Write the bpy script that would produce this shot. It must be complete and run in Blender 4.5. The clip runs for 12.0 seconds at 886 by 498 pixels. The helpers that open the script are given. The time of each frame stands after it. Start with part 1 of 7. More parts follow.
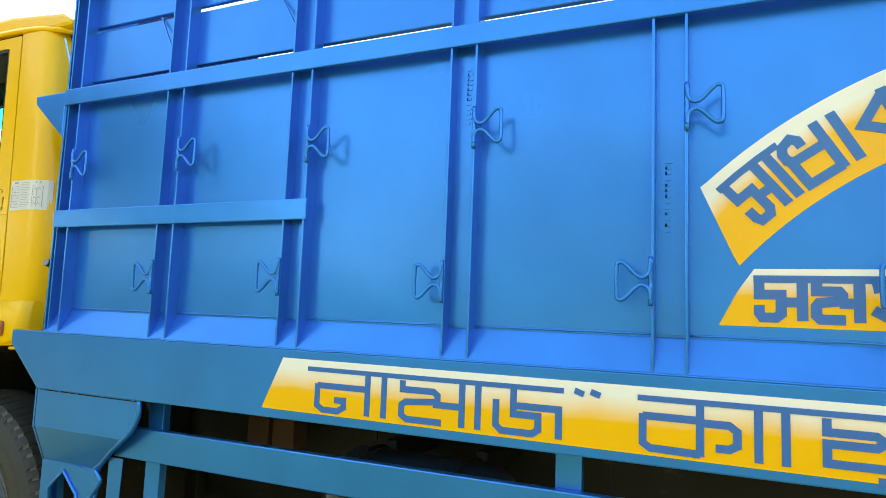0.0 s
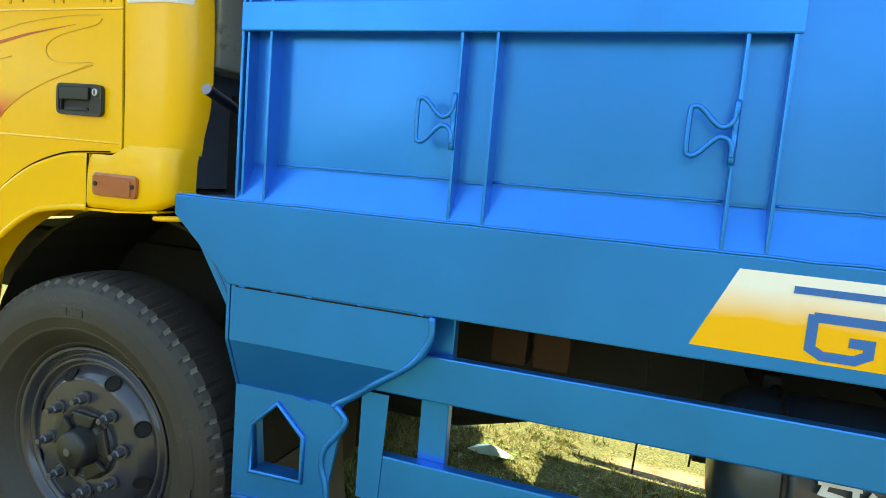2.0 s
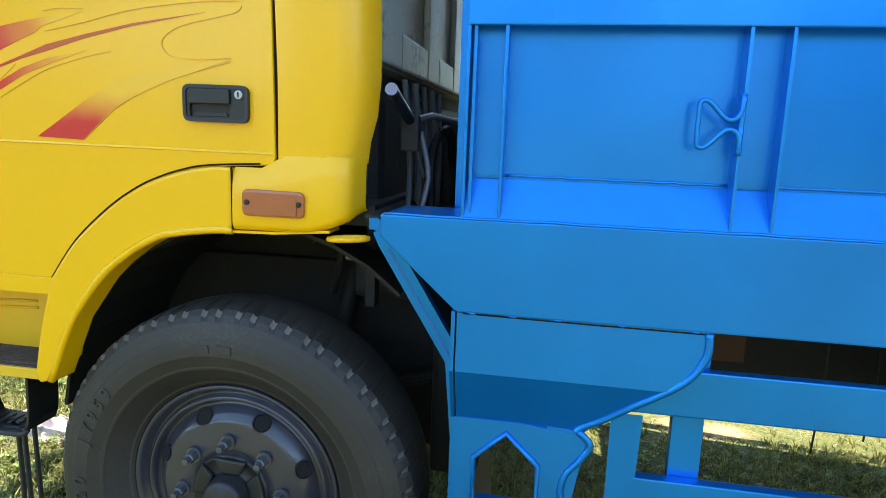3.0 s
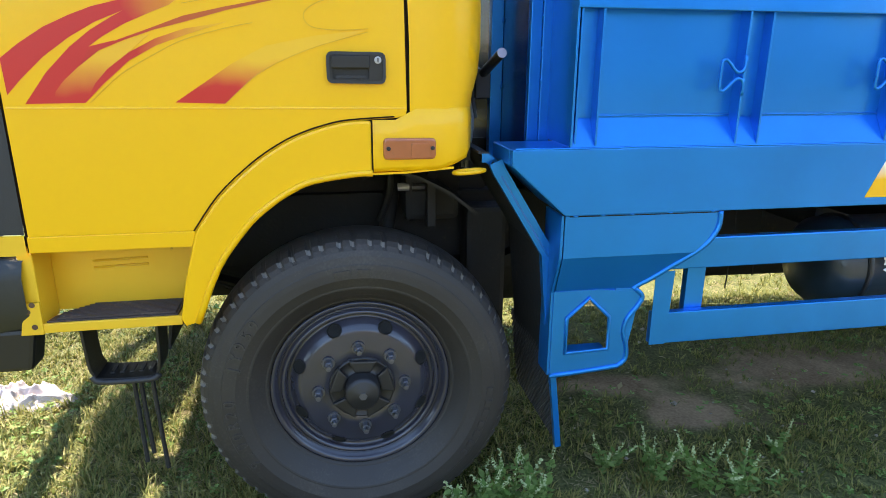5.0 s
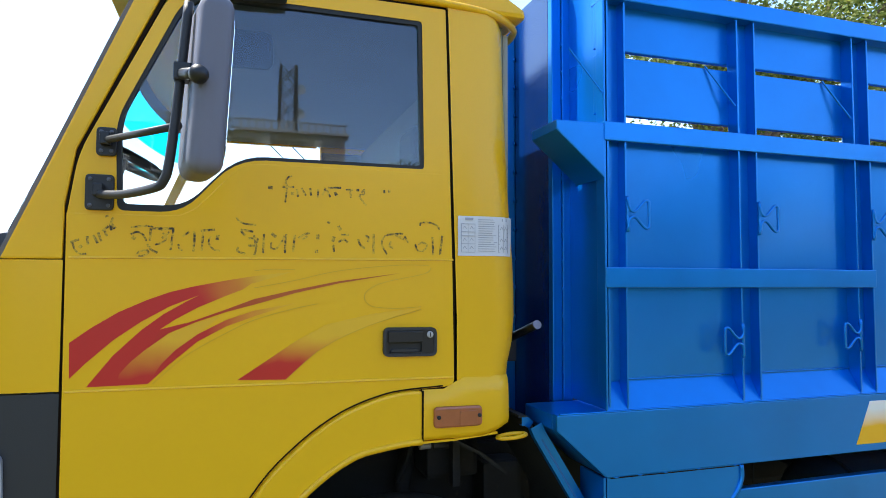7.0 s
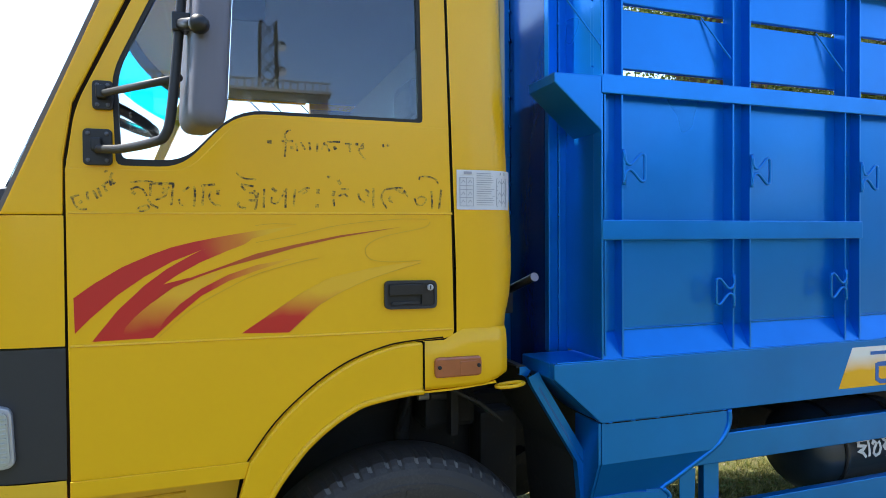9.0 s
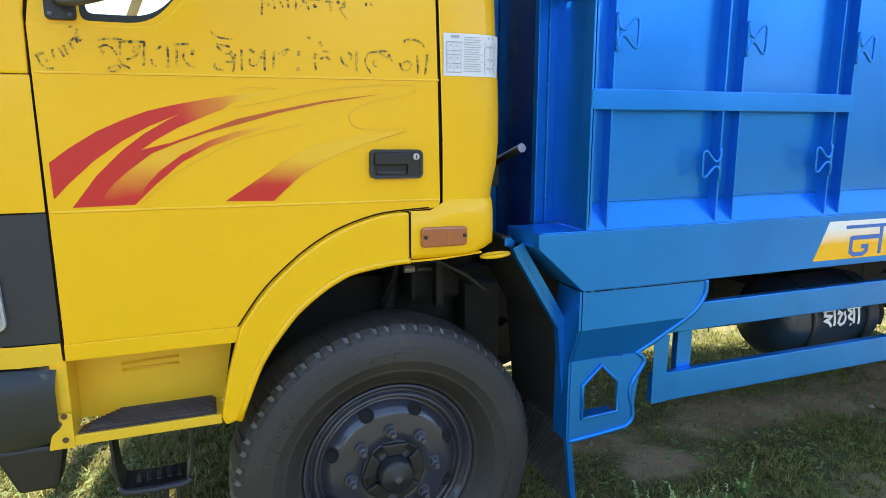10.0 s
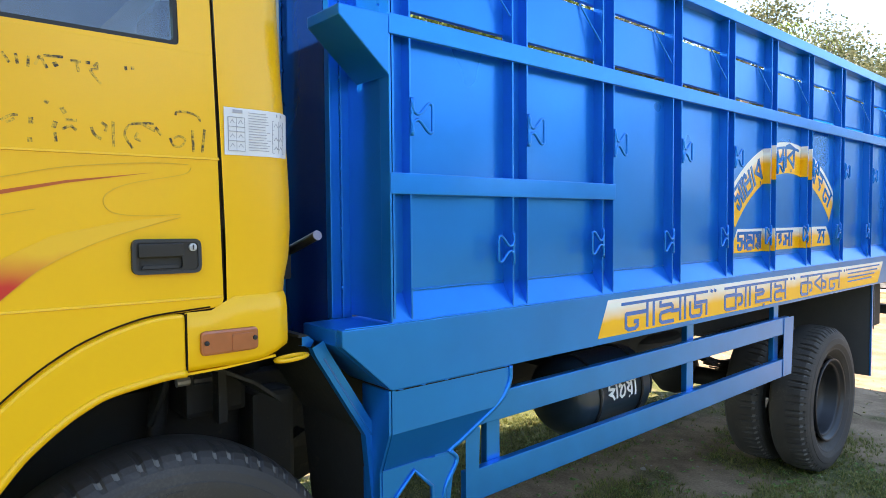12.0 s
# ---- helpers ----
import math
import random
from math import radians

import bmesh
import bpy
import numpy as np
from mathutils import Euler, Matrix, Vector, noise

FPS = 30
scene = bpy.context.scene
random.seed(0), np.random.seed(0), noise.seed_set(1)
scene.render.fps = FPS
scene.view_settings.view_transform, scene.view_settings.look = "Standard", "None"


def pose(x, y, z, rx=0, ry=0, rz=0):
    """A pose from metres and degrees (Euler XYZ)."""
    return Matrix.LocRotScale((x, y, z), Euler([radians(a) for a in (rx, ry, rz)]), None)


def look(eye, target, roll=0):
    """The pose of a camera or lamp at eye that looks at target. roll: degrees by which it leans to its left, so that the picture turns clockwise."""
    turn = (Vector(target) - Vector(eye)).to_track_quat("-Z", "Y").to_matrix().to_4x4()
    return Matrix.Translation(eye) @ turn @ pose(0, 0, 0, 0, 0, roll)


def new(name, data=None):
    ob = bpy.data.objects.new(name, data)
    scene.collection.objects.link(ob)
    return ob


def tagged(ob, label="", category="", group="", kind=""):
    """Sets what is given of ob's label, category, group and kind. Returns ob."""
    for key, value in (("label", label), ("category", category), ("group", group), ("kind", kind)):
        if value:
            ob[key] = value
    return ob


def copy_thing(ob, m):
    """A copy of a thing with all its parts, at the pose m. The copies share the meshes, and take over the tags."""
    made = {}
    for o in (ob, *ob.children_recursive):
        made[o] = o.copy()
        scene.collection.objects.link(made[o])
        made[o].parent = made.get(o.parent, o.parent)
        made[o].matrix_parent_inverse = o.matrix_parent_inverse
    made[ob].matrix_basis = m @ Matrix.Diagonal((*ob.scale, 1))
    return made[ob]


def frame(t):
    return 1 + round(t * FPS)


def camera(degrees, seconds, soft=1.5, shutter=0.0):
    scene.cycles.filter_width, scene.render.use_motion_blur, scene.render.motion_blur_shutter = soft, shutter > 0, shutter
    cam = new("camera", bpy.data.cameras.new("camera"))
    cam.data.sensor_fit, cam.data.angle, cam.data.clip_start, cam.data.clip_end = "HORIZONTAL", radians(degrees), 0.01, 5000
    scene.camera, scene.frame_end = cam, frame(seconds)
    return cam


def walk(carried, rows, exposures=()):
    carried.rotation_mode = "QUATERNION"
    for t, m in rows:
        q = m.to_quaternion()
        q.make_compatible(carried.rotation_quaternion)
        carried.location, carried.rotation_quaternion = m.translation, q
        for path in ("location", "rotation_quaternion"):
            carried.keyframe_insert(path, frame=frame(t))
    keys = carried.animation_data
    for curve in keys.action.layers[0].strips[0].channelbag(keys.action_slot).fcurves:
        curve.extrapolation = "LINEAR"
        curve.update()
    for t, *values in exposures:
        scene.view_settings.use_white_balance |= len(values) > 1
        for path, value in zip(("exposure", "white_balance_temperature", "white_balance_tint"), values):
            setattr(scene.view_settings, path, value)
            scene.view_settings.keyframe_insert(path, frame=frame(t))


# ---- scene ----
cam = camera(69.4, 12.0, soft=0.7)
PATH = [
    (0, (2.226, -1.505, 1.395), (1.405, 0.308, 1.596), 2.1),
    (0.5, (2.091, -1.412, 1.343), (1.235, 0.391, 1.462), 3.2),
    (1, (1.726, -1.365, 1.365), (1.001, 0.499, 1.376), 2.8),
    (1.5, (1.327, -1.24, 1.345), (0.641, 0.631, 1.17), 2.3),
    (2, (0.928, -1.216, 1.371), (0.281, 0.663, 1.145), 4.7),
    (2.5, (0.573, -1.307, 1.464), (0.149, 0.64, 1.286), 2.6),
    (3, (0.186, -1.267, 1.438), (-0.151, 0.675, 1.094), 2.1),
    (3.5, (-0.163, -1.223, 1.438), (-0.295, 0.719, 0.977), 4.4),
    (3.7, (-0.316, -1.255, 1.447), (-0.244, 0.672, 0.916), 3.4),
    (5.3, (-0.757, -1.742, 1.521), (-0.384, 0.138, 0.953), 0.3),
    (5.5, (-0.836, -1.729, 1.511), (-0.433, 0.147, 0.946), 0.2),
    (6, (-1.02, -1.702, 1.523), (-0.483, 0.144, 0.97), 0.3),
    (6.5, (-1.049, -1.683, 1.612), (-0.473, 0.222, 1.412), 0.5),
    (7, (-1.071, -1.694, 1.673), (-0.453, 0.206, 1.77), 0.2),
    (7.2, (-1.074, -1.702, 1.69), (-0.438, 0.187, 1.846), -0.3),
    (8.8, (-1.121, -1.699, 1.686), (-0.465, 0.187, 1.807), -0.4),
    (9, (-1.118, -1.697, 1.655), (-0.454, 0.189, 1.626), -0.3),
    (9.5, (-1.124, -1.694, 1.601), (-0.474, 0.175, 1.31), -0.3),
    (10, (-1.124, -1.685, 1.598), (-0.423, 0.151, 1.225), -0.0),
    (10.5, (-1.028, -1.723, 1.622), (0.036, -0.064, 1.28), -0.1),
    (11, (-0.973, -1.752, 1.619), (0.345, -0.278, 1.318), -0.7),
    (11.5, (-0.989, -1.698, 1.603), (0.354, -0.233, 1.383), 0.3),
    (12, (-1.085, -1.48, 1.577), (0.222, 0.031, 1.486), -0.4),
]
EXPOSURES = [(t, stops, kelvin, tint) for t, stops, kelvin, tint in ((0.0, 2.42, 9900, -4), (1.5, 2.42, 9600, -4), (2.0, 2.5, 8400, -3), (2.5, 2.5, 6950, -1), (3.7, 2.5, 6800, 6), (5.5, 2.5, 6900, 10), (6.0, 2.5, 6900, 10), (6.5, 2.4, 6600, 10), (7.0, 1.75, 6350, 10), (8.9, 1.65, 6400, 10), (9.5, 2.3, 6600, 10), (10.5, 2.42, 6850, 10), (11.4, 2.44, 6950, 10), (12.0, 2.3, 6900, 10))]
walk(cam, [(t, look(eye, target, roll)) for t, eye, target, roll in PATH], EXPOSURES)

# ---- light ----
SUN_AZ, SUN_EL = radians(47), radians(62)
to_sun = Vector((-math.sin(SUN_AZ) * math.cos(SUN_EL), math.cos(SUN_AZ) * math.cos(SUN_EL), math.sin(SUN_EL)))
world = bpy.data.worlds.new("world")
scene.world = world
world.use_nodes = True
wn = world.node_tree.nodes
sky = wn.new("ShaderNodeTexSky")
sky.sky_type = "NISHITA"
sky.sun_disc = False
sky.sun_elevation = SUN_EL
sky.sun_rotation = -SUN_AZ
sky.air_density, sky.dust_density, sky.ozone_density = 1.0, 0.15, 1.2
world.node_tree.links.new(sky.outputs[0], wn["Background"].inputs[0])
wn["Background"].inputs[1].default_value = 0.15
sun = new("sun", bpy.data.lights.new("sun", "SUN"))
sun.data.energy, sun.data.angle, sun.data.color = 4.2, radians(0.55), (1.0, 0.94, 0.84)
sun.matrix_world = look(to_sun * 60, (0, 0, 0))


# ---- materials ----
def material(name, color, rough=0.5, metal=0.0, vary=0.12, scale=6.0, fine=90.0, bump=0.0, coat=0.0, dirt=None, dirt_at=0.62, stretch=(1, 1, 1), spec=0.5):
    """A paint, plastic or earth: two scales of tone, a fine relief and, with dirt, worn or dusty patches."""
    m = bpy.data.materials.new(name)
    m.use_nodes = True
    n, k = m.node_tree.nodes, m.node_tree.links
    b = n["Principled BSDF"]
    b.inputs["Roughness"].default_value, b.inputs["Metallic"].default_value = rough, metal
    b.inputs["Coat Weight"].default_value, b.inputs["Coat Roughness"].default_value = coat, 0.12
    b.inputs["Specular IOR Level"].default_value = spec
    tex = n.new("ShaderNodeTexCoord")
    place = n.new("ShaderNodeMapping")
    place.inputs["Scale"].default_value = stretch
    k.new(tex.outputs["Object"], place.inputs[0])
    big, small = n.new("ShaderNodeTexNoise"), n.new("ShaderNodeTexNoise")
    big.inputs["Scale"].default_value, small.inputs["Scale"].default_value = scale, fine
    big.inputs["Detail"].default_value, small.inputs["Detail"].default_value = 4, 3
    for t in (big, small):
        k.new(place.outputs[0], t.inputs["Vector"])
    tone = n.new("ShaderNodeMix")
    tone.data_type = "RGBA"
    c = Vector(color)
    tone.inputs["A"].default_value, tone.inputs["B"].default_value = (*(c * (1 - vary)), 1), (*(c * (1 + vary)), 1)
    k.new(big.outputs[0], tone.inputs["Factor"])
    out = tone.outputs["Result"]
    if dirt:
        edge = n.new("ShaderNodeMapRange")
        edge.inputs["From Min"].default_value, edge.inputs["From Max"].default_value = dirt_at, dirt_at + 0.14
        both = n.new("ShaderNodeMath")
        both.operation = "ADD"
        half = n.new("ShaderNodeMath")
        half.operation = "MULTIPLY"
        half.inputs[1].default_value = 0.5
        k.new(big.outputs[0], both.inputs[0])
        k.new(small.outputs[0], both.inputs[1])
        k.new(both.outputs[0], half.inputs[0])
        k.new(half.outputs[0], edge.inputs["Value"])
        over = n.new("ShaderNodeMix")
        over.data_type = "RGBA"
        over.inputs["B"].default_value = (*dirt, 1)
        k.new(edge.outputs[0], over.inputs["Factor"])
        k.new(out, over.inputs["A"])
        out = over.outputs["Result"]
    k.new(out, b.inputs["Base Color"])
    if bump:
        rel = n.new("ShaderNodeBump")
        rel.inputs["Strength"].default_value, rel.inputs["Distance"].default_value = bump, 0.004
        k.new(small.outputs[0], rel.inputs["Height"])
        k.new(rel.outputs[0], b.inputs["Normal"])
    return m


def wavy(m, scale, distance, strength=0.5):
    """Adds the slow unevenness of hammered or hand-painted sheet to a material's shine."""
    n, k = m.node_tree.nodes, m.node_tree.links
    tex, wave, rel = n.new("ShaderNodeTexCoord"), n.new("ShaderNodeTexNoise"), n.new("ShaderNodeBump")
    wave.inputs["Scale"].default_value, wave.inputs["Detail"].default_value = scale, 2
    rel.inputs["Strength"].default_value, rel.inputs["Distance"].default_value = strength, distance
    k.new(tex.outputs["Object"], wave.inputs["Vector"])
    k.new(wave.outputs[0], rel.inputs["Height"])
    b = n["Principled BSDF"]
    if b.inputs["Normal"].links:
        k.new(b.inputs["Normal"].links[0].from_socket, rel.inputs["Normal"])
    k.new(rel.outputs[0], b.inputs["Normal"])
    return m


def patchy_gloss(m, low, high, scale):
    """Sprayed and hand-wiped enamel: its shine changes from patch to patch."""
    n, k = m.node_tree.nodes, m.node_tree.links
    tex, patch, step = n.new("ShaderNodeTexCoord"), n.new("ShaderNodeTexNoise"), n.new("ShaderNodeMapRange")
    patch.inputs["Scale"].default_value, patch.inputs["Detail"].default_value = scale, 2
    step.inputs["From Min"].default_value, step.inputs["From Max"].default_value = 0.25, 0.75
    step.inputs["To Min"].default_value, step.inputs["To Max"].default_value = low, high
    k.new(tex.outputs["Object"], patch.inputs["Vector"])
    k.new(patch.outputs[0], step.inputs["Value"])
    k.new(step.outputs[0], n["Principled BSDF"].inputs["Roughness"])
    return m


def graded(name, low, high, z0, z1, rough=0.35, axis="Z", centre=None):
    """Sprayed paint that fades from one colour to another between two heights, or two distances from a centre."""
    m = bpy.data.materials.new(name)
    m.use_nodes = True
    n, k = m.node_tree.nodes, m.node_tree.links
    b = n["Principled BSDF"]
    b.inputs["Roughness"].default_value = rough
    tex, parts, step, mix = n.new("ShaderNodeTexCoord"), n.new("ShaderNodeSeparateXYZ"), n.new("ShaderNodeMapRange"), n.new("ShaderNodeMix")
    mix.data_type = "RGBA"
    grain, add = n.new("ShaderNodeTexNoise"), n.new("ShaderNodeMath")
    grain.inputs["Scale"].default_value = 9
    add.operation = "MULTIPLY_ADD"
    add.inputs[1].default_value = (z1 - z0) * 0.6
    k.new(tex.outputs["Object"], parts.inputs[0])
    k.new(tex.outputs["Object"], grain.inputs["Vector"])
    k.new(grain.outputs[0], add.inputs[0])
    along = parts.outputs[axis]
    if centre:
        flat, far = n.new("ShaderNodeVectorMath"), n.new("ShaderNodeVectorMath")
        flat.operation, far.operation = "MULTIPLY", "DISTANCE"
        flat.inputs[1].default_value = (1, 0, 1)
        far.inputs[1].default_value = centre
        k.new(tex.outputs["Object"], flat.inputs[0])
        k.new(flat.outputs[0], far.inputs[0])
        along = far.outputs["Value"]
    k.new(along, add.inputs[2])
    step.inputs["From Min"].default_value, step.inputs["From Max"].default_value = z0 + (z1 - z0) * 0.3, z1 + (z1 - z0) * 0.3
    k.new(add.outputs[0], step.inputs["Value"])
    mix.inputs["A"].default_value, mix.inputs["B"].default_value = (*low, 1), (*high, 1)
    k.new(step.outputs[0], mix.inputs["Factor"])
    k.new(mix.outputs["Result"], b.inputs["Base Color"])
    return m


BLUE = wavy(material("blue_metallic_enamel", (0.003, 0.185, 0.60), 0.30, metal=0.6, vary=0.24, scale=2.6, fine=60, bump=0.03, coat=0.12, spec=0.4), 2.6, 0.012, 0.35)
BLUE = patchy_gloss(BLUE, 0.26, 0.36, 2.2)
BLUE_EDGE = material("blue_metallic_trim", (0.003, 0.192, 0.62), 0.28, metal=0.6, vary=0.2, scale=5, fine=120, bump=0.03, coat=0.12, spec=0.4)
# Bulkhead blue taken far darker: the narrow gap's shade put into the colour.
SHADE_BLUE = wavy(material("blue_enamel_darkened", (0.0006, 0.022, 0.13), 0.25, vary=0.15, scale=3, fine=60, bump=0.05, coat=0.3), 3.0, 0.012, 0.35)
LETTER = material("blue_lettering", (0.004, 0.12, 0.40), 0.25, vary=0.06)
YELLOW = wavy(material("yellow_cab_paint", (0.85, 0.455, 0.005), 0.3, vary=0.035, scale=1.6, fine=220, bump=0.015, coat=0.12, spec=0.35, dirt=(0.42, 0.25, 0.03), dirt_at=0.70), 1.4, 0.006, 0.25)
YELLOW_WORN = material("yellow_chipped_paint", (0.76, 0.44, 0.02), 0.36, vary=0.07, scale=7, fine=60, bump=0.05, dirt=(0.14, 0.06, 0.025), dirt_at=0.635)
CHARCOAL = material("charcoal_plastic", (0.022, 0.022, 0.025), 0.55, vary=0.12, fine=400, bump=0.1)
BUMPER = material("weathered_bumper_plastic", (0.018, 0.019, 0.017), 0.5, vary=0.4, scale=5, fine=70, bump=0.08, dirt=(0.075, 0.068, 0.055), dirt_at=0.58)
BLACK = material("black_plastic", (0.008, 0.008, 0.0095), 0.42, vary=0.15, fine=300, bump=0.06)
DARK = material("grimy_chassis_black", (0.014, 0.013, 0.012), 0.7, vary=0.4, scale=8, fine=40, bump=0.3, dirt=(0.06, 0.045, 0.03), dirt_at=0.6)
RUST = material("rusty_timber_and_iron", (0.09, 0.045, 0.022), 0.8, vary=0.4, scale=7, fine=40, bump=0.4)
LUG = material("dusty_tread_notches", (0.13, 0.12, 0.105), 0.85, vary=0.4, scale=14, fine=120, bump=0.2)
TYRE = material("dusty_tyre_rubber", (0.027, 0.0225, 0.019), 0.62, vary=0.4, scale=5, fine=130, bump=0.12, dirt=(0.045, 0.038, 0.031), dirt_at=0.54)
TYRE_DRY = material("brown_dusted_tyre_rubber", (0.040, 0.034, 0.029), 0.75, vary=0.35, scale=5, fine=110, bump=0.14, dirt=(0.075, 0.064, 0.05), dirt_at=0.55)
RAISED = material("scuffed_raised_characters", (0.038, 0.033, 0.029), 0.6, vary=0.3, scale=20)
RIM = material("black_rim_enamel", (0.030, 0.030, 0.043), 0.25, vary=0.2, scale=9, fine=120, bump=0.06, coat=0.3, dirt=(0.05, 0.043, 0.037), dirt_at=0.64)
HOLE_SHADE = material("hole_shade_black", (0.003, 0.003, 0.003), 0.9)
NUT = material("grey_wheel_nut", (0.10, 0.10, 0.112), 0.36, metal=0.5, vary=0.2)
AMBER = material("faded_amber_lens", (0.36, 0.095, 0.032), 0.28, vary=0.2, scale=30, coat=0.5, dirt=(0.20, 0.08, 0.04), dirt_at=0.6)
GAP = material("dark_brown_shut_line", (0.018, 0.010, 0.006), 0.9, vary=0.3, spec=0.1)
RUBBER = material("window_rubber", (0.012, 0.012, 0.013), 0.6)
SEAL = material("grey_weathered_rubber", (0.10, 0.10, 0.11), 0.6, vary=0.2)
LINING = material("grey_cab_lining", (0.15, 0.153, 0.16), 0.8, vary=0.15, scale=5, fine=80, bump=0.1)
HUB = material("dull_black_hub", (0.016, 0.015, 0.016), 0.45, vary=0.3, scale=12, fine=90, bump=0.08)
BACK = material("dusty_grey_rear_wall", (0.36, 0.34, 0.25), 0.45, vary=0.3, scale=4, fine=40, bump=0.1, dirt=(0.12, 0.11, 0.09), dirt_at=0.55)
STEEL = material("bare_pipe_end", (0.42, 0.42, 0.44), 0.45, metal=0.4, vary=0.1)
CUT_END = material("dull_violet_rod_end", (0.20, 0.19, 0.25), 0.6, vary=0.15, scale=40)
LAMP = material("headlamp_lens", (0.40, 0.41, 0.37), 0.15, vary=0.12, scale=20, coat=0.8, stretch=(1, 1, 12))
PAPER = material("sticker_paper", (0.68, 0.66, 0.67), 0.6, vary=0.04)
INK = material("sticker_grey_print", (0.36, 0.35, 0.38), 0.65)
SMEAR = material("faded_black_lettering", (0.05, 0.03, 0.012), 0.6, vary=0.5, scale=55, fine=170, dirt=(0.74, 0.42, 0.016), dirt_at=0.43)
WHITE = material("white_brush_lettering", (0.72, 0.74, 0.74), 0.5, vary=0.06)
TANK = material("dark_air_tank_paint", (0.02, 0.035, 0.05), 0.33, vary=0.25, scale=6, fine=90, bump=0.05, coat=0.2)
BAND = graded("yellow_white_sprayed_band", (0.88, 0.44, 0.004), (0.80, 0.77, 0.68), 1.165, 1.225)
ARCH = graded("yellow_white_sprayed_arch", (0.88, 0.44, 0.004), (0.80, 0.77, 0.68), 1.022, 1.066, centre=(2.933, 0, 0.918))
SCROLL = graded("yellow_white_sprayed_scroll", (0.88, 0.44, 0.004), (0.80, 0.77, 0.68), 1.455, 1.50)
FLAME = graded("red_sprayed_flame", (0.55, 0.014, 0.012), (0.82, 0.46, 0.016), -1.15, -0.985, axis="X")
FLAME_TIP = graded("orange_red_flame_tip", (0.52, 0.016, 0.010), (0.47, 0.085, 0.010), -1.20, -1.0, axis="X")
FLAME_GLOW = graded("red_to_amber_flame_body", (0.55, 0.014, 0.012), (0.80, 0.42, 0.014), 1.425, 1.515)
FLAME_EDGE = graded("red_flame_edge", (0.55, 0.014, 0.012), (0.80, 0.40, 0.016), -1.13, -0.96, axis="X")
FLAME_LOW = graded("red_sprayed_short_flame", (0.56, 0.016, 0.012), (0.82, 0.45, 0.016), 1.44, 1.52)


def glass(name, tint, rough=0.0, ior=1.62):
    m = bpy.data.materials.new(name)
    m.use_nodes = True
    n, k = m.node_tree.nodes, m.node_tree.links
    n.remove(n["Principled BSDF"])
    clear, shine, mix, fresnel = n.new("ShaderNodeBsdfTransparent"), n.new("ShaderNodeBsdfGlossy"), n.new("ShaderNodeMixShader"), n.new("ShaderNodeFresnel")
    clear.inputs[0].default_value = (*tint, 1)
    shine.inputs["Color"].default_value = (0.72, 0.82, 1.0, 1)
    shine.inputs["Roughness"].default_value = rough
    fresnel.inputs[0].default_value = ior
    k.new(fresnel.outputs[0], mix.inputs[0])
    k.new(clear.outputs[0], mix.inputs[1])
    k.new(shine.outputs[0], mix.inputs[2])
    k.new(mix.outputs[0], n["Material Output"].inputs[0])
    return m


GLASS = glass("tinted_window_glass", (0.82, 0.86, 0.89), ior=1.85)
SCREEN = glass("windscreen_glass", (0.90, 0.94, 0.95), ior=1.001)
INSIDE = glass("inner_glass_face", (0.97, 0.98, 0.98), ior=1.001)


# ---- mesh helpers ----
def part(name, bm, mat, parent=None, label="", smooth=False, recalc=True):
    if recalc:
        bmesh.ops.recalc_face_normals(bm, faces=bm.faces[:])
    me = bpy.data.meshes.new(name)
    bm.to_mesh(me)
    bm.free()
    me.materials.append(mat)
    if smooth:
        me.polygons.foreach_set("use_smooth", [True] * len(me.polygons))
    ob = new(name, me)
    ob.parent = parent
    if label:
        ob["label"] = label
    return ob


def bevelled(bm, width, segments=2, angle=30):
    edges = [e for e in bm.edges if len(e.link_faces) == 2 and e.calc_face_angle(0) > radians(angle)]
    if width and edges:
        bmesh.ops.bevel(bm, geom=edges, offset=width, segments=segments, profile=0.6, affect="EDGES", clamp_overlap=True)
    return bm


def box(x0, x1, y0, y1, z0, z1, bevel=0.0, bm=None):
    b = bmesh.new()
    bmesh.ops.create_cube(b, size=1, matrix=Matrix.Translation(((x0 + x1) / 2, (y0 + y1) / 2, (z0 + z1) / 2)) @ Matrix.Diagonal((x1 - x0, y1 - y0, z1 - z0, 1)))
    bevelled(b, bevel)
    return join(bm, b)


def join(bm, b):
    if bm is None:
        return b
    me = bpy.data.meshes.new("tmp")
    b.to_mesh(me)
    b.free()
    bm.from_mesh(me)
    bpy.data.meshes.remove(me)
    return bm


def slab(points, y0, y1, bevel=0.0, bm=None, axis="y"):
    """A plate with the outline points (two coordinates), between y0 and y1 along the axis."""
    b = bmesh.new()
    put = {"y": lambda p, d: (p[0], d, p[1]), "x": lambda p, d: (d, p[0], p[1]), "z": lambda p, d: (p[0], p[1], d)}[axis]
    near, far = [b.verts.new(put(p, y0)) for p in points], [b.verts.new(put(p, y1)) for p in points]
    n = len(points)
    b.faces.new(near), b.faces.new(far[::-1])
    for i in range(n):
        b.faces.new((near[i], far[i], far[(i + 1) % n], near[(i + 1) % n]))
    bmesh.ops.recalc_face_normals(b, faces=b.faces[:])
    bevelled(b, bevel)
    return join(bm, b)


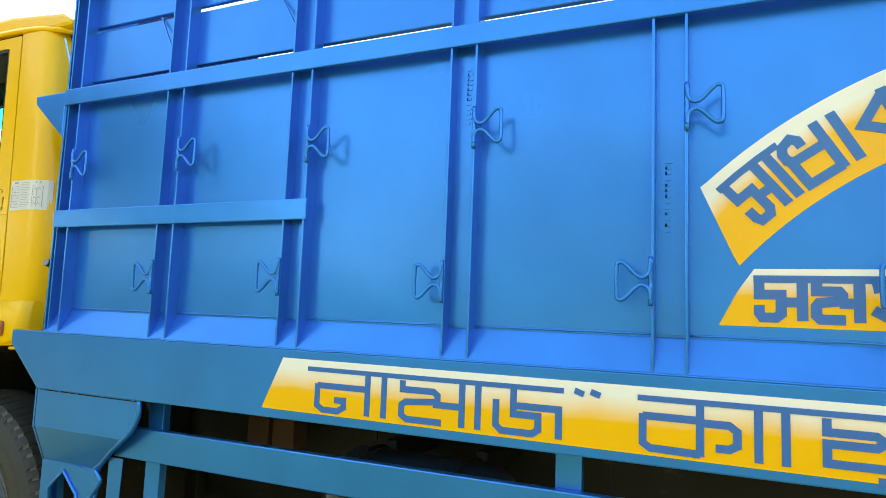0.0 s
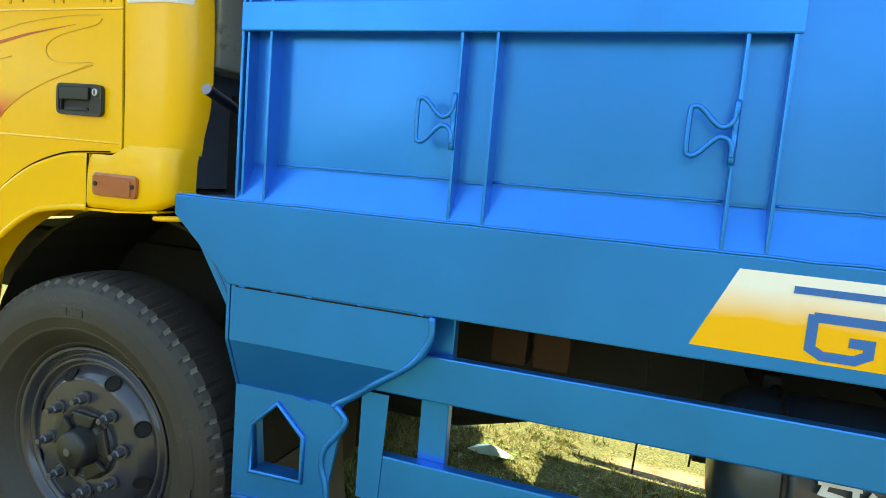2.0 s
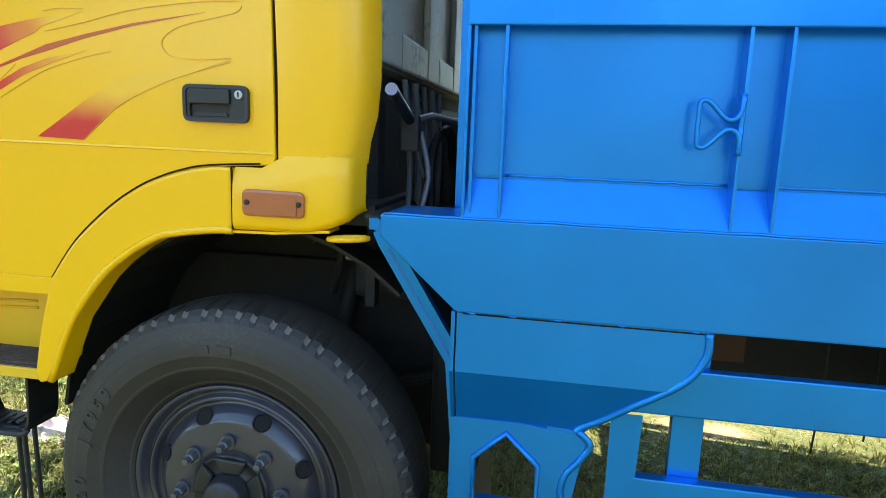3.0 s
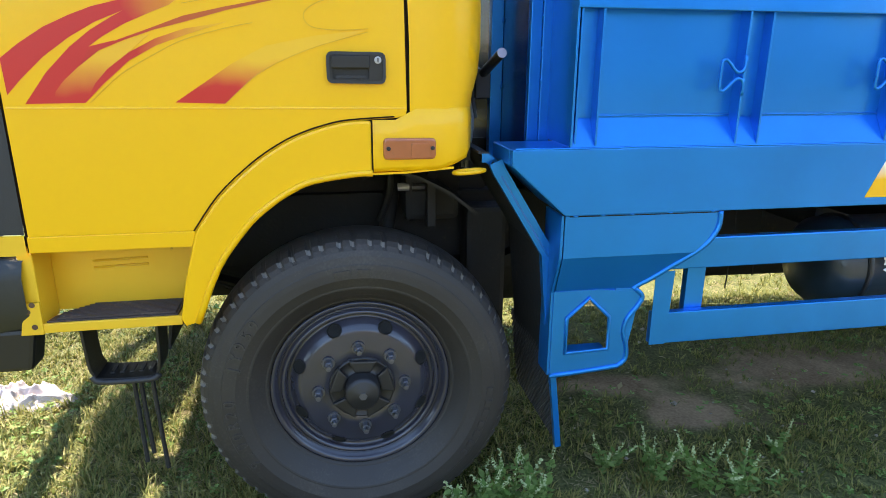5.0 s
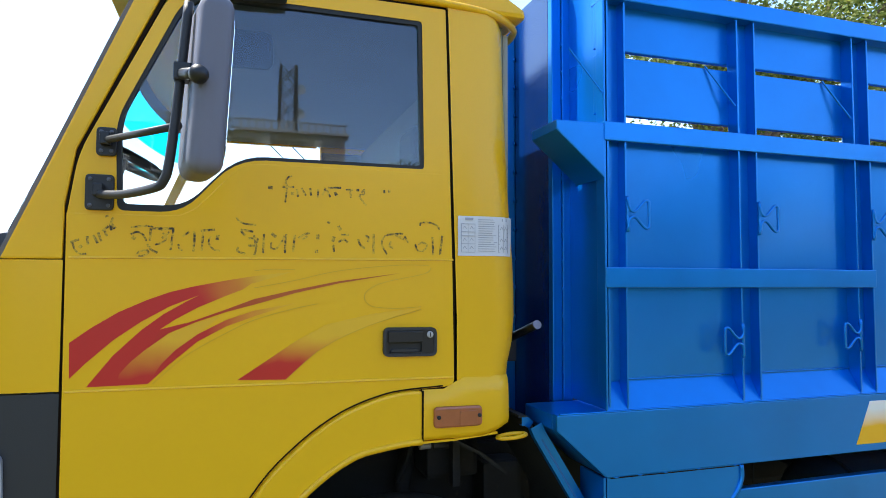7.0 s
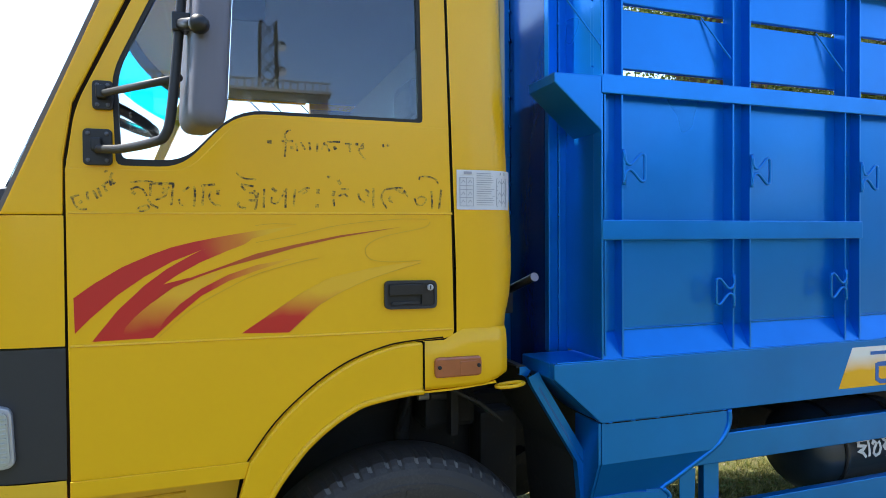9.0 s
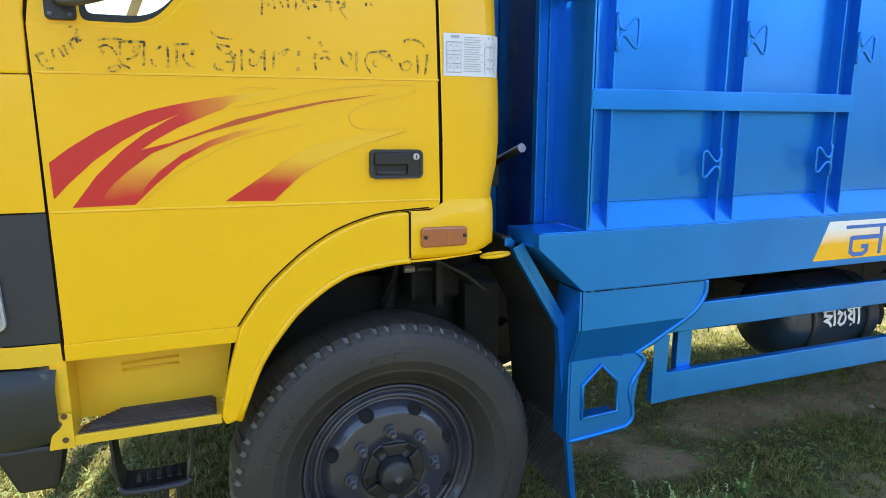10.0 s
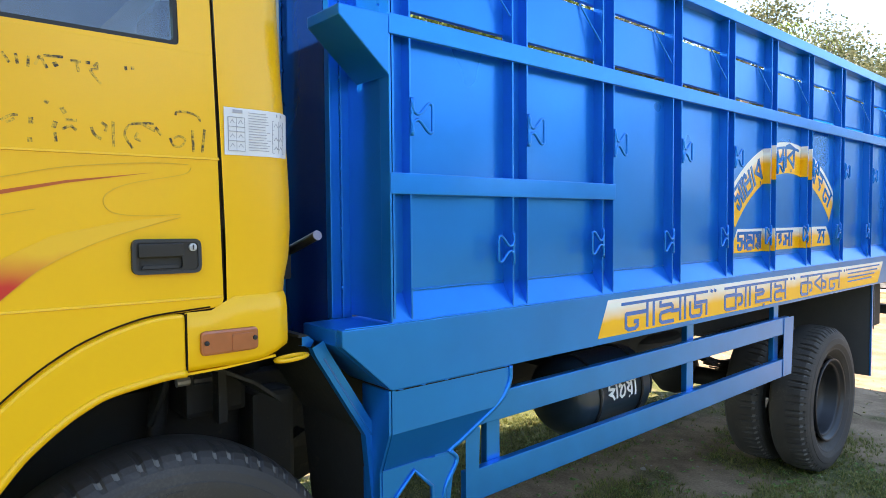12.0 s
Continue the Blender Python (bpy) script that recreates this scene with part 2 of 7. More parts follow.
def ring_plate(outer, inner, y0, y1, bm=None):
    """A plate with a hole: outer and inner outlines with the same number of points."""
    b = bmesh.new()
    n = len(outer)
    v = [[b.verts.new((p[0], y, p[1])) for p in line] for line in (outer, inner) for y in (y0, y1)]
    for i in range(n):
        j = (i + 1) % n
        b.faces.new((v[0][i], v[0][j], v[2][j], v[2][i]))
        b.faces.new((v[1][i], v[3][i], v[3][j], v[1][j]))
        b.faces.new((v[0][i], v[1][i], v[1][j], v[0][j]))
        b.faces.new((v[2][i], v[2][j], v[3][j], v[3][i]))
    bmesh.ops.recalc_face_normals(b, faces=b.faces[:])
    return join(bm, b)


def sheet(profile, y0, y1, thick, bm=None, axis="y"):
    """A bent sheet: a profile line swept along an axis, with thickness."""
    off = []
    for i, p in enumerate(profile):
        a, c = profile[max(i - 1, 0)], profile[min(i + 1, len(profile) - 1)]
        d = Vector((c[0] - a[0], c[1] - a[1])).normalized()
        off.append((p[0] - d.y * thick, p[1] + d.x * thick))
    return slab(list(profile) + off[::-1], y0, y1, 0, bm, axis)


def tube(points, radius, sides=8, bm=None, closed=False):
    b = bmesh.new()
    pts = [Vector(p) for p in points]
    n = len(pts)
    rings = []
    for i, p in enumerate(pts):
        a = pts[(i - 1) % n] if closed else pts[max(i - 1, 0)]
        c = pts[(i + 1) % n] if closed else pts[min(i + 1, n - 1)]
        d = (c - a).normalized()
        u = d.cross(Vector((0, 1, 0.03))).normalized() if abs(d.y) < 0.95 else d.cross(Vector((0, 0, 1))).normalized()
        w = d.cross(u)
        rings.append([b.verts.new(p + (u * math.cos(s * math.tau / sides) + w * math.sin(s * math.tau / sides)) * radius) for s in range(sides)])
    for i in range(n if closed else n - 1):
        r0, r1 = rings[i], rings[(i + 1) % n]
        for s in range(sides):
            b.faces.new((r0[s], r0[(s + 1) % sides], r1[(s + 1) % sides], r1[s]))
    if not closed:
        b.faces.new(rings[0][::-1]), b.faces.new(rings[-1])
    bmesh.ops.recalc_face_normals(b, faces=b.faces[:])
    return join(bm, b)


def curve_through(points, steps=6):
    """A smooth line through points (Catmull-Rom)."""
    pts = [Vector(p) for p in points]
    out = []
    for i in range(len(pts) - 1):
        a, b, c, d = pts[max(i - 1, 0)], pts[i], pts[i + 1], pts[min(i + 2, len(pts) - 1)]
        for s in range(steps):
            t = s / steps
            out.append(0.5 * ((2 * b) + (c - a) * t + (2 * a - 5 * b + 4 * c - d) * t * t + (3 * b - a - 3 * c + d) * t ** 3))
    return out + [pts[-1]]


def turned(profile, centre, segments=96, bm=None, shape=None):
    """A lathe form about an axis along y: profile of (radius, y). shape(i, s) may change ring i's radius at segment s."""
    b = bmesh.new()
    cx, cy, cz = centre
    rows = []
    for i, (r, y) in enumerate(profile):
        if r < 1e-6:
            rows.append([b.verts.new((cx, cy + y, cz))] * segments)
            continue
        row = []
        for s in range(segments):
            a = math.tau * s / segments
            q = r + (shape(i, s) if shape else 0)
            row.append(b.verts.new((cx + q * math.cos(a), cy + y, cz + q * math.sin(a))))
        rows.append(row)
    for i in range(len(rows) - 1):
        for s in range(segments):
            f = [rows[i][s], rows[i][(s + 1) % segments], rows[i + 1][(s + 1) % segments], rows[i + 1][s]]
            f = list(dict.fromkeys(f))
            if len(f) > 2:
                b.faces.new(f)
    bmesh.ops.recalc_face_normals(b, faces=b.faces[:])
    return join(bm, b)


laid = [0]


def stroke(points, width, y0, y1, bm=None, closed=False):
    """A painted stroke: a flat band of even width along points (x, z), mitred at its corners. Each lies a hair over the one before."""
    laid[0] = (laid[0] + 1) % 37
    y0 -= 0.00004 * laid[0]
    pts = [Vector(p) for p in points]
    n = len(pts)
    left, right = [], []
    for i, p in enumerate(pts):
        a = pts[i - 1] if i or closed else None
        c = pts[(i + 1) % n] if i < n - 1 or closed else None
        d0 = (p - a).normalized() if a is not None else (c - p).normalized()
        d1 = (c - p).normalized() if c is not None else d0
        n0, n1 = Vector((-d0.y, d0.x)), Vector((-d1.y, d1.x))
        m = (n0 + n1).normalized() if (n0 + n1).length > 1e-4 else n0
        reach = min(width / 2 / max(m.dot(n0), 0.35), width)
        left.append(p + m * reach)
        right.append(p - m * reach)
    b = bm or bmesh.new()
    v = [[b.verts.new((q.x, y, q.y)) for q in line] for line in (left, right) for y in (y0, y1)]
    for i in range(n if closed else n - 1):
        j = (i + 1) % n
        b.faces.new((v[0][i], v[0][j], v[2][j], v[2][i]))
        b.faces.new((v[0][i], v[1][i], v[1][j], v[0][j]))
        b.faces.new((v[2][i], v[2][j], v[3][j], v[3][i]))
    return b


def rounded(points, radius, steps=5):
    """Rounds the corners of a closed outline."""
    out = []
    n = len(points)
    for i in range(n):
        p, a, c = Vector(points[i]), Vector(points[i - 1]), Vector(points[(i + 1) % n])
        r = min(radius, (a - p).length * 0.45, (c - p).length * 0.45)
        q0, q1 = p + (a - p).normalized() * r, p + (c - p).normalized() * r
        for s in range(steps + 1):
            t = s / steps
            q = q0 * (1 - t) ** 2 + p * 2 * t * (1 - t) + q1 * t * t
            out.append((q.x, q.y))
    return out


def ground_z(x):
    """The yard falls gently from the front wheels to the rear ones."""
    return 0.015 - 0.0435 * (max(min(x, 7.0), -5.0) + 0.6)


# ---- ground ----
def ground_material():
    m = bpy.data.materials.new("yard_grass_and_dirt")
    m.use_nodes = True
    n, k = m.node_tree.nodes, m.node_tree.links
    b = n["Principled BSDF"]
    b.inputs["Roughness"].default_value = 0.95
    b.inputs["Specular IOR Level"].default_value = 0.1
    tex = n.new("ShaderNodeTexCoord")
    noises = []
    for s, d in ((0.55, 6), (3.2, 7), (75, 6)):
        t = n.new("ShaderNodeTexNoise")
        t.inputs["Scale"].default_value, t.inputs["Detail"].default_value = s, d
        k.new(tex.outputs["Object"], t.inputs["Vector"])
        noises.append(t)
    soil, turf, cover = n.new("ShaderNodeMix"), n.new("ShaderNodeMix"), n.new("ShaderNodeMix")
    for q, lo, hi in ((soil, (0.14, 0.086, 0.050), (0.35, 0.245, 0.155)), (turf, (0.036, 0.042, 0.015), (0.15, 0.148, 0.056))):
        q.data_type = "RGBA"
        q.inputs["A"].default_value, q.inputs["B"].default_value = (*lo, 1), (*hi, 1)
    cover.data_type = "RGBA"
    speck = n.new("ShaderNodeMapRange")
    speck.inputs["From Min"].default_value, speck.inputs["From Max"].default_value = 0.30, 0.70
    k.new(noises[2].outputs[0], speck.inputs["Value"])
    mottle = n.new("ShaderNodeMath")
    mottle.operation = "MULTIPLY_ADD"
    mottle.inputs[1].default_value = 0.5
    stain = n.new("ShaderNodeMapRange")
    stain.inputs["From Min"].default_value, stain.inputs["From Max"].default_value = 0.38, 0.62
    stain.inputs["To Min"].default_value, stain.inputs["To Max"].default_value = 0.0, 0.55
    k.new(noises[1].outputs[0], stain.inputs["Value"])
    k.new(speck.outputs[0], mottle.inputs[0])
    k.new(stain.outputs[0], mottle.inputs[2])
    k.new(mottle.outputs[0], soil.inputs["Factor"])
    k.new(speck.outputs[0], turf.inputs["Factor"])
    xyz, dry = n.new("ShaderNodeSeparateXYZ"), n.new("ShaderNodeMapRange")
    k.new(tex.outputs["Object"], xyz.inputs[0])
    dry.inputs["From Min"].default_value, dry.inputs["From Max"].default_value = -2.0, 8.0
    dry.inputs["To Min"].default_value, dry.inputs["To Max"].default_value = -0.10, -0.02
    k.new(xyz.outputs["X"], dry.inputs["Value"])
    total = None
    for source, weight in ((noises[0].outputs[0], 0.55), (noises[1].outputs[0], 0.45)):
        w = n.new("ShaderNodeMath")
        w.operation = "MULTIPLY_ADD"
        w.inputs[1].default_value = weight
        k.new(source, w.inputs[0])
        k.new(total if total else dry.outputs[0], w.inputs[2])
        total = w.outputs[0]
    bare = n.new("ShaderNodeAttribute")
    bare.attribute_name = "bare_soil"
    w = n.new("ShaderNodeMath")
    w.operation = "MULTIPLY_ADD"
    w.inputs[1].default_value = 0.42
    k.new(bare.outputs["Fac"], w.inputs[0])
    k.new(total, w.inputs[2])
    total = w.outputs[0]
    edge = n.new("ShaderNodeMapRange")
    edge.inputs["From Min"].default_value, edge.inputs["From Max"].default_value = 0.50, 0.66
    k.new(total, edge.inputs["Value"])
    k.new(edge.outputs[0], cover.inputs["Factor"])
    k.new(turf.outputs["Result"], cover.inputs["A"])
    k.new(soil.outputs["Result"], cover.inputs["B"])
    k.new(cover.outputs["Result"], b.inputs["Base Color"])
    rel = n.new("ShaderNodeBump")
    rel.inputs["Strength"].default_value, rel.inputs["Distance"].default_value = 0.5, 0.01
    k.new(noises[2].outputs[0], rel.inputs["Height"])
    k.new(rel.outputs[0], b.inputs["Normal"])
    return m


GROUND = ground_material()


def relief(x, y):
    return ground_z(x) + 0.012 * noise.noise((x * 1.3, y * 1.3, 0)) + 0.006 * noise.noise((x * 5, y * 5, 3))


def bare(x, y):
    """Bare trodden soil, 0 to 1, in the patches round the wheels and under the body."""
    v = 0.0
    for px, py, rx, ry in ((1.05, 0.68, 0.30, 0.16), (1.84, 1.06, 0.55, 0.20), (0.60, 0.98, 0.30, 0.12), (1.92, -0.10, 0.30, 0.30), (2.88, 0.40, 0.30, 0.20), (3.05, -0.50, 0.40, 0.22), (3.36, 1.06, 0.9, 0.5), (4.6, -0.2, 0.5, 0.4), (3.9, -0.75, 0.5, 0.2), (1.2, 2.15, 0.35, 0.06), (7.4, 0.3, 2.1, 1.9), (5.2, -0.6, 0.7, 0.35), (4.4, -0.9, 0.5, 0.3), (12.0, 2.0, 4.5, 4.5)):
        v += math.exp(-((x - px) / rx) ** 2 - ((y - py) / ry) ** 2)
    v += 0.22 * max(0.0, min(1.0, (-1.1 - y) / 1.0))
    v += 0.55 * noise.noise((x * 3.1, y * 3.1, 5)) * min(1.0, v * 2)
    return max(0.0, min(1.0, v))


def build_ground():
    xs = [-400, -120, -50, -25, -14, -9, -7] + [-6 + 0.1 * i for i in range(141)] + [8.5, 9.5, 11, 14, 20, 35, 70, 150, 400]
    ys = [-400, -120, -50, -25, -14, -9, -6, -4.5] + [-3.5 + 0.1 * i for i in range(86)] + [5.6, 6.5, 8, 11, 16, 26, 50, 120, 400]
    bm = bmesh.new()
    rows = [[bm.verts.new((x, y, relief(x, y))) for x in xs] for y in ys]
    for j in range(len(ys) - 1):
        for i in range(len(xs) - 1):
            bm.faces.new((rows[j][i], rows[j][i + 1], rows[j + 1][i + 1], rows[j + 1][i]))
    yard = part("ground", bm, GROUND, smooth=True)
    layer = yard.data.attributes.new("bare_soil", "FLOAT", "POINT")
    layer.data.foreach_set("value", [bare(x, y) for y in ys for x in xs])
    tagged(yard, "patchy grass and dry brown dirt yard", "ground", kind="structure")


build_ground()

# ---- truck ----
truck = new("truck")
tagged(truck, "blue and yellow cargo truck with painted steel body parked on grass", "truck")

PANEL_Y, OUT_Y = 0.046, 0.004
BODY_END, FAR_Y = 5.87, 2.42
RIBS = [0.512, 1.023, 1.547, 2.064, 2.575, 3.10, 3.66, 4.25, 4.76, 5.26, 5.77]
RIB_W = 0.072


def build_cargo_body():
    # near side wall: lower sheet, sloped ledge, skirt
    part("side_panel", slab([(0.0, 1.36), (BODY_END, 1.36), (BODY_END, 2.17), (0.0, 2.17)], PANEL_Y, PANEL_Y + 0.008), BLUE, truck, "blue enamelled steel side sheet")
    part("sloped_ledge", sheet([(0.0, 1.28), (PANEL_Y + 0.004, 1.366)], 0.0, BODY_END, -0.006, axis="x"), BLUE_EDGE, truck, "sloping blue ledge above the skirt")
    skirt = part("skirt", slab([(-0.168, 1.278), (BODY_END, 1.278), (BODY_END, 1.075), (0.0, 1.083), (-0.008, 1.088), (-0.168, 1.232)], 0.0, 0.03, 0.004), BLUE, truck, "blue steel skirt with a painted band")
    part("front_ledge", slab([(-0.168, 1.276), (0.03, 1.276), (0.03, 1.10), (-0.008, 1.088), (-0.168, 1.232)], 0.031, 0.216, 0.004), BLUE, truck)
    # upper boards with open slots between them
    for z0, z1 in ((2.198, 2.386), (2.406, 2.575)):
        part("upper_board", box(0.0, BODY_END, PANEL_Y, PANEL_Y + 0.02, z0, z1, 0.003), BLUE, truck)
    # uneven weld seams where the ledge meets the sheet and the skirt
    for x0, x1 in zip([0.082] + [r + RIB_W + 0.005 for r in RIBS[:-1]], [r - 0.004 for r in RIBS]):
        n = int((x1 - x0) / 0.016)
        seam = [(x0 + (x1 - x0) * i / n, PANEL_Y - 0.001 + 0.0012 * noise.noise((x0 + i * 0.9, 1, 0)), 1.366 + 0.0025 * noise.noise((x0 * 7 + i * 0.6, 2, 0))) for i in range(n + 1)]
        part("weld_seam", tube(seam, 0.0028, 6), BLUE, truck, smooth=True)
    n = 240
    seam = [(-0.16 + (BODY_END + 0.15) * i / n, 0.001, 1.279 + 0.0022 * noise.noise((i * 0.33, 5, 0))) for i in range(n + 1)]
    part("weld_seam", tube(seam, 0.0032, 6), BLUE_EDGE, truck, smooth=True)
    part("middle_rail", box(-0.002, BODY_END, -0.002, 0.012, 2.104, 2.163, 0.003), BLUE_EDGE, truck, "long blue rail welded across the ribs")
    for x0, x1 in ((0.0, 1.106), (4.83, BODY_END)):
        part("lower_rail", box(x0, x1, -0.002, 0.010, 1.652, 1.714, 0.003), BLUE_EDGE, truck)
    part("top_rail", box(-0.002, BODY_END, -0.004, 0.075, 2.548, 2.606, 0.004), BLUE_EDGE, truck)
    # raised rounded corner plate over the top rail
    hump = [(0.0, 2.60)] + [(0.30, 2.60), (0.285, 2.66), (0.25, 2.71), (0.20, 2.745), (0.12, 2.76), (0.0, 2.765)]
    part("corner_crest", slab(hump, 0.0, 0.05, 0.004), BLUE, truck)
    # wing at the front end of the middle rail
    part("front_wing", slab([(-0.165, 2.155), (0.0, 2.157), (0.0, 1.985), (-0.165, 2.125)], 0.0, 0.17, 0.004), BLUE, truck)
    # ribs: two outward flanges and the web between them
    for x in [0.0] + RIBS:
        rib = new("rib")
        rib.parent = truck
        xa, xb = (0.002, 0.075) if x == 0.0 else (x, x + RIB_W)
        part("web", box(xa, xb, PANEL_Y - 0.006, PANEL_Y - 0.001, 1.366, 2.55), BLUE, rib)
        for xf in (xa, xb):
            part("flange", slab([(OUT_Y, 2.55), (PANEL_Y + 0.002, 2.55), (PANEL_Y + 0.002, 1.362), (0.002, 1.281), (OUT_Y - 0.003, 1.30)], xf - 0.003, xf + 0.004, 0.0022, axis="x"), BLUE_EDGE, rib)
        part("tie_rod", tube([(xa - 0.10, PANEL_Y - 0.004, 2.392), (xa - 0.004, OUT_Y + 0.006, 2.255)], 0.0032, 6), BLUE_EDGE, rib)
    # hooks of bent rod for ropes
    def hook(x, z, way):
        h = new("rope_hook")
        h.parent = truck
        half = [(0.001, 0.046), (0.002, 0.026), (0.009, 0.013), (0.022, 0.009), (0.035, 0.018), (0.050, 0.035), (0.062, 0.045), (0.071, 0.044), (0.075, 0.034)]
        line = [(x + way * a, -0.006, z + 0.94 * b) for a, b in half]
        line += [(x + way * a, -0.006, z - 0.94 * b) for a, b in half[::-1]]
        bead = [(x, -0.002 - 0.002 * math.sin(i * 2.3), z - 0.055 + 0.011 * i) for i in range(11)]
        part("loop", tube(curve_through(line, 4), 0.0048, 8), BLUE_EDGE, h, smooth=True)
        part("weld_bead", tube(bead, 0.006, 6), BLUE_EDGE, h, smooth=True)
    for i, x in enumerate([0.0] + RIBS):
        if i < len(RIBS):
            hook((0.075 if x == 0.0 else x + RIB_W) + 0.002, 1.878 + 0.004 * math.sin(i * 2.1), 1)
        if i:
            hook(x - 0.003, 1.481 + 0.004 * math.sin(i * 3.7), -1)
    # front bulkhead, seen in the gap behind the cab
    part("corner_post_face", box(0.012, 0.018, 0.006, 0.236, 1.28, 2.76), BLUE, truck)
    part("front_post", box(-0.016, 0.018, 0.2365, 0.262, 1.27, 2.74, 0.003), BLUE_EDGE, truck)
    part("front_post", box(-0.052, -0.0165, 0.243, 0.272, 1.27, 2.72, 0.003), BLUE_EDGE, truck)
    for z in range(14):
        part("weld_tack", tube([(-0.0165, 0.2405, 1.36 + 0.093 * z), (-0.0165, 0.2402, 1.372 + 0.093 * z)], 0.0028, 6), BLUE_EDGE, truck, smooth=True)
    part("bulkhead", box(-0.052, -0.040, 0.2725, FAR_Y - 0.273, 1.15, 2.70), SHADE_BLUE, truck, "front bulkhead sheet, blue darkened for the shade of the gap")
    part("bulkhead_stiffener", box(-0.095, -0.0525, 0.545, 0.585, 1.15, 2.72, 0.003), BLUE_EDGE, truck, "blue upright welded to the bulkhead")
    for z in range(11):
        part("weld_tack", tube([(-0.056, 0.543, 1.42 + 0.11 * z), (-0.057, 0.543, 1.434 + 0.11 * z)], 0.0045, 6), BLUE_EDGE, truck, smooth=True)
    # far side wall, floor, tail
    part("far_panel", box(0.0, BODY_END, FAR_Y - 0.06, FAR_Y - 0.05, 1.28, 2.17), BLUE, truck)
    for z0, z1 in ((2.198, 2.386), (2.406, 2.60)):
        part("far_board", box(0.0, BODY_END, FAR_Y - 0.06, FAR_Y - 0.04, z0, z1), BLUE, truck)
    for x in [0.0] + RIBS:
        part("far_rib", box(x, x + RIB_W, FAR_Y - 0.04, FAR_Y, 1.10, 2.60), BLUE, truck)
    part("far_skirt", box(0.0, BODY_END, FAR_Y - 0.03, FAR_Y, 1.08, 1.28), BLUE, truck)
    part("body_floor", box(0.0, BODY_END, 0.05, FAR_Y - 0.06, 1.20, 1.25), DARK, truck)
    part("tailgate", box(BODY_END - 0.03, BODY_END, 0.05, FAR_Y - 0.06, 1.25, 2.58), BLUE, truck)
    return skirt


skirt = build_cargo_body()


def build_bracket():
    """The folded shield under the skirt with its rolled rim and house-shaped opening."""
    shield = part("side_shield", slab([(0.0, 1.082), (0.497, 1.082), (0.497, 1.03), (0.474, 0.99), (0.434, 0.953), (0.0, 0.953)], 0.004, 0.012), BLUE, truck, "folded blue shield with a house-shaped opening")
    # middle fold leaning inwards
    bm = bmesh.new()
    top, low = [(0.0, 0.006, 0.953), (0.434, 0.006, 0.953)], [(0.0, 0.0575, 0.818), (0.272, 0.0575, 0.818)]
    ring = [bm.verts.new(p) for p in (top[0], top[1], (0.37, 0.022, 0.912), (0.31, 0.04, 0.865), low[1], low[0])]
    bm.faces.new(ring)
    ext = bmesh.ops.extrude_face_region(bm, geom=bm.faces[:])
    bmesh.ops.translate(bm, verts=[v for v in ext["geom"] if isinstance(v, bmesh.types.BMVert)], vec=(0, 0.008, 0))
    part("inward_fold", bm, BLUE, shield)
    # lower plate with the opening
    door = [(0.043, 0.622), (0.043, 0.742), (0.113, 0.806), (0.184, 0.738), (0.186, 0.627)]
    out = [(-0.004, 0.545), (-0.004, 0.832), (0.15, 0.832), (0.285, 0.815), (0.245, 0.565)]
    bm = ring_plate(out, door, 0.050, 0.060)
    part("lower_plate", bm, BLUE, shield)
    edge = curve_through([(0.265, 0.05, 0.828), (0.292, 0.05, 0.80), (0.275, 0.05, 0.765), (0.245, 0.05, 0.725), (0.237, 0.05, 0.68), (0.252, 0.05, 0.63), (0.252, 0.05, 0.585), (0.225, 0.05, 0.562)], 4) + [Vector((0.1, 0.05, 0.552)), Vector((-0.004, 0.05, 0.545))]
    fill = [(v.x, v.z) for v in edge[:-1]]
    part("lower_lobe", slab(fill + [(0.20, 0.56), (0.20, 0.832)], 0.051, 0.059), BLUE, shield)
    part("rolled_rim", tube(edge, 0.008), BLUE_EDGE, shield, smooth=True)
    upper = curve_through([(0.497, 0.004, 1.08), (0.497, 0.004, 1.035), (0.47, 0.006, 0.985), (0.425, 0.012, 0.947), (0.37, 0.024, 0.908), (0.31, 0.042, 0.862), (0.272, 0.052, 0.838), (0.258, 0.052, 0.826)], 4)
    part("rolled_rim", tube(upper, 0.0085), BLUE_EDGE, shield, smooth=True)
    part("opening_rim", tube([(x, 0.048, z) for x, z in door], 0.0065, 8, closed=True), BLUE_EDGE, shield, smooth=True)
    part("opening_sill", box(0.046, 0.184, 0.0605, 0.105, 0.616, 0.6245, 0.002), BLUE_EDGE, shield)
    part("front_return", slab([(0.004, 1.083), (0.004, 0.953), (0.054, 0.828), (0.054, 0.548), (0.14, 0.548), (0.14, 1.083)], -0.012, -0.004, axis="x"), BLUE, shield)
    # guard rail along the side
    rail = new("side_guard_rail")
    rail.parent = truck
    rail["label"] = "blue two-bar side guard rail"
    gy = 0.05
    part("upper_bar", slab([(0.40, 0.985), (2.985, 0.985), (2.985, 0.884), (0.345, 0.884)], gy, gy + 0.03, 0.004), BLUE_EDGE, rail)
    part("lower_bar", slab([(0.335, 0.738), (3.02, 0.738), (3.015, 0.63), (0.335, 0.63)], gy, gy + 0.03, 0.004), BLUE_EDGE, rail)
    part("end_plate", slab([(2.905, 0.981), (3.045, 0.981), (3.02, 0.633), (2.895, 0.633)], gy - 0.004, gy - 0.001, 0.001), BLUE_EDGE, rail)
    part("front_end_plate", slab([(0.33, 0.88), (0.395, 0.88), (0.385, 0.63), (0.33, 0.63)], gy - 0.003, gy - 0.001), BLUE_EDGE, rail)
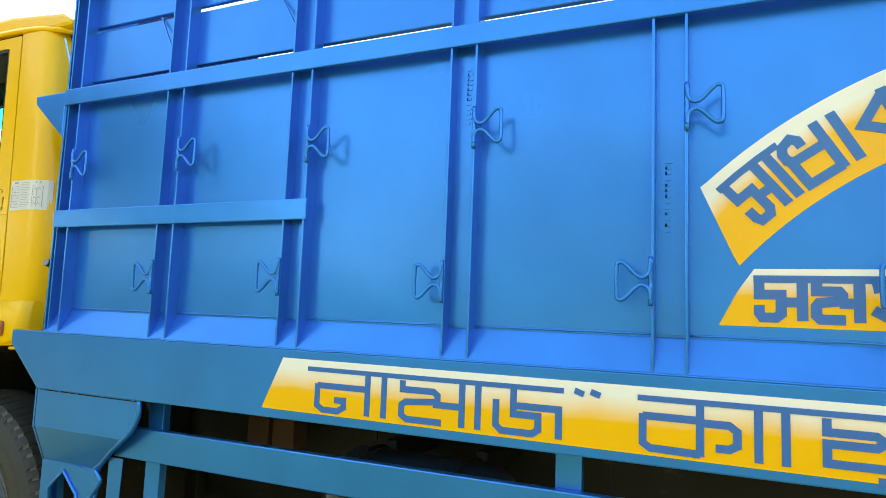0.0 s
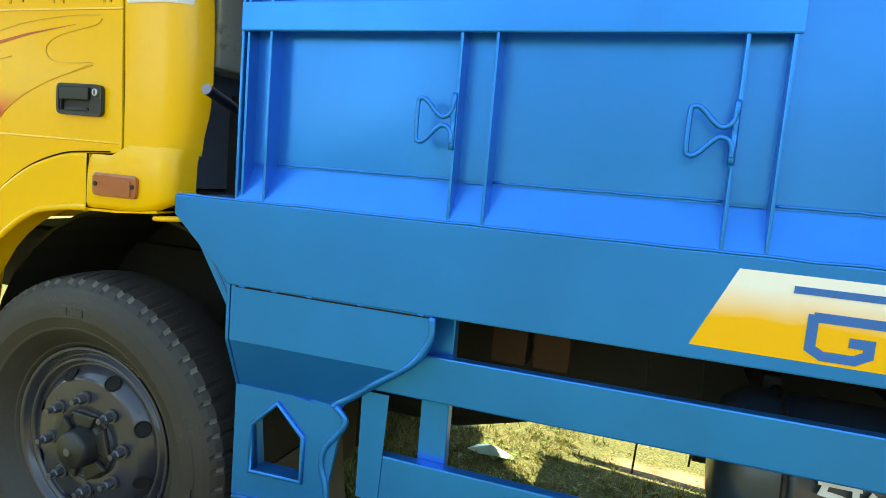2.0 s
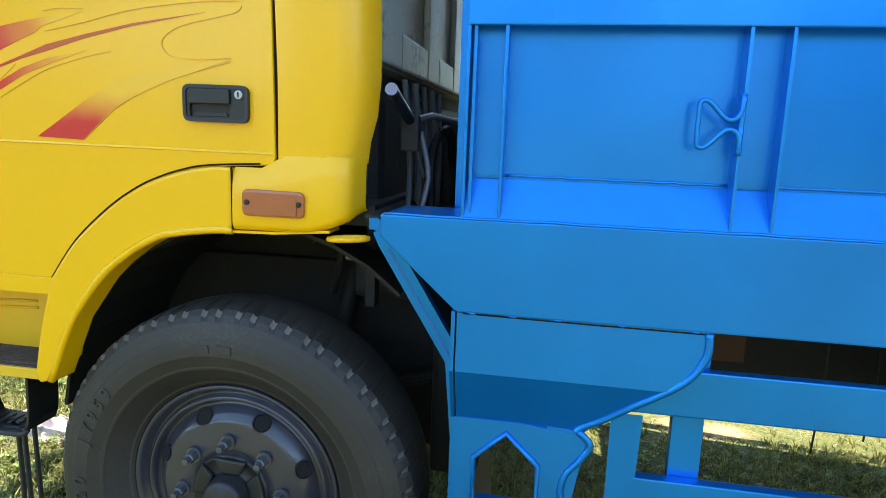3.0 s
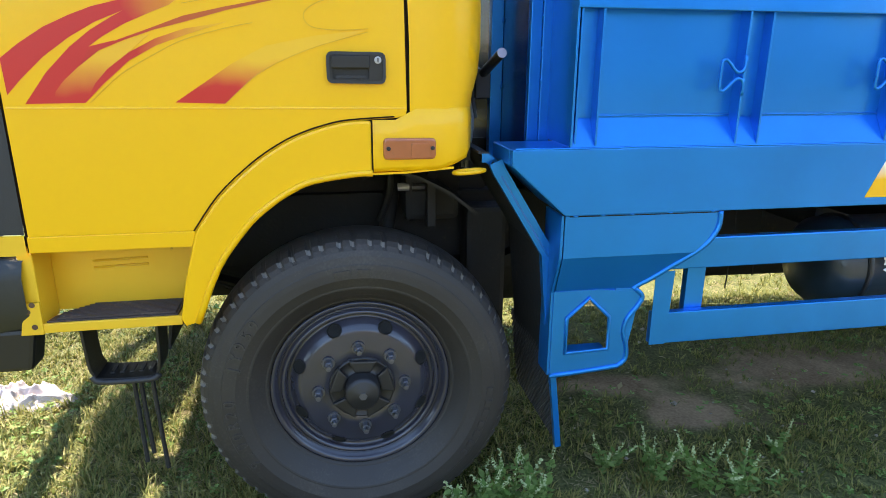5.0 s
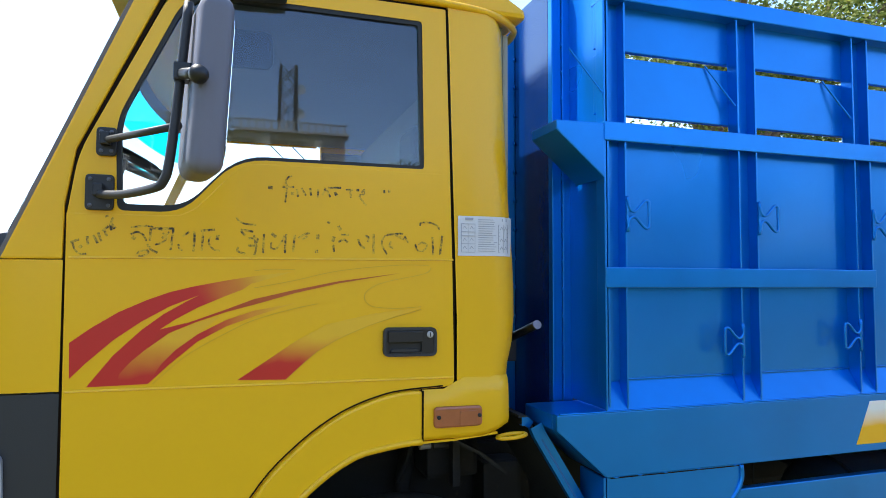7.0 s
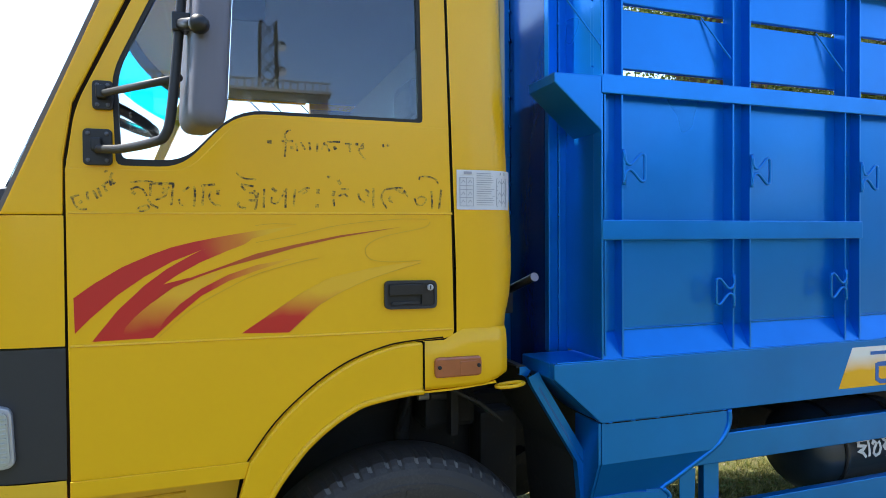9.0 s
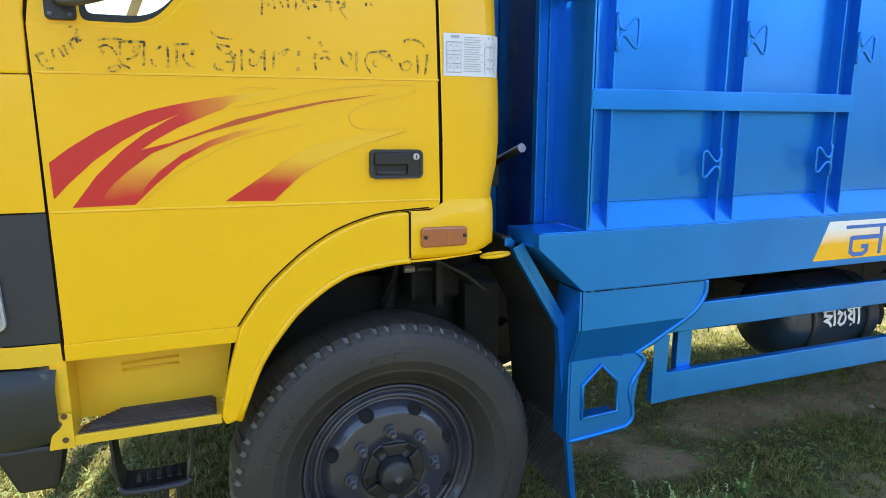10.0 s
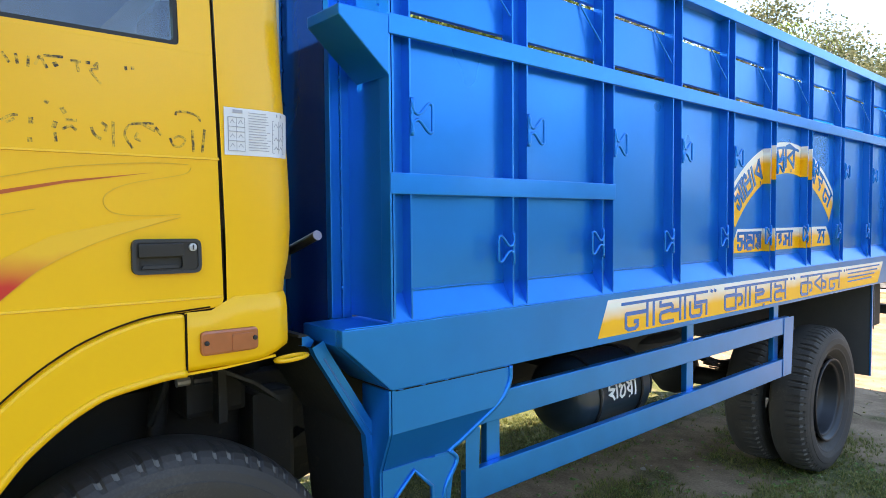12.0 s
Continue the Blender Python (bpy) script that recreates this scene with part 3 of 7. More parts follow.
    for x in (0.46, 1.83, 2.84):
        part("post", box(x, x + 0.065, gy + 0.031, gy + 0.06, 0.66, 1.2, 0.003), BLUE_EDGE, rail)


build_bracket()


# ---- wheels ----
TYRE_R = 0.492


def build_wheel(centre, far=False, rubber=None, deep=0.006):
    """A wheel whose outer face looks to -y (or +y when far)."""
    wheel = new("wheel")
    wheel.parent = truck
    s = -1 if not far else 1
    R = TYRE_R
    prof = [(0.272, 0.062), (0.282, 0.040), (0.296, 0.026), (0.301, 0.024), (0.322, 0.002), (0.342, -0.016), (0.346, -0.020), (0.351, -0.022), (0.355, -0.022), (0.385, -0.034), (0.410, -0.033), (0.425, -0.031), (0.428, -0.028), (0.450, -0.022), (0.466, -0.014), (R - 0.012, -0.002), (R, 0.014), (R + 0.006, 0.05), (R + 0.008, 0.10), (R + 0.006, 0.15), (R, 0.186), (R - 0.02, 0.205), (0.43, 0.225), (0.30, 0.21), (0.272, 0.19)]
    # y in the profile grows inwards from the outer sidewall
    prof = [(r, -s * y) for r, y in prof]
    lugs = 66
    seg = lugs * 7

    def tread(i, q):
        g = (q + (3 if (q // 7) % 2 else 2)) % 7
        if i in (15, 16, 17) and g in (0, 1):
            return -deep if (q // 7) % 3 else -deep * 0.7
        if i == 14 and g == 0 and deep > 0.01:
            return -0.004
        return 0.0
    tyre = part("tyre", turned(prof, centre, seg, shape=tread), rubber or TYRE, wheel, "worn dusty black tyre", smooth=False)
    tyre.data.materials.append(LUG)
    for q in range(seg):
        if tread(15, q) < 0:
            tyre.data.polygons[15 * seg + q].material_index = 1
    return wheel


def build_rim_front(wheel, centre):
    prof = [(0.276, 0.004), (0.288, -0.012), (0.281, -0.016), (0.270, -0.008), (0.264, 0.012), (0.256, 0.012), (0.253, -0.002), (0.244, -0.006), (0.238, 0.006), (0.232, 0.022), (0.224, 0.012), (0.212, -0.004), (0.198, -0.018), (0.186, -0.022), (0.150, -0.020), (0.135, -0.024), (0.105, -0.024), (0.098, -0.018), (0.098, 0.02)]
    rim = part("rim", turned(prof, centre, 96), RIM, wheel, "black painted steel rim with eight nuts", smooth=True)
    cx, cy, cz = centre
    # Black discs on the solid rim: the shade inside the hand holes, as colour.
    for i in range(8):
        a = math.radians(22.5 + 45 * i)
        out = Vector((math.cos(a) * 0.62, -0.785, math.sin(a) * 0.62))
        p = Vector((cx + 0.208 * math.cos(a), cy - 0.0085, cz + 0.208 * math.sin(a)))
        bm = turned([(0.0, -0.0018), (0.0195, -0.0018), (0.0215, -0.005), (0.0245, -0.003)], (0, 0, 0), 24)
        bmesh.ops.transform(bm, matrix=Matrix.Translation(p) @ Vector((0, -1, 0)).rotation_difference(out).to_matrix().to_4x4(), verts=bm.verts[:])
        part("hand_hole_shade", bm, HOLE_SHADE, rim, recalc=False)
    for i in range(8):
        a = math.radians(90 + 45 * i + 3)
        p = (cx + 0.138 * math.cos(a), cy - 0.024, cz + 0.138 * math.sin(a))
        bm = turned([(0.021, 0.0), (0.021, -0.006), (0.016, -0.006), (0.0, -0.006)], p, 12)
        turned([(0.0145, -0.006), (0.0145, -0.028), (0.012, -0.031), (0.0, -0.031)], p, 6, bm)
        turned([(0.0085, -0.031), (0.0085, -0.047), (0.0, -0.048)], p, 10, bm)
        part("wheel_nut", bm, NUT, rim)
    hub = part("hub", turned([(0.106, -0.022), (0.103, -0.032), (0.098, -0.033), (0.094, -0.028), (0.060, -0.028), (0.057, -0.034), (0.055, -0.070), (0.052, -0.080), (0.044, -0.085), (0.018, -0.086), (0.014, -0.089), (0.0, -0.089)], centre, 48), HUB, rim, smooth=True)
    for i in range(5):
        a = math.radians(15 + 72 * i)
        bm = slab([(0.057, -0.026), (0.097, -0.046), (0.097, 0.046), (0.057, 0.026)], -0.043, -0.027, 0.006)
        bmesh.ops.transform(bm, matrix=Matrix.Translation(centre) @ Matrix.Rotation(-a, 4, "Y"), verts=bm.verts[:])
        part("hub_lug", bm, HUB, rim)
    part("hub_badge", turned([(0.013, -0.089), (0.013, -0.092), (0.0, -0.0925)], centre, 6), NUT, rim)


def build_rim_rear(wheel, centre):
    prof = [(0.276, 0.004), (0.283, -0.012), (0.276, -0.016), (0.266, -0.008), (0.258, 0.02), (0.25, 0.02), (0.246, 0.008), (0.238, 0.03), (0.232, 0.10), (0.21, 0.135), (0.15, 0.155), (0.10, 0.155), (0.09, 0.11), (0.05, 0.10), (0.0, 0.10)]
    part("rim", turned(prof, centre, 72), HUB, wheel, "deep-dished black rear rim", smooth=True)


def raised_text(words, centre, radius, start, size, spread, parent, mat):
    """Raised characters set round a sidewall; start in degrees, running clockwise."""
    a = start
    for ch in words:
        if ch != " ":
            cu = bpy.data.curves.new("character", "FONT")
            cu.body, cu.size, cu.extrude, cu.align_x = ch, size, 0.002, "CENTER"
            tmp = new("character", cu)
            me = bpy.data.meshes.new_from_object(tmp.evaluated_get(bpy.context.evaluated_depsgraph_get()))
            bpy.data.objects.remove(tmp)
            t = radians(a)
            m = Matrix.Translation((centre[0] + radius * math.cos(t), centre[1] - 0.0355, centre[2] + radius * math.sin(t))) @ Matrix.Rotation(radians(90) - t, 4, "Y") @ Matrix.Rotation(radians(90), 4, "X")
            me.transform(m)
            me.materials.append(mat)
            ob = new("raised_character", me)
            ob.parent = parent
        a -= spread


FRONT = (-0.596, 0.135, 0.508)
REAR = (3.76, 0.075, 0.325)
w = build_wheel(FRONT)
build_rim_front(w, (FRONT[0], FRONT[1] + 0.042, FRONT[2]))
raised_text("9.00R20", FRONT, 0.388, 212, 0.046, 5.4, w, RAISED)
raised_text("JY959", FRONT, 0.388, 163, 0.046, 5.6, w, RAISED)
for a, r, long in ((-4, 0.412, 0.030), (-10, 0.412, 0.024), (-15, 0.412, 0.030), (-21, 0.412, 0.022), (-26, 0.412, 0.028), (-32, 0.412, 0.024), (-37, 0.412, 0.018), (97, 0.402, 0.05), (88, 0.402, 0.04), (262, 0.408, 0.05), (272, 0.408, 0.06)):
    bm = box(-long / 2, long / 2, -0.0365, -0.031, -0.011, 0.011, 0.002)
    bmesh.ops.transform(bm, matrix=Matrix.Translation(FRONT) @ Matrix.Rotation(radians(90 - a), 4, "Y") @ Matrix.Translation((0, 0, r)), verts=bm.verts[:])
    part("raised_bar", bm, TYRE, w)
w = build_wheel((FRONT[0], FAR_Y - 0.135, FRONT[2]), far=True)
w = build_wheel(REAR, rubber=TYRE_DRY, deep=0.017)
build_rim_rear(w, REAR)
w = build_wheel((REAR[0], REAR[1] + 0.30, REAR[2]), rubber=TYRE_DRY, deep=0.017)
w = build_wheel((REAR[0], FAR_Y - 0.075, REAR[2]), far=True)
w = build_wheel((REAR[0], FAR_Y - 0.375, REAR[2]), far=True)


# ---- cab ----
CAB_Y = 0.11
CAB_FAR = FAR_Y - 0.11


def build_cab():
    # side skin: lower door and rear quarter, with the wheel arch and the window cut out
    arch_in = [(-1.060, 0.785), (-0.992, 0.946), (-0.912, 1.056), (-0.866, 1.102), (-0.813, 1.142), (-0.768, 1.168), (-0.715, 1.189), (-0.60, 1.206), (-0.45, 1.209), (-0.314, 1.220)]
    cut = [(-1.040, 1.046), (-0.966, 1.146), (-0.870, 1.233), (-0.79, 1.286), (-0.729, 1.314), (-0.67, 1.333), (-0.605, 1.346), (-0.475, 1.354), (-0.452, 1.362), (-0.447, 1.38)]
    cut = [(p.x - 0.004, p.y + 0.005) for p in curve_through([(x, z, 0) for x, z in cut[:8]], 4)] + cut[8:]
    t = 0.03
    # door outline, pane outline
    door_low = [(-1.47, 1.018), (-1.048, 1.018)] + cut + [(-0.454, 1.73), (-0.462, 1.99), (-0.99, 1.99), (-1.035, 1.987), (-1.068, 1.972), (-1.10, 1.942), (-1.15, 1.886), (-1.178, 1.858), (-1.21, 1.843), (-1.25, 1.84), (-1.375, 1.84), (-1.474, 1.84)]
    door = part("door", slab(door_low, CAB_Y, CAB_Y + t, 0.004), YELLOW, truck, "yellow cab door with red flame stripes")
    # window frame of the door: a ring from the belt to the roof
    outer = [(-1.474, 1.826), (-1.192, 1.826), (-1.056, 1.974), (-0.462, 1.974), (-0.479, 2.49), (-1.195, 2.49), (-1.255, 2.41), (-1.45, 1.99)]
    inner = [(-1.36, 1.848), (-1.205, 1.848), (-1.07, 1.998), (-0.543, 2.0), (-0.552, 2.445), (-1.17, 2.445), (-1.222, 2.40), (-1.368, 2.08)]
    soft = (0.004, 0.055, 0.075, 0.004, 0.004, 0.03, 0.05, 0.05)
    soft_in = (0.02, 0.055, 0.075, 0.012, 0.012, 0.05, 0.05, 0.05)
    corners = lambda line, radii: [q for i in range(len(line)) for q in rounded(line, radii[i])[6 * i:6 * i + 6]]
    outer, inner = corners(outer, soft), corners(inner, soft_in)
    part("window_frame", ring_plate(outer, inner, CAB_Y + 0.001, CAB_Y + t), YELLOW, door)
    cx, cz = -0.95, 2.2
    seal_in = [(x + (cx - x) * 0.028, z + (cz - z) * 0.05) for x, z in inner]
    part("window_seal", ring_plate(inner, seal_in, CAB_Y + 0.004, CAB_Y + 0.024), RUBBER, door)
    pane = part("window_pane", slab(seal_in, CAB_Y + 0.012, CAB_Y + 0.016), GLASS, door, "dark tinted side window")
    pane.visible_shadow = False
    pane.data.materials.append(INSIDE)
    for f in pane.data.polygons:
        f.material_index = 1 if f.normal.y > -0.5 else 0
    # dark shut lines round the door
    lines = bmesh.new()
    for line in ([(-1.474, 1.01), (-1.478, 1.40), (-1.478, 1.86), (-1.452, 2.0), (-1.262, 2.42), (-1.20, 2.495), (-0.474, 2.495)], [(-0.475, 2.495), (-0.4586, 1.99), (-0.450, 1.73), (-0.446, 1.40), (-0.450, 1.362)] + [(x, z - 0.002) for x, z in cut[::-1][2:]]):
        stroke(line, 0.009, CAB_Y + 0.008, CAB_Y + 0.02, lines)
    stroke([(x - 0.004, z + 0.004) for x, z in cut[:-2]], 0.0042, CAB_Y - 0.0012, CAB_Y + 0.001, lines)
    part("door_gap", lines, GAP, door)
    for name, z, rise in (("belt_crease", 1.728, 0.006), ("lower_crease", 1.3885, -0.007)):
        bm = slab([(CAB_Y + 0.001, z + 0.006), (CAB_Y - 0.0006, z + 0.004), (CAB_Y - 0.0032, z), (CAB_Y + 0.001, z - 0.0012)], -1.466, -0.452, axis="x")
        for v in bm.verts:
            v.co.z += rise * (v.co.x + 0.96)
        part(name, bm, YELLOW, door)
    part("door_lip", slab([(-1.47, 1.056), (-1.042, 1.056), (-1.055, 1.012), (-1.47, 1.012)], CAB_Y - 0.007, CAB_Y - 0.001, 0.002), YELLOW, door)
    # rear quarter, rounded towards the back wall of the cab
    prof = [(-0.4395, CAB_Y), (-0.32, CAB_Y), (-0.275, CAB_Y + 0.012), (-0.245, CAB_Y + 0.035), (-0.225, CAB_Y + 0.075), (-0.215, CAB_Y + 0.14), (-0.215, CAB_FAR - 0.14), (-0.225, CAB_FAR - 0.075), (-0.245, CAB_FAR - 0.035), (-0.32, CAB_FAR), (-0.438, CAB_FAR)]
    bm = bmesh.new()
    levels = [(1.37, -0.026), (1.42, -0.020), (1.48, -0.004), (1.56, 0.003), (1.66, 0.002), (1.75, -0.003), (1.88, -0.014), (2.03, -0.024), (2.25, -0.037), (2.46, -0.045), (2.50, -0.062)]
    rows = []
    prof = prof[:5]
    for z, push in levels:
        rows.append([bm.verts.new((x + push * max(0, min(1, (x + 0.40) / 0.18)) - (max(0, 0.033 * (z - 1.55)) if x < -0.43 else 0), y, z)) for x, y in prof])
    for a, b in zip(rows, rows[1:]):
        for i in range(4):
            bm.faces.new((a[i], a[i + 1], b[i + 1], b[i]))
    part("rear_quarter", bm, YELLOW, truck, "rounded yellow rear corner of the cab", smooth=True)
    part("cab_back_wall", box(-0.30, -0.25, CAB_Y + 0.10, CAB_FAR - 0.10, 1.60, 2.5), BACK, truck, "dusty grey rear wall of the cab")
    for y0, y1 in ((0.21, 0.40), (0.74, 0.92), (1.22, 1.40), (1.75, 2.0)):
        part("back_wall_rib", box(-0.249, -0.228, y0, y1, 1.605, 2.48, 0.008), BACK, truck)
    for y0, y1 in ((0.401, 0.739), (0.921, 1.219), (1.401, 1.749)):
        part("back_wall_rib", box(-0.249, -0.229, y0, y1, 1.605, 1.70, 0.008), BACK, truck)
        part("back_wall_rib", box(-0.249, -0.229, y0, y1, 2.02, 2.12, 0.008), BACK, truck)
    part("engine_cover", box(-0.95, -0.27, 0.36, 1.95, 1.2, 1.56, 0.04), DARK, truck)
    # lower quarter, a step proud under the crease, from the arch joint round to the back
    around = [(-0.546, CAB_Y, 1.207), (-0.48, CAB_Y, 1.208), (-0.42, CAB_Y, 1.206), (-0.36, CAB_Y, 1.208), (-0.31, CAB_Y + 0.002, 1.224), (-0.275, CAB_Y + 0.012, 1.240), (-0.265, CAB_Y + 0.035, 1.252), (-0.25, CAB_Y + 0.075, 1.262)]
    bm = bmesh.new()
    rows = []
    for share, out in ((0.0, 0.004), (0.03, -0.012), (0.12, -0.017), (0.35, -0.017), (0.72, -0.015), (0.90, -0.010), (1.0, 0.001)):
        rows.append([bm.verts.new((x, y + out, low + ((1.354 if x < -0.45 else 1.386) - low) * share)) for x, y, low in around])
    for a, b in zip(rows, rows[1:]):
        for i in range(len(around) - 1):
            bm.faces.new((a[i], a[i + 1], b[i + 1], b[i]))
    part("rear_quarter_skirt", bm, YELLOW, truck, smooth=True)
    # flared wheel arch
    flare = part("wheel_arch", slab(arch_in[:8] + [(-0.549, 1.207), (-0.549, 1.352)] + [p for p in cut[::-1] if p[0] < -0.556] + [(-1.082, 0.918), (-1.106, 0.80), (-1.095, 0.775)], CAB_Y - 0.014, CAB_Y + 0.02, 0.008), YELLOW, truck, "yellow flared wheel arch")
    lip = curve_through([(x, CAB_Y - 0.012, z) for x, z in arch_in[:8] + [(-0.549, 1.207)]], 3)
    part("arch_lip", tube(lip, 0.010, 8), YELLOW, flare, smooth=True)
    part("arch_inner", sheet([(x, z) for x, z in arch_in], CAB_Y - 0.01, CAB_Y + 0.06, -0.006), YELLOW, flare, smooth=False)
    part("arch_joint", box(-0.549, -0.546, CAB_Y - 0.0165, CAB_Y - 0.012, 1.21, 1.354), GAP, flare)
    # front corner: pillar, panel, charcoal corner with head lamp
    corner = [(-1.478, CAB_Y + 0.001), (-1.58, CAB_Y + 0.006), (-1.68, CAB_Y + 0.03), (-1.76, CAB_Y + 0.085), (-1.83, CAB_Y + 0.17), (-1.93, CAB_Y + 0.36), (-2.03, FAR_Y / 2), (-1.93, CAB_FAR - 0.36), (-1.76, CAB_FAR - 0.085), (-1.58, CAB_FAR - 0.006), (-1.478, CAB_FAR)]

    def wrap(name, z0, z1, mat, off=0.0, label=""):
        bm = bmesh.new()
        pts = [Vector(p) for p in corner]
        mid = Vector((-1.3, FAR_Y / 2))
        rows = [[bm.verts.new((*(p + (p - mid).normalized() * off), z)) for p in pts] for z in (z0, z1)]
        for i in range(len(pts) - 1):
            bm.faces.new((rows[0][i], rows[0][i + 1], rows[1][i + 1], rows[1][i]))
        return part(name, bm, mat, truck, label, smooth=True)
    wrap("front_panel", 1.395, 1.72, YELLOW, label="yellow front corner panel")
    wrap("front_corner_trim", 1.062, 1.39, CHARCOAL, -0.002, "charcoal plastic front corner with head lamp")
    wrap("front_valance", 1.004, 1.06, YELLOW_WORN, 0.002, "chipped yellow valance strip")
    # windscreen pillar and screen
    pillar = [(-1.48, 1.722), (-1.478, 1.86), (-1.456, 2.0), (-1.268, 2.42), (-1.205, 2.50), (-1.295, 2.50), (-1.615, 1.722)]
    part("windscreen_pillar", slab(pillar, CAB_Y + 0.002, CAB_Y + 0.06, 0.006), YELLOW, truck)
    part("windscreen_pillar", slab(pillar, CAB_FAR - 0.06, CAB_FAR - 0.002, 0.006), YELLOW, truck)
    part("windscreen_seal", slab([(-1.295, 2.50), (-1.615, 1.722), (-1.631, 1.722), (-1.311, 2.50)], CAB_Y + 0.02, CAB_Y + 0.075, 0.004), SEAL, truck)
    def bowed(z0, z1, off):
        """A pane of the bowed screen between two heights, off metres inside the outer face."""
        bm = bmesh.new()
        half, mid = (CAB_FAR - CAB_Y) / 2 - 0.076, FAR_Y / 2
        at = lambda v, z, o: (-1.648 + 0.426 * (z - 1.73) - 0.15 * (1 - v * v) + o, mid + half * v, z)
        rows = [[[bm.verts.new(at(i / 24 - 1, z, o)) for i in range(49)] for z in (z0, z1)] for o in (off, off + 0.006)]
        for i in range(48):
            for lo, hi in rows:
                bm.faces.new((lo[i], lo[i + 1], hi[i + 1], hi[i]))
            for k in (0, 1):
                bm.faces.new((rows[0][k][i], rows[0][k][i + 1], rows[1][k][i + 1], rows[1][k][i]))
        return bm
    screen = part("windscreen", bowed(1.73, 2.50, 0.0), SCREEN, truck, "wide windscreen with a teal sun band")
    screen.visible_shadow = False
    part("sun_band", bowed(2.33, 2.475, 0.012), TEAL, truck)
    part("roof_brow", bowed(2.501, 2.53, 0.0), YELLOW, truck)
    part("screen_header", bowed(2.465, 2.528, 0.02), LINING, truck)
    part("roof_front", box(-1.44, -1.255, CAB_Y + 0.16, CAB_FAR - 0.16, 2.512, 2.529, 0.004), YELLOW, truck)
    part("screen_cowl", box(-1.92, -1.62, CAB_Y + 0.36, CAB_FAR - 0.36, 1.70, 1.72, 0.01), CHARCOAL, truck)
    # roof with a drip rail
    roof = [(-1.30, 2.50), (-0.20, 2.505), (-0.205, 2.535), (-0.26, 2.565), (-0.6, 2.60), (-1.15, 2.59), (-1.27, 2.555)]
    part("roof", slab(roof, CAB_Y + 0.02, CAB_FAR - 0.02, 0.03), YELLOW, truck)
    part("drip_rail", tube(curve_through([(-1.30, CAB_Y + 0.004, 2.50), (-1.20, CAB_Y, 2.512), (-0.8, CAB_Y, 2.516), (-0.45, CAB_Y, 2.508), (-0.30, CAB_Y + 0.02, 2.498), (-0.21, CAB_Y + 0.10, 2.495), (-0.19, CAB_Y + 0.2, 2.495)], 4), 0.012, 8), YELLOW, truck, smooth=True)
    # far door side and inside
    far_out = [(-1.47, 1.02), (-0.30, 1.02), (-0.30, 2.0), (-1.47, 2.0)]
    part("far_door", slab(far_out, CAB_FAR - 0.03, CAB_FAR), YELLOW, truck)
    part("far_quarter", box(-0.30, -0.24, CAB_FAR - 0.10, CAB_FAR, 1.2, 2.5, 0.02), YELLOW, truck)
    part("far_window_post", box(-0.58, -0.301, CAB_FAR - 0.03, CAB_FAR, 2.0, 2.5), YELLOW, truck)
    part("cab_floor", box(-1.75, -0.24, CAB_Y + 0.1, CAB_FAR - 0.1, 1.22, 1.27), DARK, truck)
    part("headliner", box(-1.24, -0.29, CAB_Y + 0.062, CAB_FAR - 0.062, 2.486, 2.499, 0.004), LINING, truck, "dark grey roof lining of the cab")
    part("far_door_lining", box(-1.44, -0.31, CAB_FAR - 0.045, CAB_FAR - 0.031, 1.28, 1.99, 0.004), LINING, truck)
    part("far_window_header", box(-1.30, -0.601, CAB_FAR - 0.03, CAB_FAR, 2.486, 2.5, 0.004), YELLOW, truck)
    part("far_post_lining", box(-0.575, -0.305, CAB_FAR - 0.045, CAB_FAR - 0.031, 1.995, 2.455, 0.004), LINING, truck)
    part("back_lining", box(-0.335, -0.305, CAB_Y + 0.06, CAB_FAR - 0.06, 1.28, 2.455, 0.004), LINING, truck)
    part("dashboard", box(-1.66, -1.32, CAB_Y + 0.08, CAB_FAR - 0.08, 1.62, 1.80, 0.04), CHARCOAL, truck)
    return door


TEAL = glass("teal_sun_band", (0.12, 0.80, 0.88), 0.0, 1.001)
door = build_cab()

# ---- cab fittings ----
PIPE = material("grey_air_pipe", (0.11, 0.12, 0.12), 0.5, vary=0.3, scale=12)


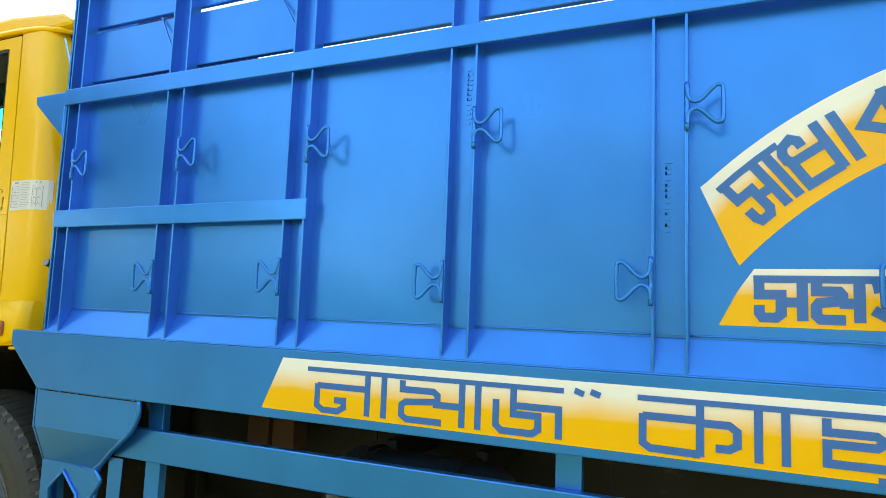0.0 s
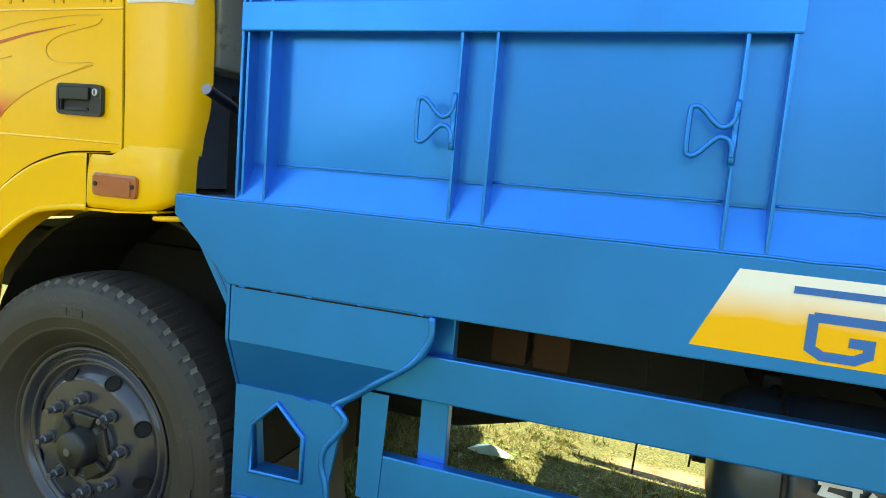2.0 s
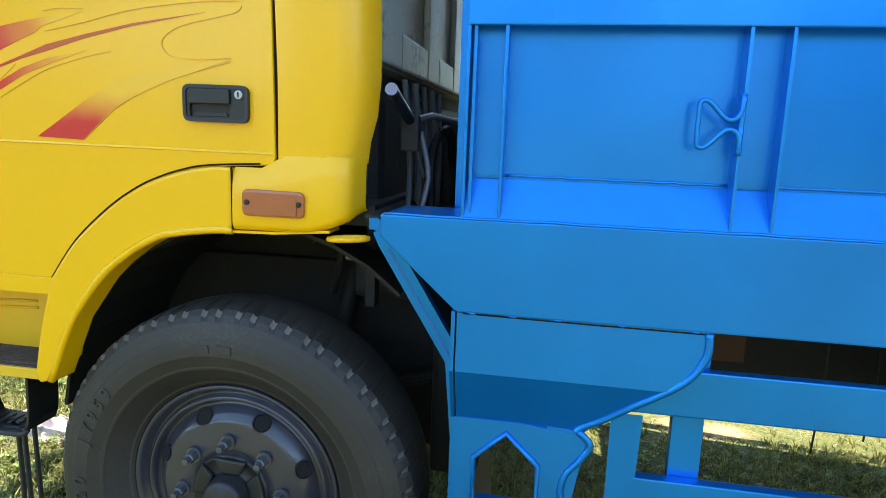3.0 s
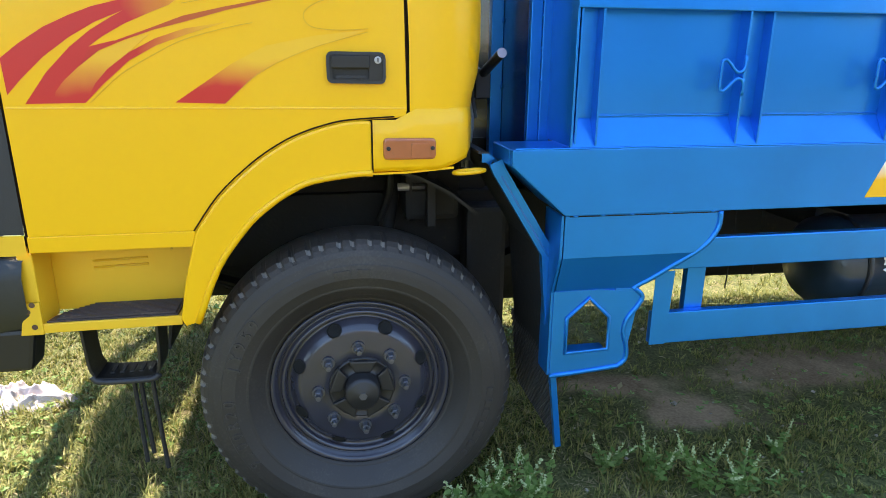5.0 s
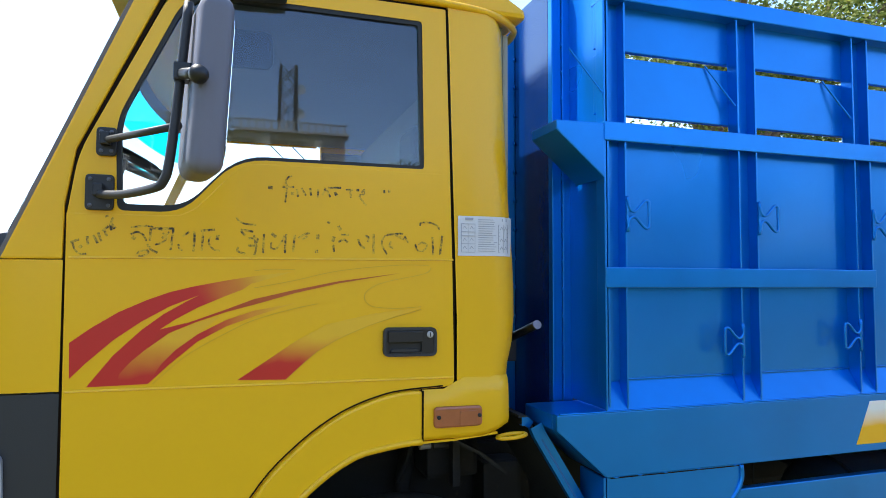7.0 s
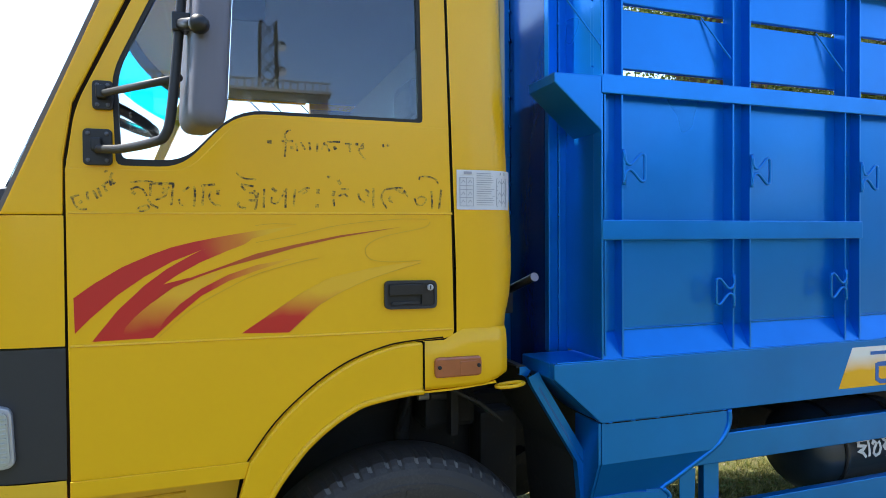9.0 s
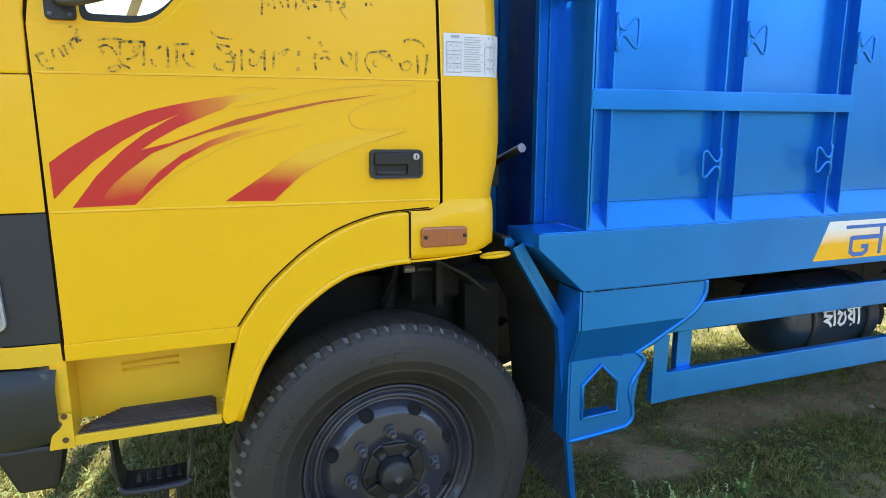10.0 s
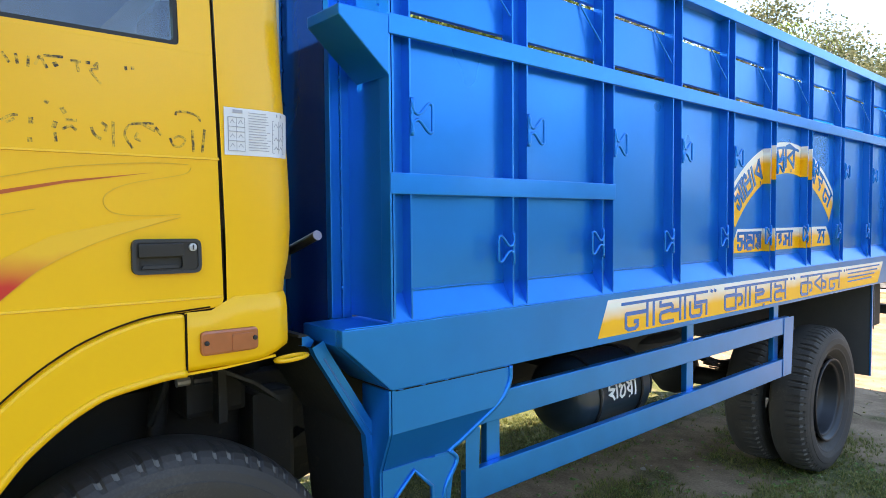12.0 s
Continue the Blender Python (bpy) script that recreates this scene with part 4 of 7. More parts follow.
def build_door_fittings():
    rim = rounded([(-0.663, 1.457), (-0.508, 1.455), (-0.508, 1.532), (-0.663, 1.534)], 0.016)
    pocket = rounded([(-0.650, 1.465), (-0.551, 1.465), (-0.551, 1.494), (-0.650, 1.494)], 0.007)
    part("door_handle", ring_plate(rim, pocket, CAB_Y - 0.010, CAB_Y - 0.0005), BLACK, door, "black recessed door handle with a lock")
    part("handle_recess", slab(pocket, CAB_Y - 0.0022, CAB_Y - 0.0008), RUBBER, door)
    part("pocket_tongue", slab(rounded([(-0.644, 1.466), (-0.557, 1.466), (-0.562, 1.4745), (-0.639, 1.4745)], 0.003), CAB_Y - 0.0075, CAB_Y - 0.0025, 0.001), CHARCOAL, door)
    part("handle_flap", slab(rounded([(-0.652, 1.494), (-0.549, 1.494), (-0.549, 1.526), (-0.652, 1.526)], 0.004), CAB_Y - 0.017, CAB_Y - 0.0105, 0.002), BLACK, door)
    part("key_lock", turned([(0.0095, 0.0), (0.0095, -0.006), (0.004, -0.007), (0.0, -0.006)], (-0.527, CAB_Y - 0.010, 1.515), 20), STEEL, door)
    part("lock_slot", box(-0.5285, -0.5255, CAB_Y - 0.0178, CAB_Y - 0.0165, 1.509, 1.521), RUBBER, door)
    part("handle_rim", ring_plate(rounded([(-0.665, 1.454), (-0.506, 1.452), (-0.506, 1.535), (-0.665, 1.537)], 0.018), rounded([(-0.657, 1.462), (-0.514, 1.460), (-0.514, 1.527), (-0.657, 1.529)], 0.012), CAB_Y - 0.0135, CAB_Y - 0.001), CHARCOAL, door)
    # sprayed flames
    shapes = (
        (FLAME, [(-1.458, 1.514), (-1.412, 1.549), (-1.349, 1.589), (-1.284, 1.619), (-1.231, 1.639), (-1.176, 1.653), (-1.092, 1.67), (-1.02, 1.682), (-0.916, 1.695), (-1.02, 1.663), (-1.092, 1.647), (-1.159, 1.631), (-1.23, 1.602), (-1.296, 1.564), (-1.36, 1.518), (-1.422, 1.461), (-1.456, 1.425)]),
        (FLAME, [(-1.418, 1.403), (-1.359, 1.48), (-1.296, 1.542), (-1.243, 1.583), (-1.189, 1.615), (-1.159, 1.631), (-1.092, 1.653), (-1.02, 1.667), (-1.049, 1.646), (-1.092, 1.629), (-1.161, 1.599), (-1.216, 1.568), (-1.252, 1.543), (-1.188, 1.559), (-1.229, 1.534), (-1.279, 1.497), (-1.32, 1.461), (-1.343, 1.434), (-1.352, 1.404)]),
        (FLAME_TIP, [(-1.252, 1.538), (-1.188, 1.558), (-1.091, 1.593), (-1.019, 1.62), (-0.915, 1.644), (-0.791, 1.669), (-0.611, 1.693), (-0.791, 1.663), (-0.915, 1.635), (-1.019, 1.605), (-1.091, 1.586), (-1.161, 1.562), (-1.229, 1.534), (-1.279, 1.496)]),
        (FLAME_GLOW, [(-1.352, 1.404), (-1.343, 1.434), (-1.32, 1.461), (-1.279, 1.496), (-1.229, 1.532), (-1.161, 1.56), (-1.105, 1.575), (-1.16, 1.529), (-1.214, 1.489), (-1.247, 1.45), (-1.277, 1.405)]),
        (FLAME_EDGE, [(-1.277, 1.405), (-1.227, 1.453), (-1.16, 1.51), (-1.09, 1.548), (-1.018, 1.574), (-0.915, 1.607), (-1.019, 1.589), (-1.09, 1.565), (-1.16, 1.529), (-1.214, 1.489), (-1.247, 1.454)]),
        (FLAME_LOW, [(-1.059, 1.405), (-0.987, 1.452), (-0.907, 1.505), (-0.821, 1.549), (-0.693, 1.576), (-0.551, 1.592), (-0.693, 1.547), (-0.789, 1.508), (-0.852, 1.472), (-0.933, 1.401)]),
    )
    for i, (mat, pts) in enumerate(shapes):
        bm = slab(pts, CAB_Y - 0.0012 - 0.0001 * i, CAB_Y + 0.001)
        bmesh.ops.triangulate(bm, faces=bm.faces[:])
        part("flame", bm, mat, door, "red flame stripe fading to yellow")
    # fine outline curls
    bm = bmesh.new()
    curls = (
        [(-1.266, 1.405), (-1.187, 1.474), (-1.09, 1.53), (-1.018, 1.564), (-0.914, 1.593), (-0.85, 1.606)],
        [(-0.551, 1.595), (-0.627, 1.591), (-0.694, 1.597), (-0.718, 1.618), (-0.71, 1.642), (-0.661, 1.666), (-0.543, 1.691), (-0.522, 1.708)],
        [(-1.02, 1.65), (-0.916, 1.67), (-0.791, 1.698), (-0.628, 1.715), (-0.529, 1.716)],
        [(-1.021, 1.696), (-0.976, 1.701), (-0.913, 1.7)],
        [(-0.933, 1.401), (-0.852, 1.472), (-0.789, 1.508), (-0.693, 1.547), (-0.551, 1.587)],
    )
    for line in curls:
        stroke([(p.x, p.y) for p in curve_through([(a, b, 0) for a, b in line], 5)], 0.0015, CAB_Y - 0.0019, CAB_Y + 0.001, bm)
    part("outline_curl", bm, CURL, door)
    # what is left of the hand-painted words: broken strokes
    def worn(*lines):
        for line in lines:
            bm = bmesh.new()
            long = sum(math.dist(p, q) for p, q in zip(line, line[1:]))
            fine = [(p.x, p.y) for p in curve_through([(a, b, 0) for a, b in line], 4)]
            stroke(fine, 0.0085 if long < 0.016 else 0.0056 if len(line) < 4 else 0.0046, CAB_Y - 0.001, CAB_Y + 0.001, bm)
            part("worn_stroke", bm, SMEAR, door, "worn stroke of black hand-painted lettering")
    worn(
        [(-1.462, 1.764), (-1.443, 1.772)],
        [(-1.458, 1.764), (-1.451, 1.745), (-1.44, 1.736), (-1.426, 1.736)],
        [(-1.442, 1.756), (-1.437, 1.751)],
        [(-1.425, 1.78), (-1.423, 1.758)],
        [(-1.412, 1.783), (-1.401, 1.763)],
        [(-1.401, 1.79), (-1.393, 1.768)],
        [(-1.388, 1.8), (-1.381, 1.781)],
        [(-1.391, 1.794), (-1.378, 1.807)],
        [(-1.372, 1.811), (-1.362, 1.801)],
        [(-1.383, 1.834), (-1.381, 1.83)],
        [(-1.367, 1.829), (-1.373, 1.814), (-1.371, 1.796)],
    )
    worn(
        [(-1.326, 1.806), (-1.286, 1.81), (-1.268, 1.805), (-1.25, 1.8)],
        [(-1.323, 1.781), (-1.315, 1.776)],
        [(-1.326, 1.787), (-1.312, 1.794), (-1.298, 1.788), (-1.289, 1.771)],
        [(-1.279, 1.805), (-1.281, 1.772)],
        [(-1.287, 1.763), (-1.277, 1.749), (-1.262, 1.741)],
        [(-1.312, 1.735), (-1.305, 1.743), (-1.29, 1.748), (-1.283, 1.742), (-1.292, 1.734), (-1.308, 1.733)],
        [(-1.276, 1.804), (-1.223, 1.805)],
        [(-1.251, 1.792), (-1.241, 1.784), (-1.248, 1.77), (-1.268, 1.762)],
        [(-1.235, 1.795), (-1.252, 1.779)],
        [(-1.225, 1.804), (-1.231, 1.748)],
        [(-1.203, 1.785), (-1.187, 1.797)],
        [(-1.213, 1.765), (-1.208, 1.751), (-1.202, 1.75)],
        [(-1.176, 1.799), (-1.173, 1.783), (-1.176, 1.746)],
        [(-1.152, 1.801), (-1.155, 1.748)],
        [(-1.158, 1.801), (-1.123, 1.805)],
        [(-1.133, 1.787), (-1.138, 1.77), (-1.126, 1.753), (-1.11, 1.749)],
        [(-1.115, 1.791), (-1.117, 1.778)],
    )
    worn(
        [(-1.069, 1.841), (-1.063, 1.831), (-1.047, 1.823), (-1.018, 1.821)],
        [(-1.058, 1.804), (-1.046, 1.791)],
        [(-1.058, 1.807), (-1.025, 1.802)],
        [(-1.037, 1.784), (-1.014, 1.783), (-1.016, 1.772)],
        [(-1.063, 1.76), (-1.065, 1.749), (-1.045, 1.742)],
        [(-1.023, 1.792), (-1.017, 1.759), (-1.021, 1.739)],
        [(-1.038, 1.764), (-1.014, 1.764)],
        [(-0.997, 1.796), (-0.999, 1.744)],
        [(-0.977, 1.799), (-0.965, 1.789)],
        [(-0.977, 1.774), (-0.978, 1.759), (-0.965, 1.757), (-0.951, 1.775), (-0.944, 1.793)],
        [(-0.938, 1.798), (-0.94, 1.78), (-0.941, 1.745)],
        [(-0.915, 1.797), (-0.919, 1.749)],
        [(-0.905, 1.787), (-0.89, 1.798), (-0.875, 1.802)],
        [(-0.896, 1.784), (-0.881, 1.793)],
        [(-0.852, 1.799), (-0.852, 1.785)],
        [(-0.855, 1.756), (-0.855, 1.747)],
    )
    worn(
        [(-0.825, 1.831), (-0.821, 1.837)],
        [(-0.795, 1.825), (-0.788, 1.813)],
        [(-0.807, 1.794), (-0.811, 1.78)],
        [(-0.809, 1.771), (-0.807, 1.751)],
        [(-0.795, 1.778), (-0.779, 1.787), (-0.768, 1.778)],
        [(-0.788, 1.799), (-0.766, 1.8)],
    )
    worn(
        [(-0.738, 1.788), (-0.733, 1.773), (-0.719, 1.763)],
        [(-0.718, 1.8), (-0.707, 1.792), (-0.711, 1.781)],
        [(-0.694, 1.804), (-0.694, 1.748)],
        [(-0.653, 1.802), (-0.663, 1.797), (-0.67, 1.775), (-0.654, 1.747)],
        [(-0.656, 1.803), (-0.607, 1.808)],
        [(-0.642, 1.783), (-0.647, 1.771), (-0.636, 1.766)],
        [(-0.632, 1.805), (-0.617, 1.797), (-0.604, 1.791)],
        [(-0.603, 1.8), (-0.59, 1.782)],
        [(-0.57, 1.777), (-0.562, 1.76), (-0.545, 1.759), (-0.534, 1.775), (-0.549, 1.783), (-0.561, 1.776)],
        [(-0.517, 1.799), (-0.515, 1.747)],
        [(-0.487, 1.804), (-0.494, 1.747)],
        [(-0.556, 1.832), (-0.552, 1.841), (-0.527, 1.842), (-0.504, 1.835), (-0.497, 1.822)],
    )
    worn(
        [(-0.988, 1.925), (-0.976, 1.924)],
        [(-0.925, 1.96), (-0.936, 1.954), (-0.942, 1.94), (-0.938, 1.929), (-0.942, 1.885)],
        [(-0.95, 1.928), (-0.919, 1.929)],
        [(-0.927, 1.911), (-0.918, 1.911)],
        [(-0.911, 1.923), (-0.908, 1.902)],
        [(-0.899, 1.927), (-0.886, 1.907)],
        [(-0.875, 1.928), (-0.872, 1.906)],
        [(-0.852, 1.926), (-0.854, 1.903)],
        [(-0.832, 1.93), (-0.841, 1.909)],
        [(-0.825, 1.931), (-0.789, 1.933)],
        [(-0.829, 1.925), (-0.819, 1.905)],
        [(-0.806, 1.92), (-0.801, 1.911)],
        [(-0.775, 1.928), (-0.755, 1.929)],
        [(-0.763, 1.928), (-0.76, 1.906)],
        [(-0.741, 1.932), (-0.741, 1.925)],
        [(-0.73, 1.921), (-0.723, 1.93), (-0.722, 1.918), (-0.736, 1.912), (-0.716, 1.885)],
        [(-0.667, 1.927), (-0.661, 1.928)],
        [(-0.653, 1.93), (-0.646, 1.93)],
    )


CURL = material("dark_yellow_outline", (0.64, 0.36, 0.012), 0.4)
build_door_fittings()


def build_cab_fittings():
    # amber side marker
    marker = part("side_marker", slab(rounded([(-0.524, 1.240), (-0.362, 1.240), (-0.362, 1.312), (-0.524, 1.312)], 0.018), CAB_Y - 0.014, CAB_Y - 0.002, 0.003), RUBBER, truck, "faded amber side marker lamp")
    part("lens", slab(rounded([(-0.518, 1.245), (-0.368, 1.245), (-0.368, 1.305), (-0.518, 1.307)], 0.015), CAB_Y - 0.028, CAB_Y - 0.0145, 0.007), AMBER, marker)
    part("inner_lens", slab(rounded([(-0.44, 1.250), (-0.385, 1.250), (-0.385, 1.292), (-0.44, 1.292)], 0.005), CAB_Y - 0.0305, CAB_Y - 0.0282, 0.001), AMBER, marker)
    for x in (-0.504, -0.379):
        part("screw", turned([(0.006, 0.0), (0.006, -0.004), (0.0, -0.005)], (x, CAB_Y - 0.028, 1.277), 10), RUBBER, marker)
    # printed sheet pasted round the rear corner
    cols = [(-0.438, 0.1075), (-0.40, 0.1075), (-0.325, 0.1065), (-0.283, 0.1155), (-0.255, 0.138), (-0.245, 0.153)]
    bm = bmesh.new()
    rows = [[bm.verts.new((x, y + back, z + 0.003 * (x + 0.4))) for x, y in cols] for back in (0.0, 0.001) for z in (1.746, 1.866)]
    for i in range(len(cols) - 1):
        bm.faces.new((rows[0][i], rows[0][i + 1], rows[1][i + 1], rows[1][i]))
        bm.faces.new((rows[2][i], rows[3][i], rows[3][i + 1], rows[2][i + 1]))
    sticker = part("sticker", bm, PAPER, truck, "white printed notice sheet with grey tables")
    bm = bmesh.new()
    def yat(x):
        for (xa, ya), (xb, yb) in zip(cols, cols[1:]):
            if x <= xb:
                return ya + (yb - ya) * (x - xa) / (xb - xa)
        return cols[-1][1]
    def bar(x0, x1, z, h):
        stroke([(x0, z), (x1, z)], h, 0, 0, bm)
        bm.verts.ensure_lookup_table()
    rnd = random.Random(3)
    for k in range(15):
        bar(-0.374, -0.374 + rnd.uniform(0.045, 0.062), 1.856 - 0.0068 * k, 0.0016)
    for x0, x1 in ((-0.428, -0.384), (-0.306, -0.268)):
        bar(x0 + 0.012, x1 - 0.006, 1.857, 0.008)
        for z in (1.842, 1.818, 1.806, 1.782, 1.757):
            bar(x0, x1, z, 0.0014)
        for x in (x0, (x0 + x1) / 2, x1):
            stroke([(x, 1.842), (x, 1.757)], 0.0014, 0, 0, bm)
        for z in (1.83, 1.794, 1.77):
            for x in (x0 + 0.011, x1 - 0.011):
                stroke([(x - 0.006, z - 0.004), (x, z + 0.005), (x + 0.006, z - 0.003)], 0.0015, 0, 0, bm)
    for v in bm.verts:
        v.co.y = yat(v.co.x) - 0.001 + v.co.y
    part("print", bm, INK, sticker, recalc=False)
    # yellow tie loop under the rear corner
    loop = [(-0.268 + 0.046 * math.cos(a), CAB_Y - 0.012 + 0.024 * math.sin(a), 1.205 + 0.003 * math.cos(a)) for a in [math.tau * i / 20 for i in range(20)]]
    part("tie_loop", tube(loop, 0.006, 8, closed=True), YELLOW, truck, "yellow steel tie loop", smooth=True)
    # rod with a pale cut end behind the cab
    rod = part("cab_lock_rod", tube([(-0.182, 0.305, 1.478), (-0.178, 0.108, 1.536)], 0.014, 14), BLACK, truck, "black rod with a pale cut end")
    part("cut_end", tube([(-0.1779, 0.1085, 1.5359), (-0.1778, 0.106, 1.5366)], 0.0142, 14), CUT_END, rod)
    part("rod_bracket", box(-0.205, -0.158, 0.30, 0.33, 1.40, 1.49, 0.006), DARK, rod)
    part("lock_lever", tube([(-0.18, 0.33, 1.475), (-0.165, 0.50, 1.495), (-0.13, 0.95, 1.485)], 0.010, 8), PIPE, rod)
    part("lock_cable", tube(curve_through([(-0.175, 0.40, 1.47), (-0.185, 0.42, 1.40), (-0.17, 0.44, 1.33)], 4), 0.006, 6), PIPE, rod)
    # recessed sill with step
    sill = part("cab_sill", slab([(-1.478, 0.80), (-1.095, 0.80), (-1.055, 1.02), (-1.478, 1.02)], 0.235, 0.25), YELLOW_WORN, truck, "scuffed yellow sill with a black step tread")
    part("pressed_rib", tube([(-1.36, 0.234, 0.945), (-1.21, 0.234, 0.95)], 0.004, 6), YELLOW_WORN, sill, smooth=True)
    part("pressed_rib", tube([(-1.36, 0.234, 0.925), (-1.21, 0.234, 0.93)], 0.004, 6), YELLOW_WORN, sill, smooth=True)
    part("step_pan", slab([(-1.478, 0.111), (-1.1, 0.111), (-1.1, 0.25), (-1.40, 0.25), (-1.478, 0.16)], 0.795, 0.803, 0, axis="z"), YELLOW_WORN, sill)
    part("step_lip", box(-1.478, -1.105, 0.108, 0.118, 0.778, 0.806, 0.003), YELLOW_WORN, sill)
    part("step_tread", slab([(-1.465, 0.118), (-1.118, 0.118), (-1.118, 0.243), (-1.37, 0.243), (-1.455, 0.165)], 0.8035, 0.809, 0.001, axis="z"), TREAD, sill, "ribbed black rubber tread")
    for i in range(11):
        y = 0.126 + 0.0105 * i
        part("tread_rib", box(-1.44 + max(0, i - 4) * 0.011, -1.125, y, y + 0.005, 0.809, 0.815, 0.001), TREAD, sill)
    side = part("sill_bracket", slab([(-1.512, 0.79), (-1.472, 0.79), (-1.472, 1.01), (-1.512, 1.01)], 0.118, 0.235, 0.006), YELLOW_WORN, truck)
    part("sill_bracket_foot", slab([(-1.53, 0.775), (-1.47, 0.775), (-1.47, 0.87), (-1.51, 0.87)], 0.105, 0.117, 0.003), YELLOW_WORN, side)
    for x, z in ((-1.502, 0.845), (-1.488, 0.865), (-1.490, 0.80)):
        part("bolt_hole", turned([(0.008, -0.001), (0.0, -0.001)], (x, 0.104, z), 12), RUST, side)
    # hanging lower step
    strap = [(-1.402, 0.80), (-1.396, 0.66), (-1.386, 0.615), (-1.360, 0.596), (-1.225, 0.594), (-1.200, 0.610), (-1.190, 0.66), (-1.186, 0.80)]
    step = part("lower_step", bevelled(sheet([(p.x, p.y) for p in curve_through([(a, b, 0) for a, b in strap], 4)], 0.155, 0.262, 0.008), 0.002), BLACK, truck, "black steel stirrup step under the cab")
    part("step_lip", tube(curve_through([(-1.386, 0.155, 0.612), (-1.360, 0.153, 0.594), (-1.225, 0.153, 0.592), (-1.200, 0.155, 0.606)], 4), 0.009, 8), CHARCOAL, step, smooth=True)
    for i in range(5):
        part("step_stud", box(-1.345 + 0.027 * i, -1.333 + 0.027 * i, 0.185, 0.235, 0.603, 0.608, 0.002), CHARCOAL, step)
    for x0, x1, z in ((-1.295, -1.285, 0.27), (-1.24, -1.225, 0.24), (-1.275, -1.262, 0.30)):
        part("hanging_strap", tube(curve_through([(x0, 0.22, 0.60), (x0 + 0.004, 0.22, 0.45), (x1, 0.215, z)], 4), 0.007, 6), RUBBER, truck, "black rubber strap hanging down")
    # bumper corner, lower block
    prof = [(-1.50, 0.10), (-1.60, 0.085), (-1.72, 0.10), (-1.84, 0.17), (-1.94, 0.32), (-2.05, 0.6), (-2.10, FAR_Y / 2), (-2.05, FAR_Y - 0.6), (-1.94, FAR_Y - 0.32), (-1.72, FAR_Y - 0.10), (-1.50, FAR_Y - 0.10)]
    bm = bmesh.new()
    levels = [(0.785, 0.03), (0.80, 0.012), (0.86, 0.0), (0.94, 0.0), (0.985, 0.012), (1.0, 0.035)]
    mid = Vector((-1.2, FAR_Y / 2))
    rows = []
    for z, ins in levels:
        rows.append([bm.verts.new((*(Vector(p) + (mid - Vector(p)).normalized() * ins), z + 0.02 * (Vector(p).x + 1.5))) for p in prof])
    for a, b in zip(rows, rows[1:]):
        for i in range(len(prof) - 1):
            bm.faces.new((a[i], a[i + 1], b[i + 1], b[i]))
    part("front_bumper", bm, BUMPER, truck, "weathered dark bumper wrapping the corner", smooth=True)
    part("bumper_block", slab([(-1.61, 0.665), (-1.52, 0.665), (-1.495, 0.79), (-1.66, 0.79)], 0.11, 0.20, 0.012), BLACK, truck, "black block below the bumper")
    part("bumper_bracket", box(-1.86, -1.55, 0.25, 0.35, 0.72, 1.0, 0.01), DARK, truck)
    # head lamp on the corner
    lamp = part("head_lamp", slab(rounded([(-1.72, 1.095), (-1.588, 1.105), (-1.595, 1.252), (-1.72, 1.262)], 0.022), CAB_Y - 0.002, CAB_Y + 0.05, 0.004), STEEL, truck, "clear ribbed corner head lamp")
    part("lamp_lens", slab(rounded([(-1.72, 1.103), (-1.596, 1.113), (-1.603, 1.244), (-1.72, 1.253)], 0.018), CAB_Y - 0.006, CAB_Y - 0.0025, 0.002), LAMP, lamp)
    for i in range(11):
        z = 1.12 + 0.0115 * i
        part("lens_rib", box(-1.715, -1.604, CAB_Y - 0.0085, CAB_Y - 0.006, z, z + 0.004, 0.001), LAMP, lamp)
    part("amber_bulb", slab(rounded([(-1.638, 1.185), (-1.625, 1.185), (-1.625, 1.205), (-1.638, 1.205)], 0.004), CAB_Y - 0.0095, CAB_Y - 0.0086), AMBER, lamp)
    # rain visor over the side window
    lens = curve_through([(-1.245, 2.478, 0), (-1.18, 2.492, 0), (-1.08, 2.487, 0), (-0.99, 2.468, 0), (-0.945, 2.448, 0)], 5) + curve_through([(-0.95, 2.442, 0), (-1.05, 2.436, 0), (-1.15, 2.444, 0), (-1.235, 2.468, 0)], 5)
    part("rain_visor", slab([(p.x, p.y) for p in lens], CAB_Y - 0.05, CAB_Y + 0.002, 0.008), CHARCOAL, truck, "smoke plastic rain visor")
    # mirror with two-armed bracket
    mirror = new("wing_mirror")
    mirror.parent = truck
    mirror["label"] = "grey wing mirror on a black tube bracket"
    for x0, x1, z0, z1 in ((-1.432, -1.366, 1.846, 1.937), (-1.410, -1.362, 1.985, 2.058)):
        part("mount_plate", slab(rounded([(x0, z0), (x1, z0), (x1, z1), (x0, z1)], 0.012), CAB_Y - 0.012, CAB_Y, 0.003), BLACK, mirror)
        for ax, az in ((x0 + 0.012, z0 + 0.012), (x1 - 0.012, z0 + 0.012), (x0 + 0.012, z1 - 0.012), (x1 - 0.012, z1 - 0.012)):
            part("bolt", turned([(0.005, 0.0), (0.005, -0.004), (0.0, -0.005)], (ax, CAB_Y - 0.012, az), 8), NUT, mirror)
        part("hinge", box((x0 + x1) / 2 - 0.012, (x0 + x1) / 2 + 0.012, CAB_Y - 0.04, CAB_Y - 0.012, (z0 + z1) / 2 - 0.012, (z0 + z1) / 2 + 0.02, 0.004), BLACK, mirror)
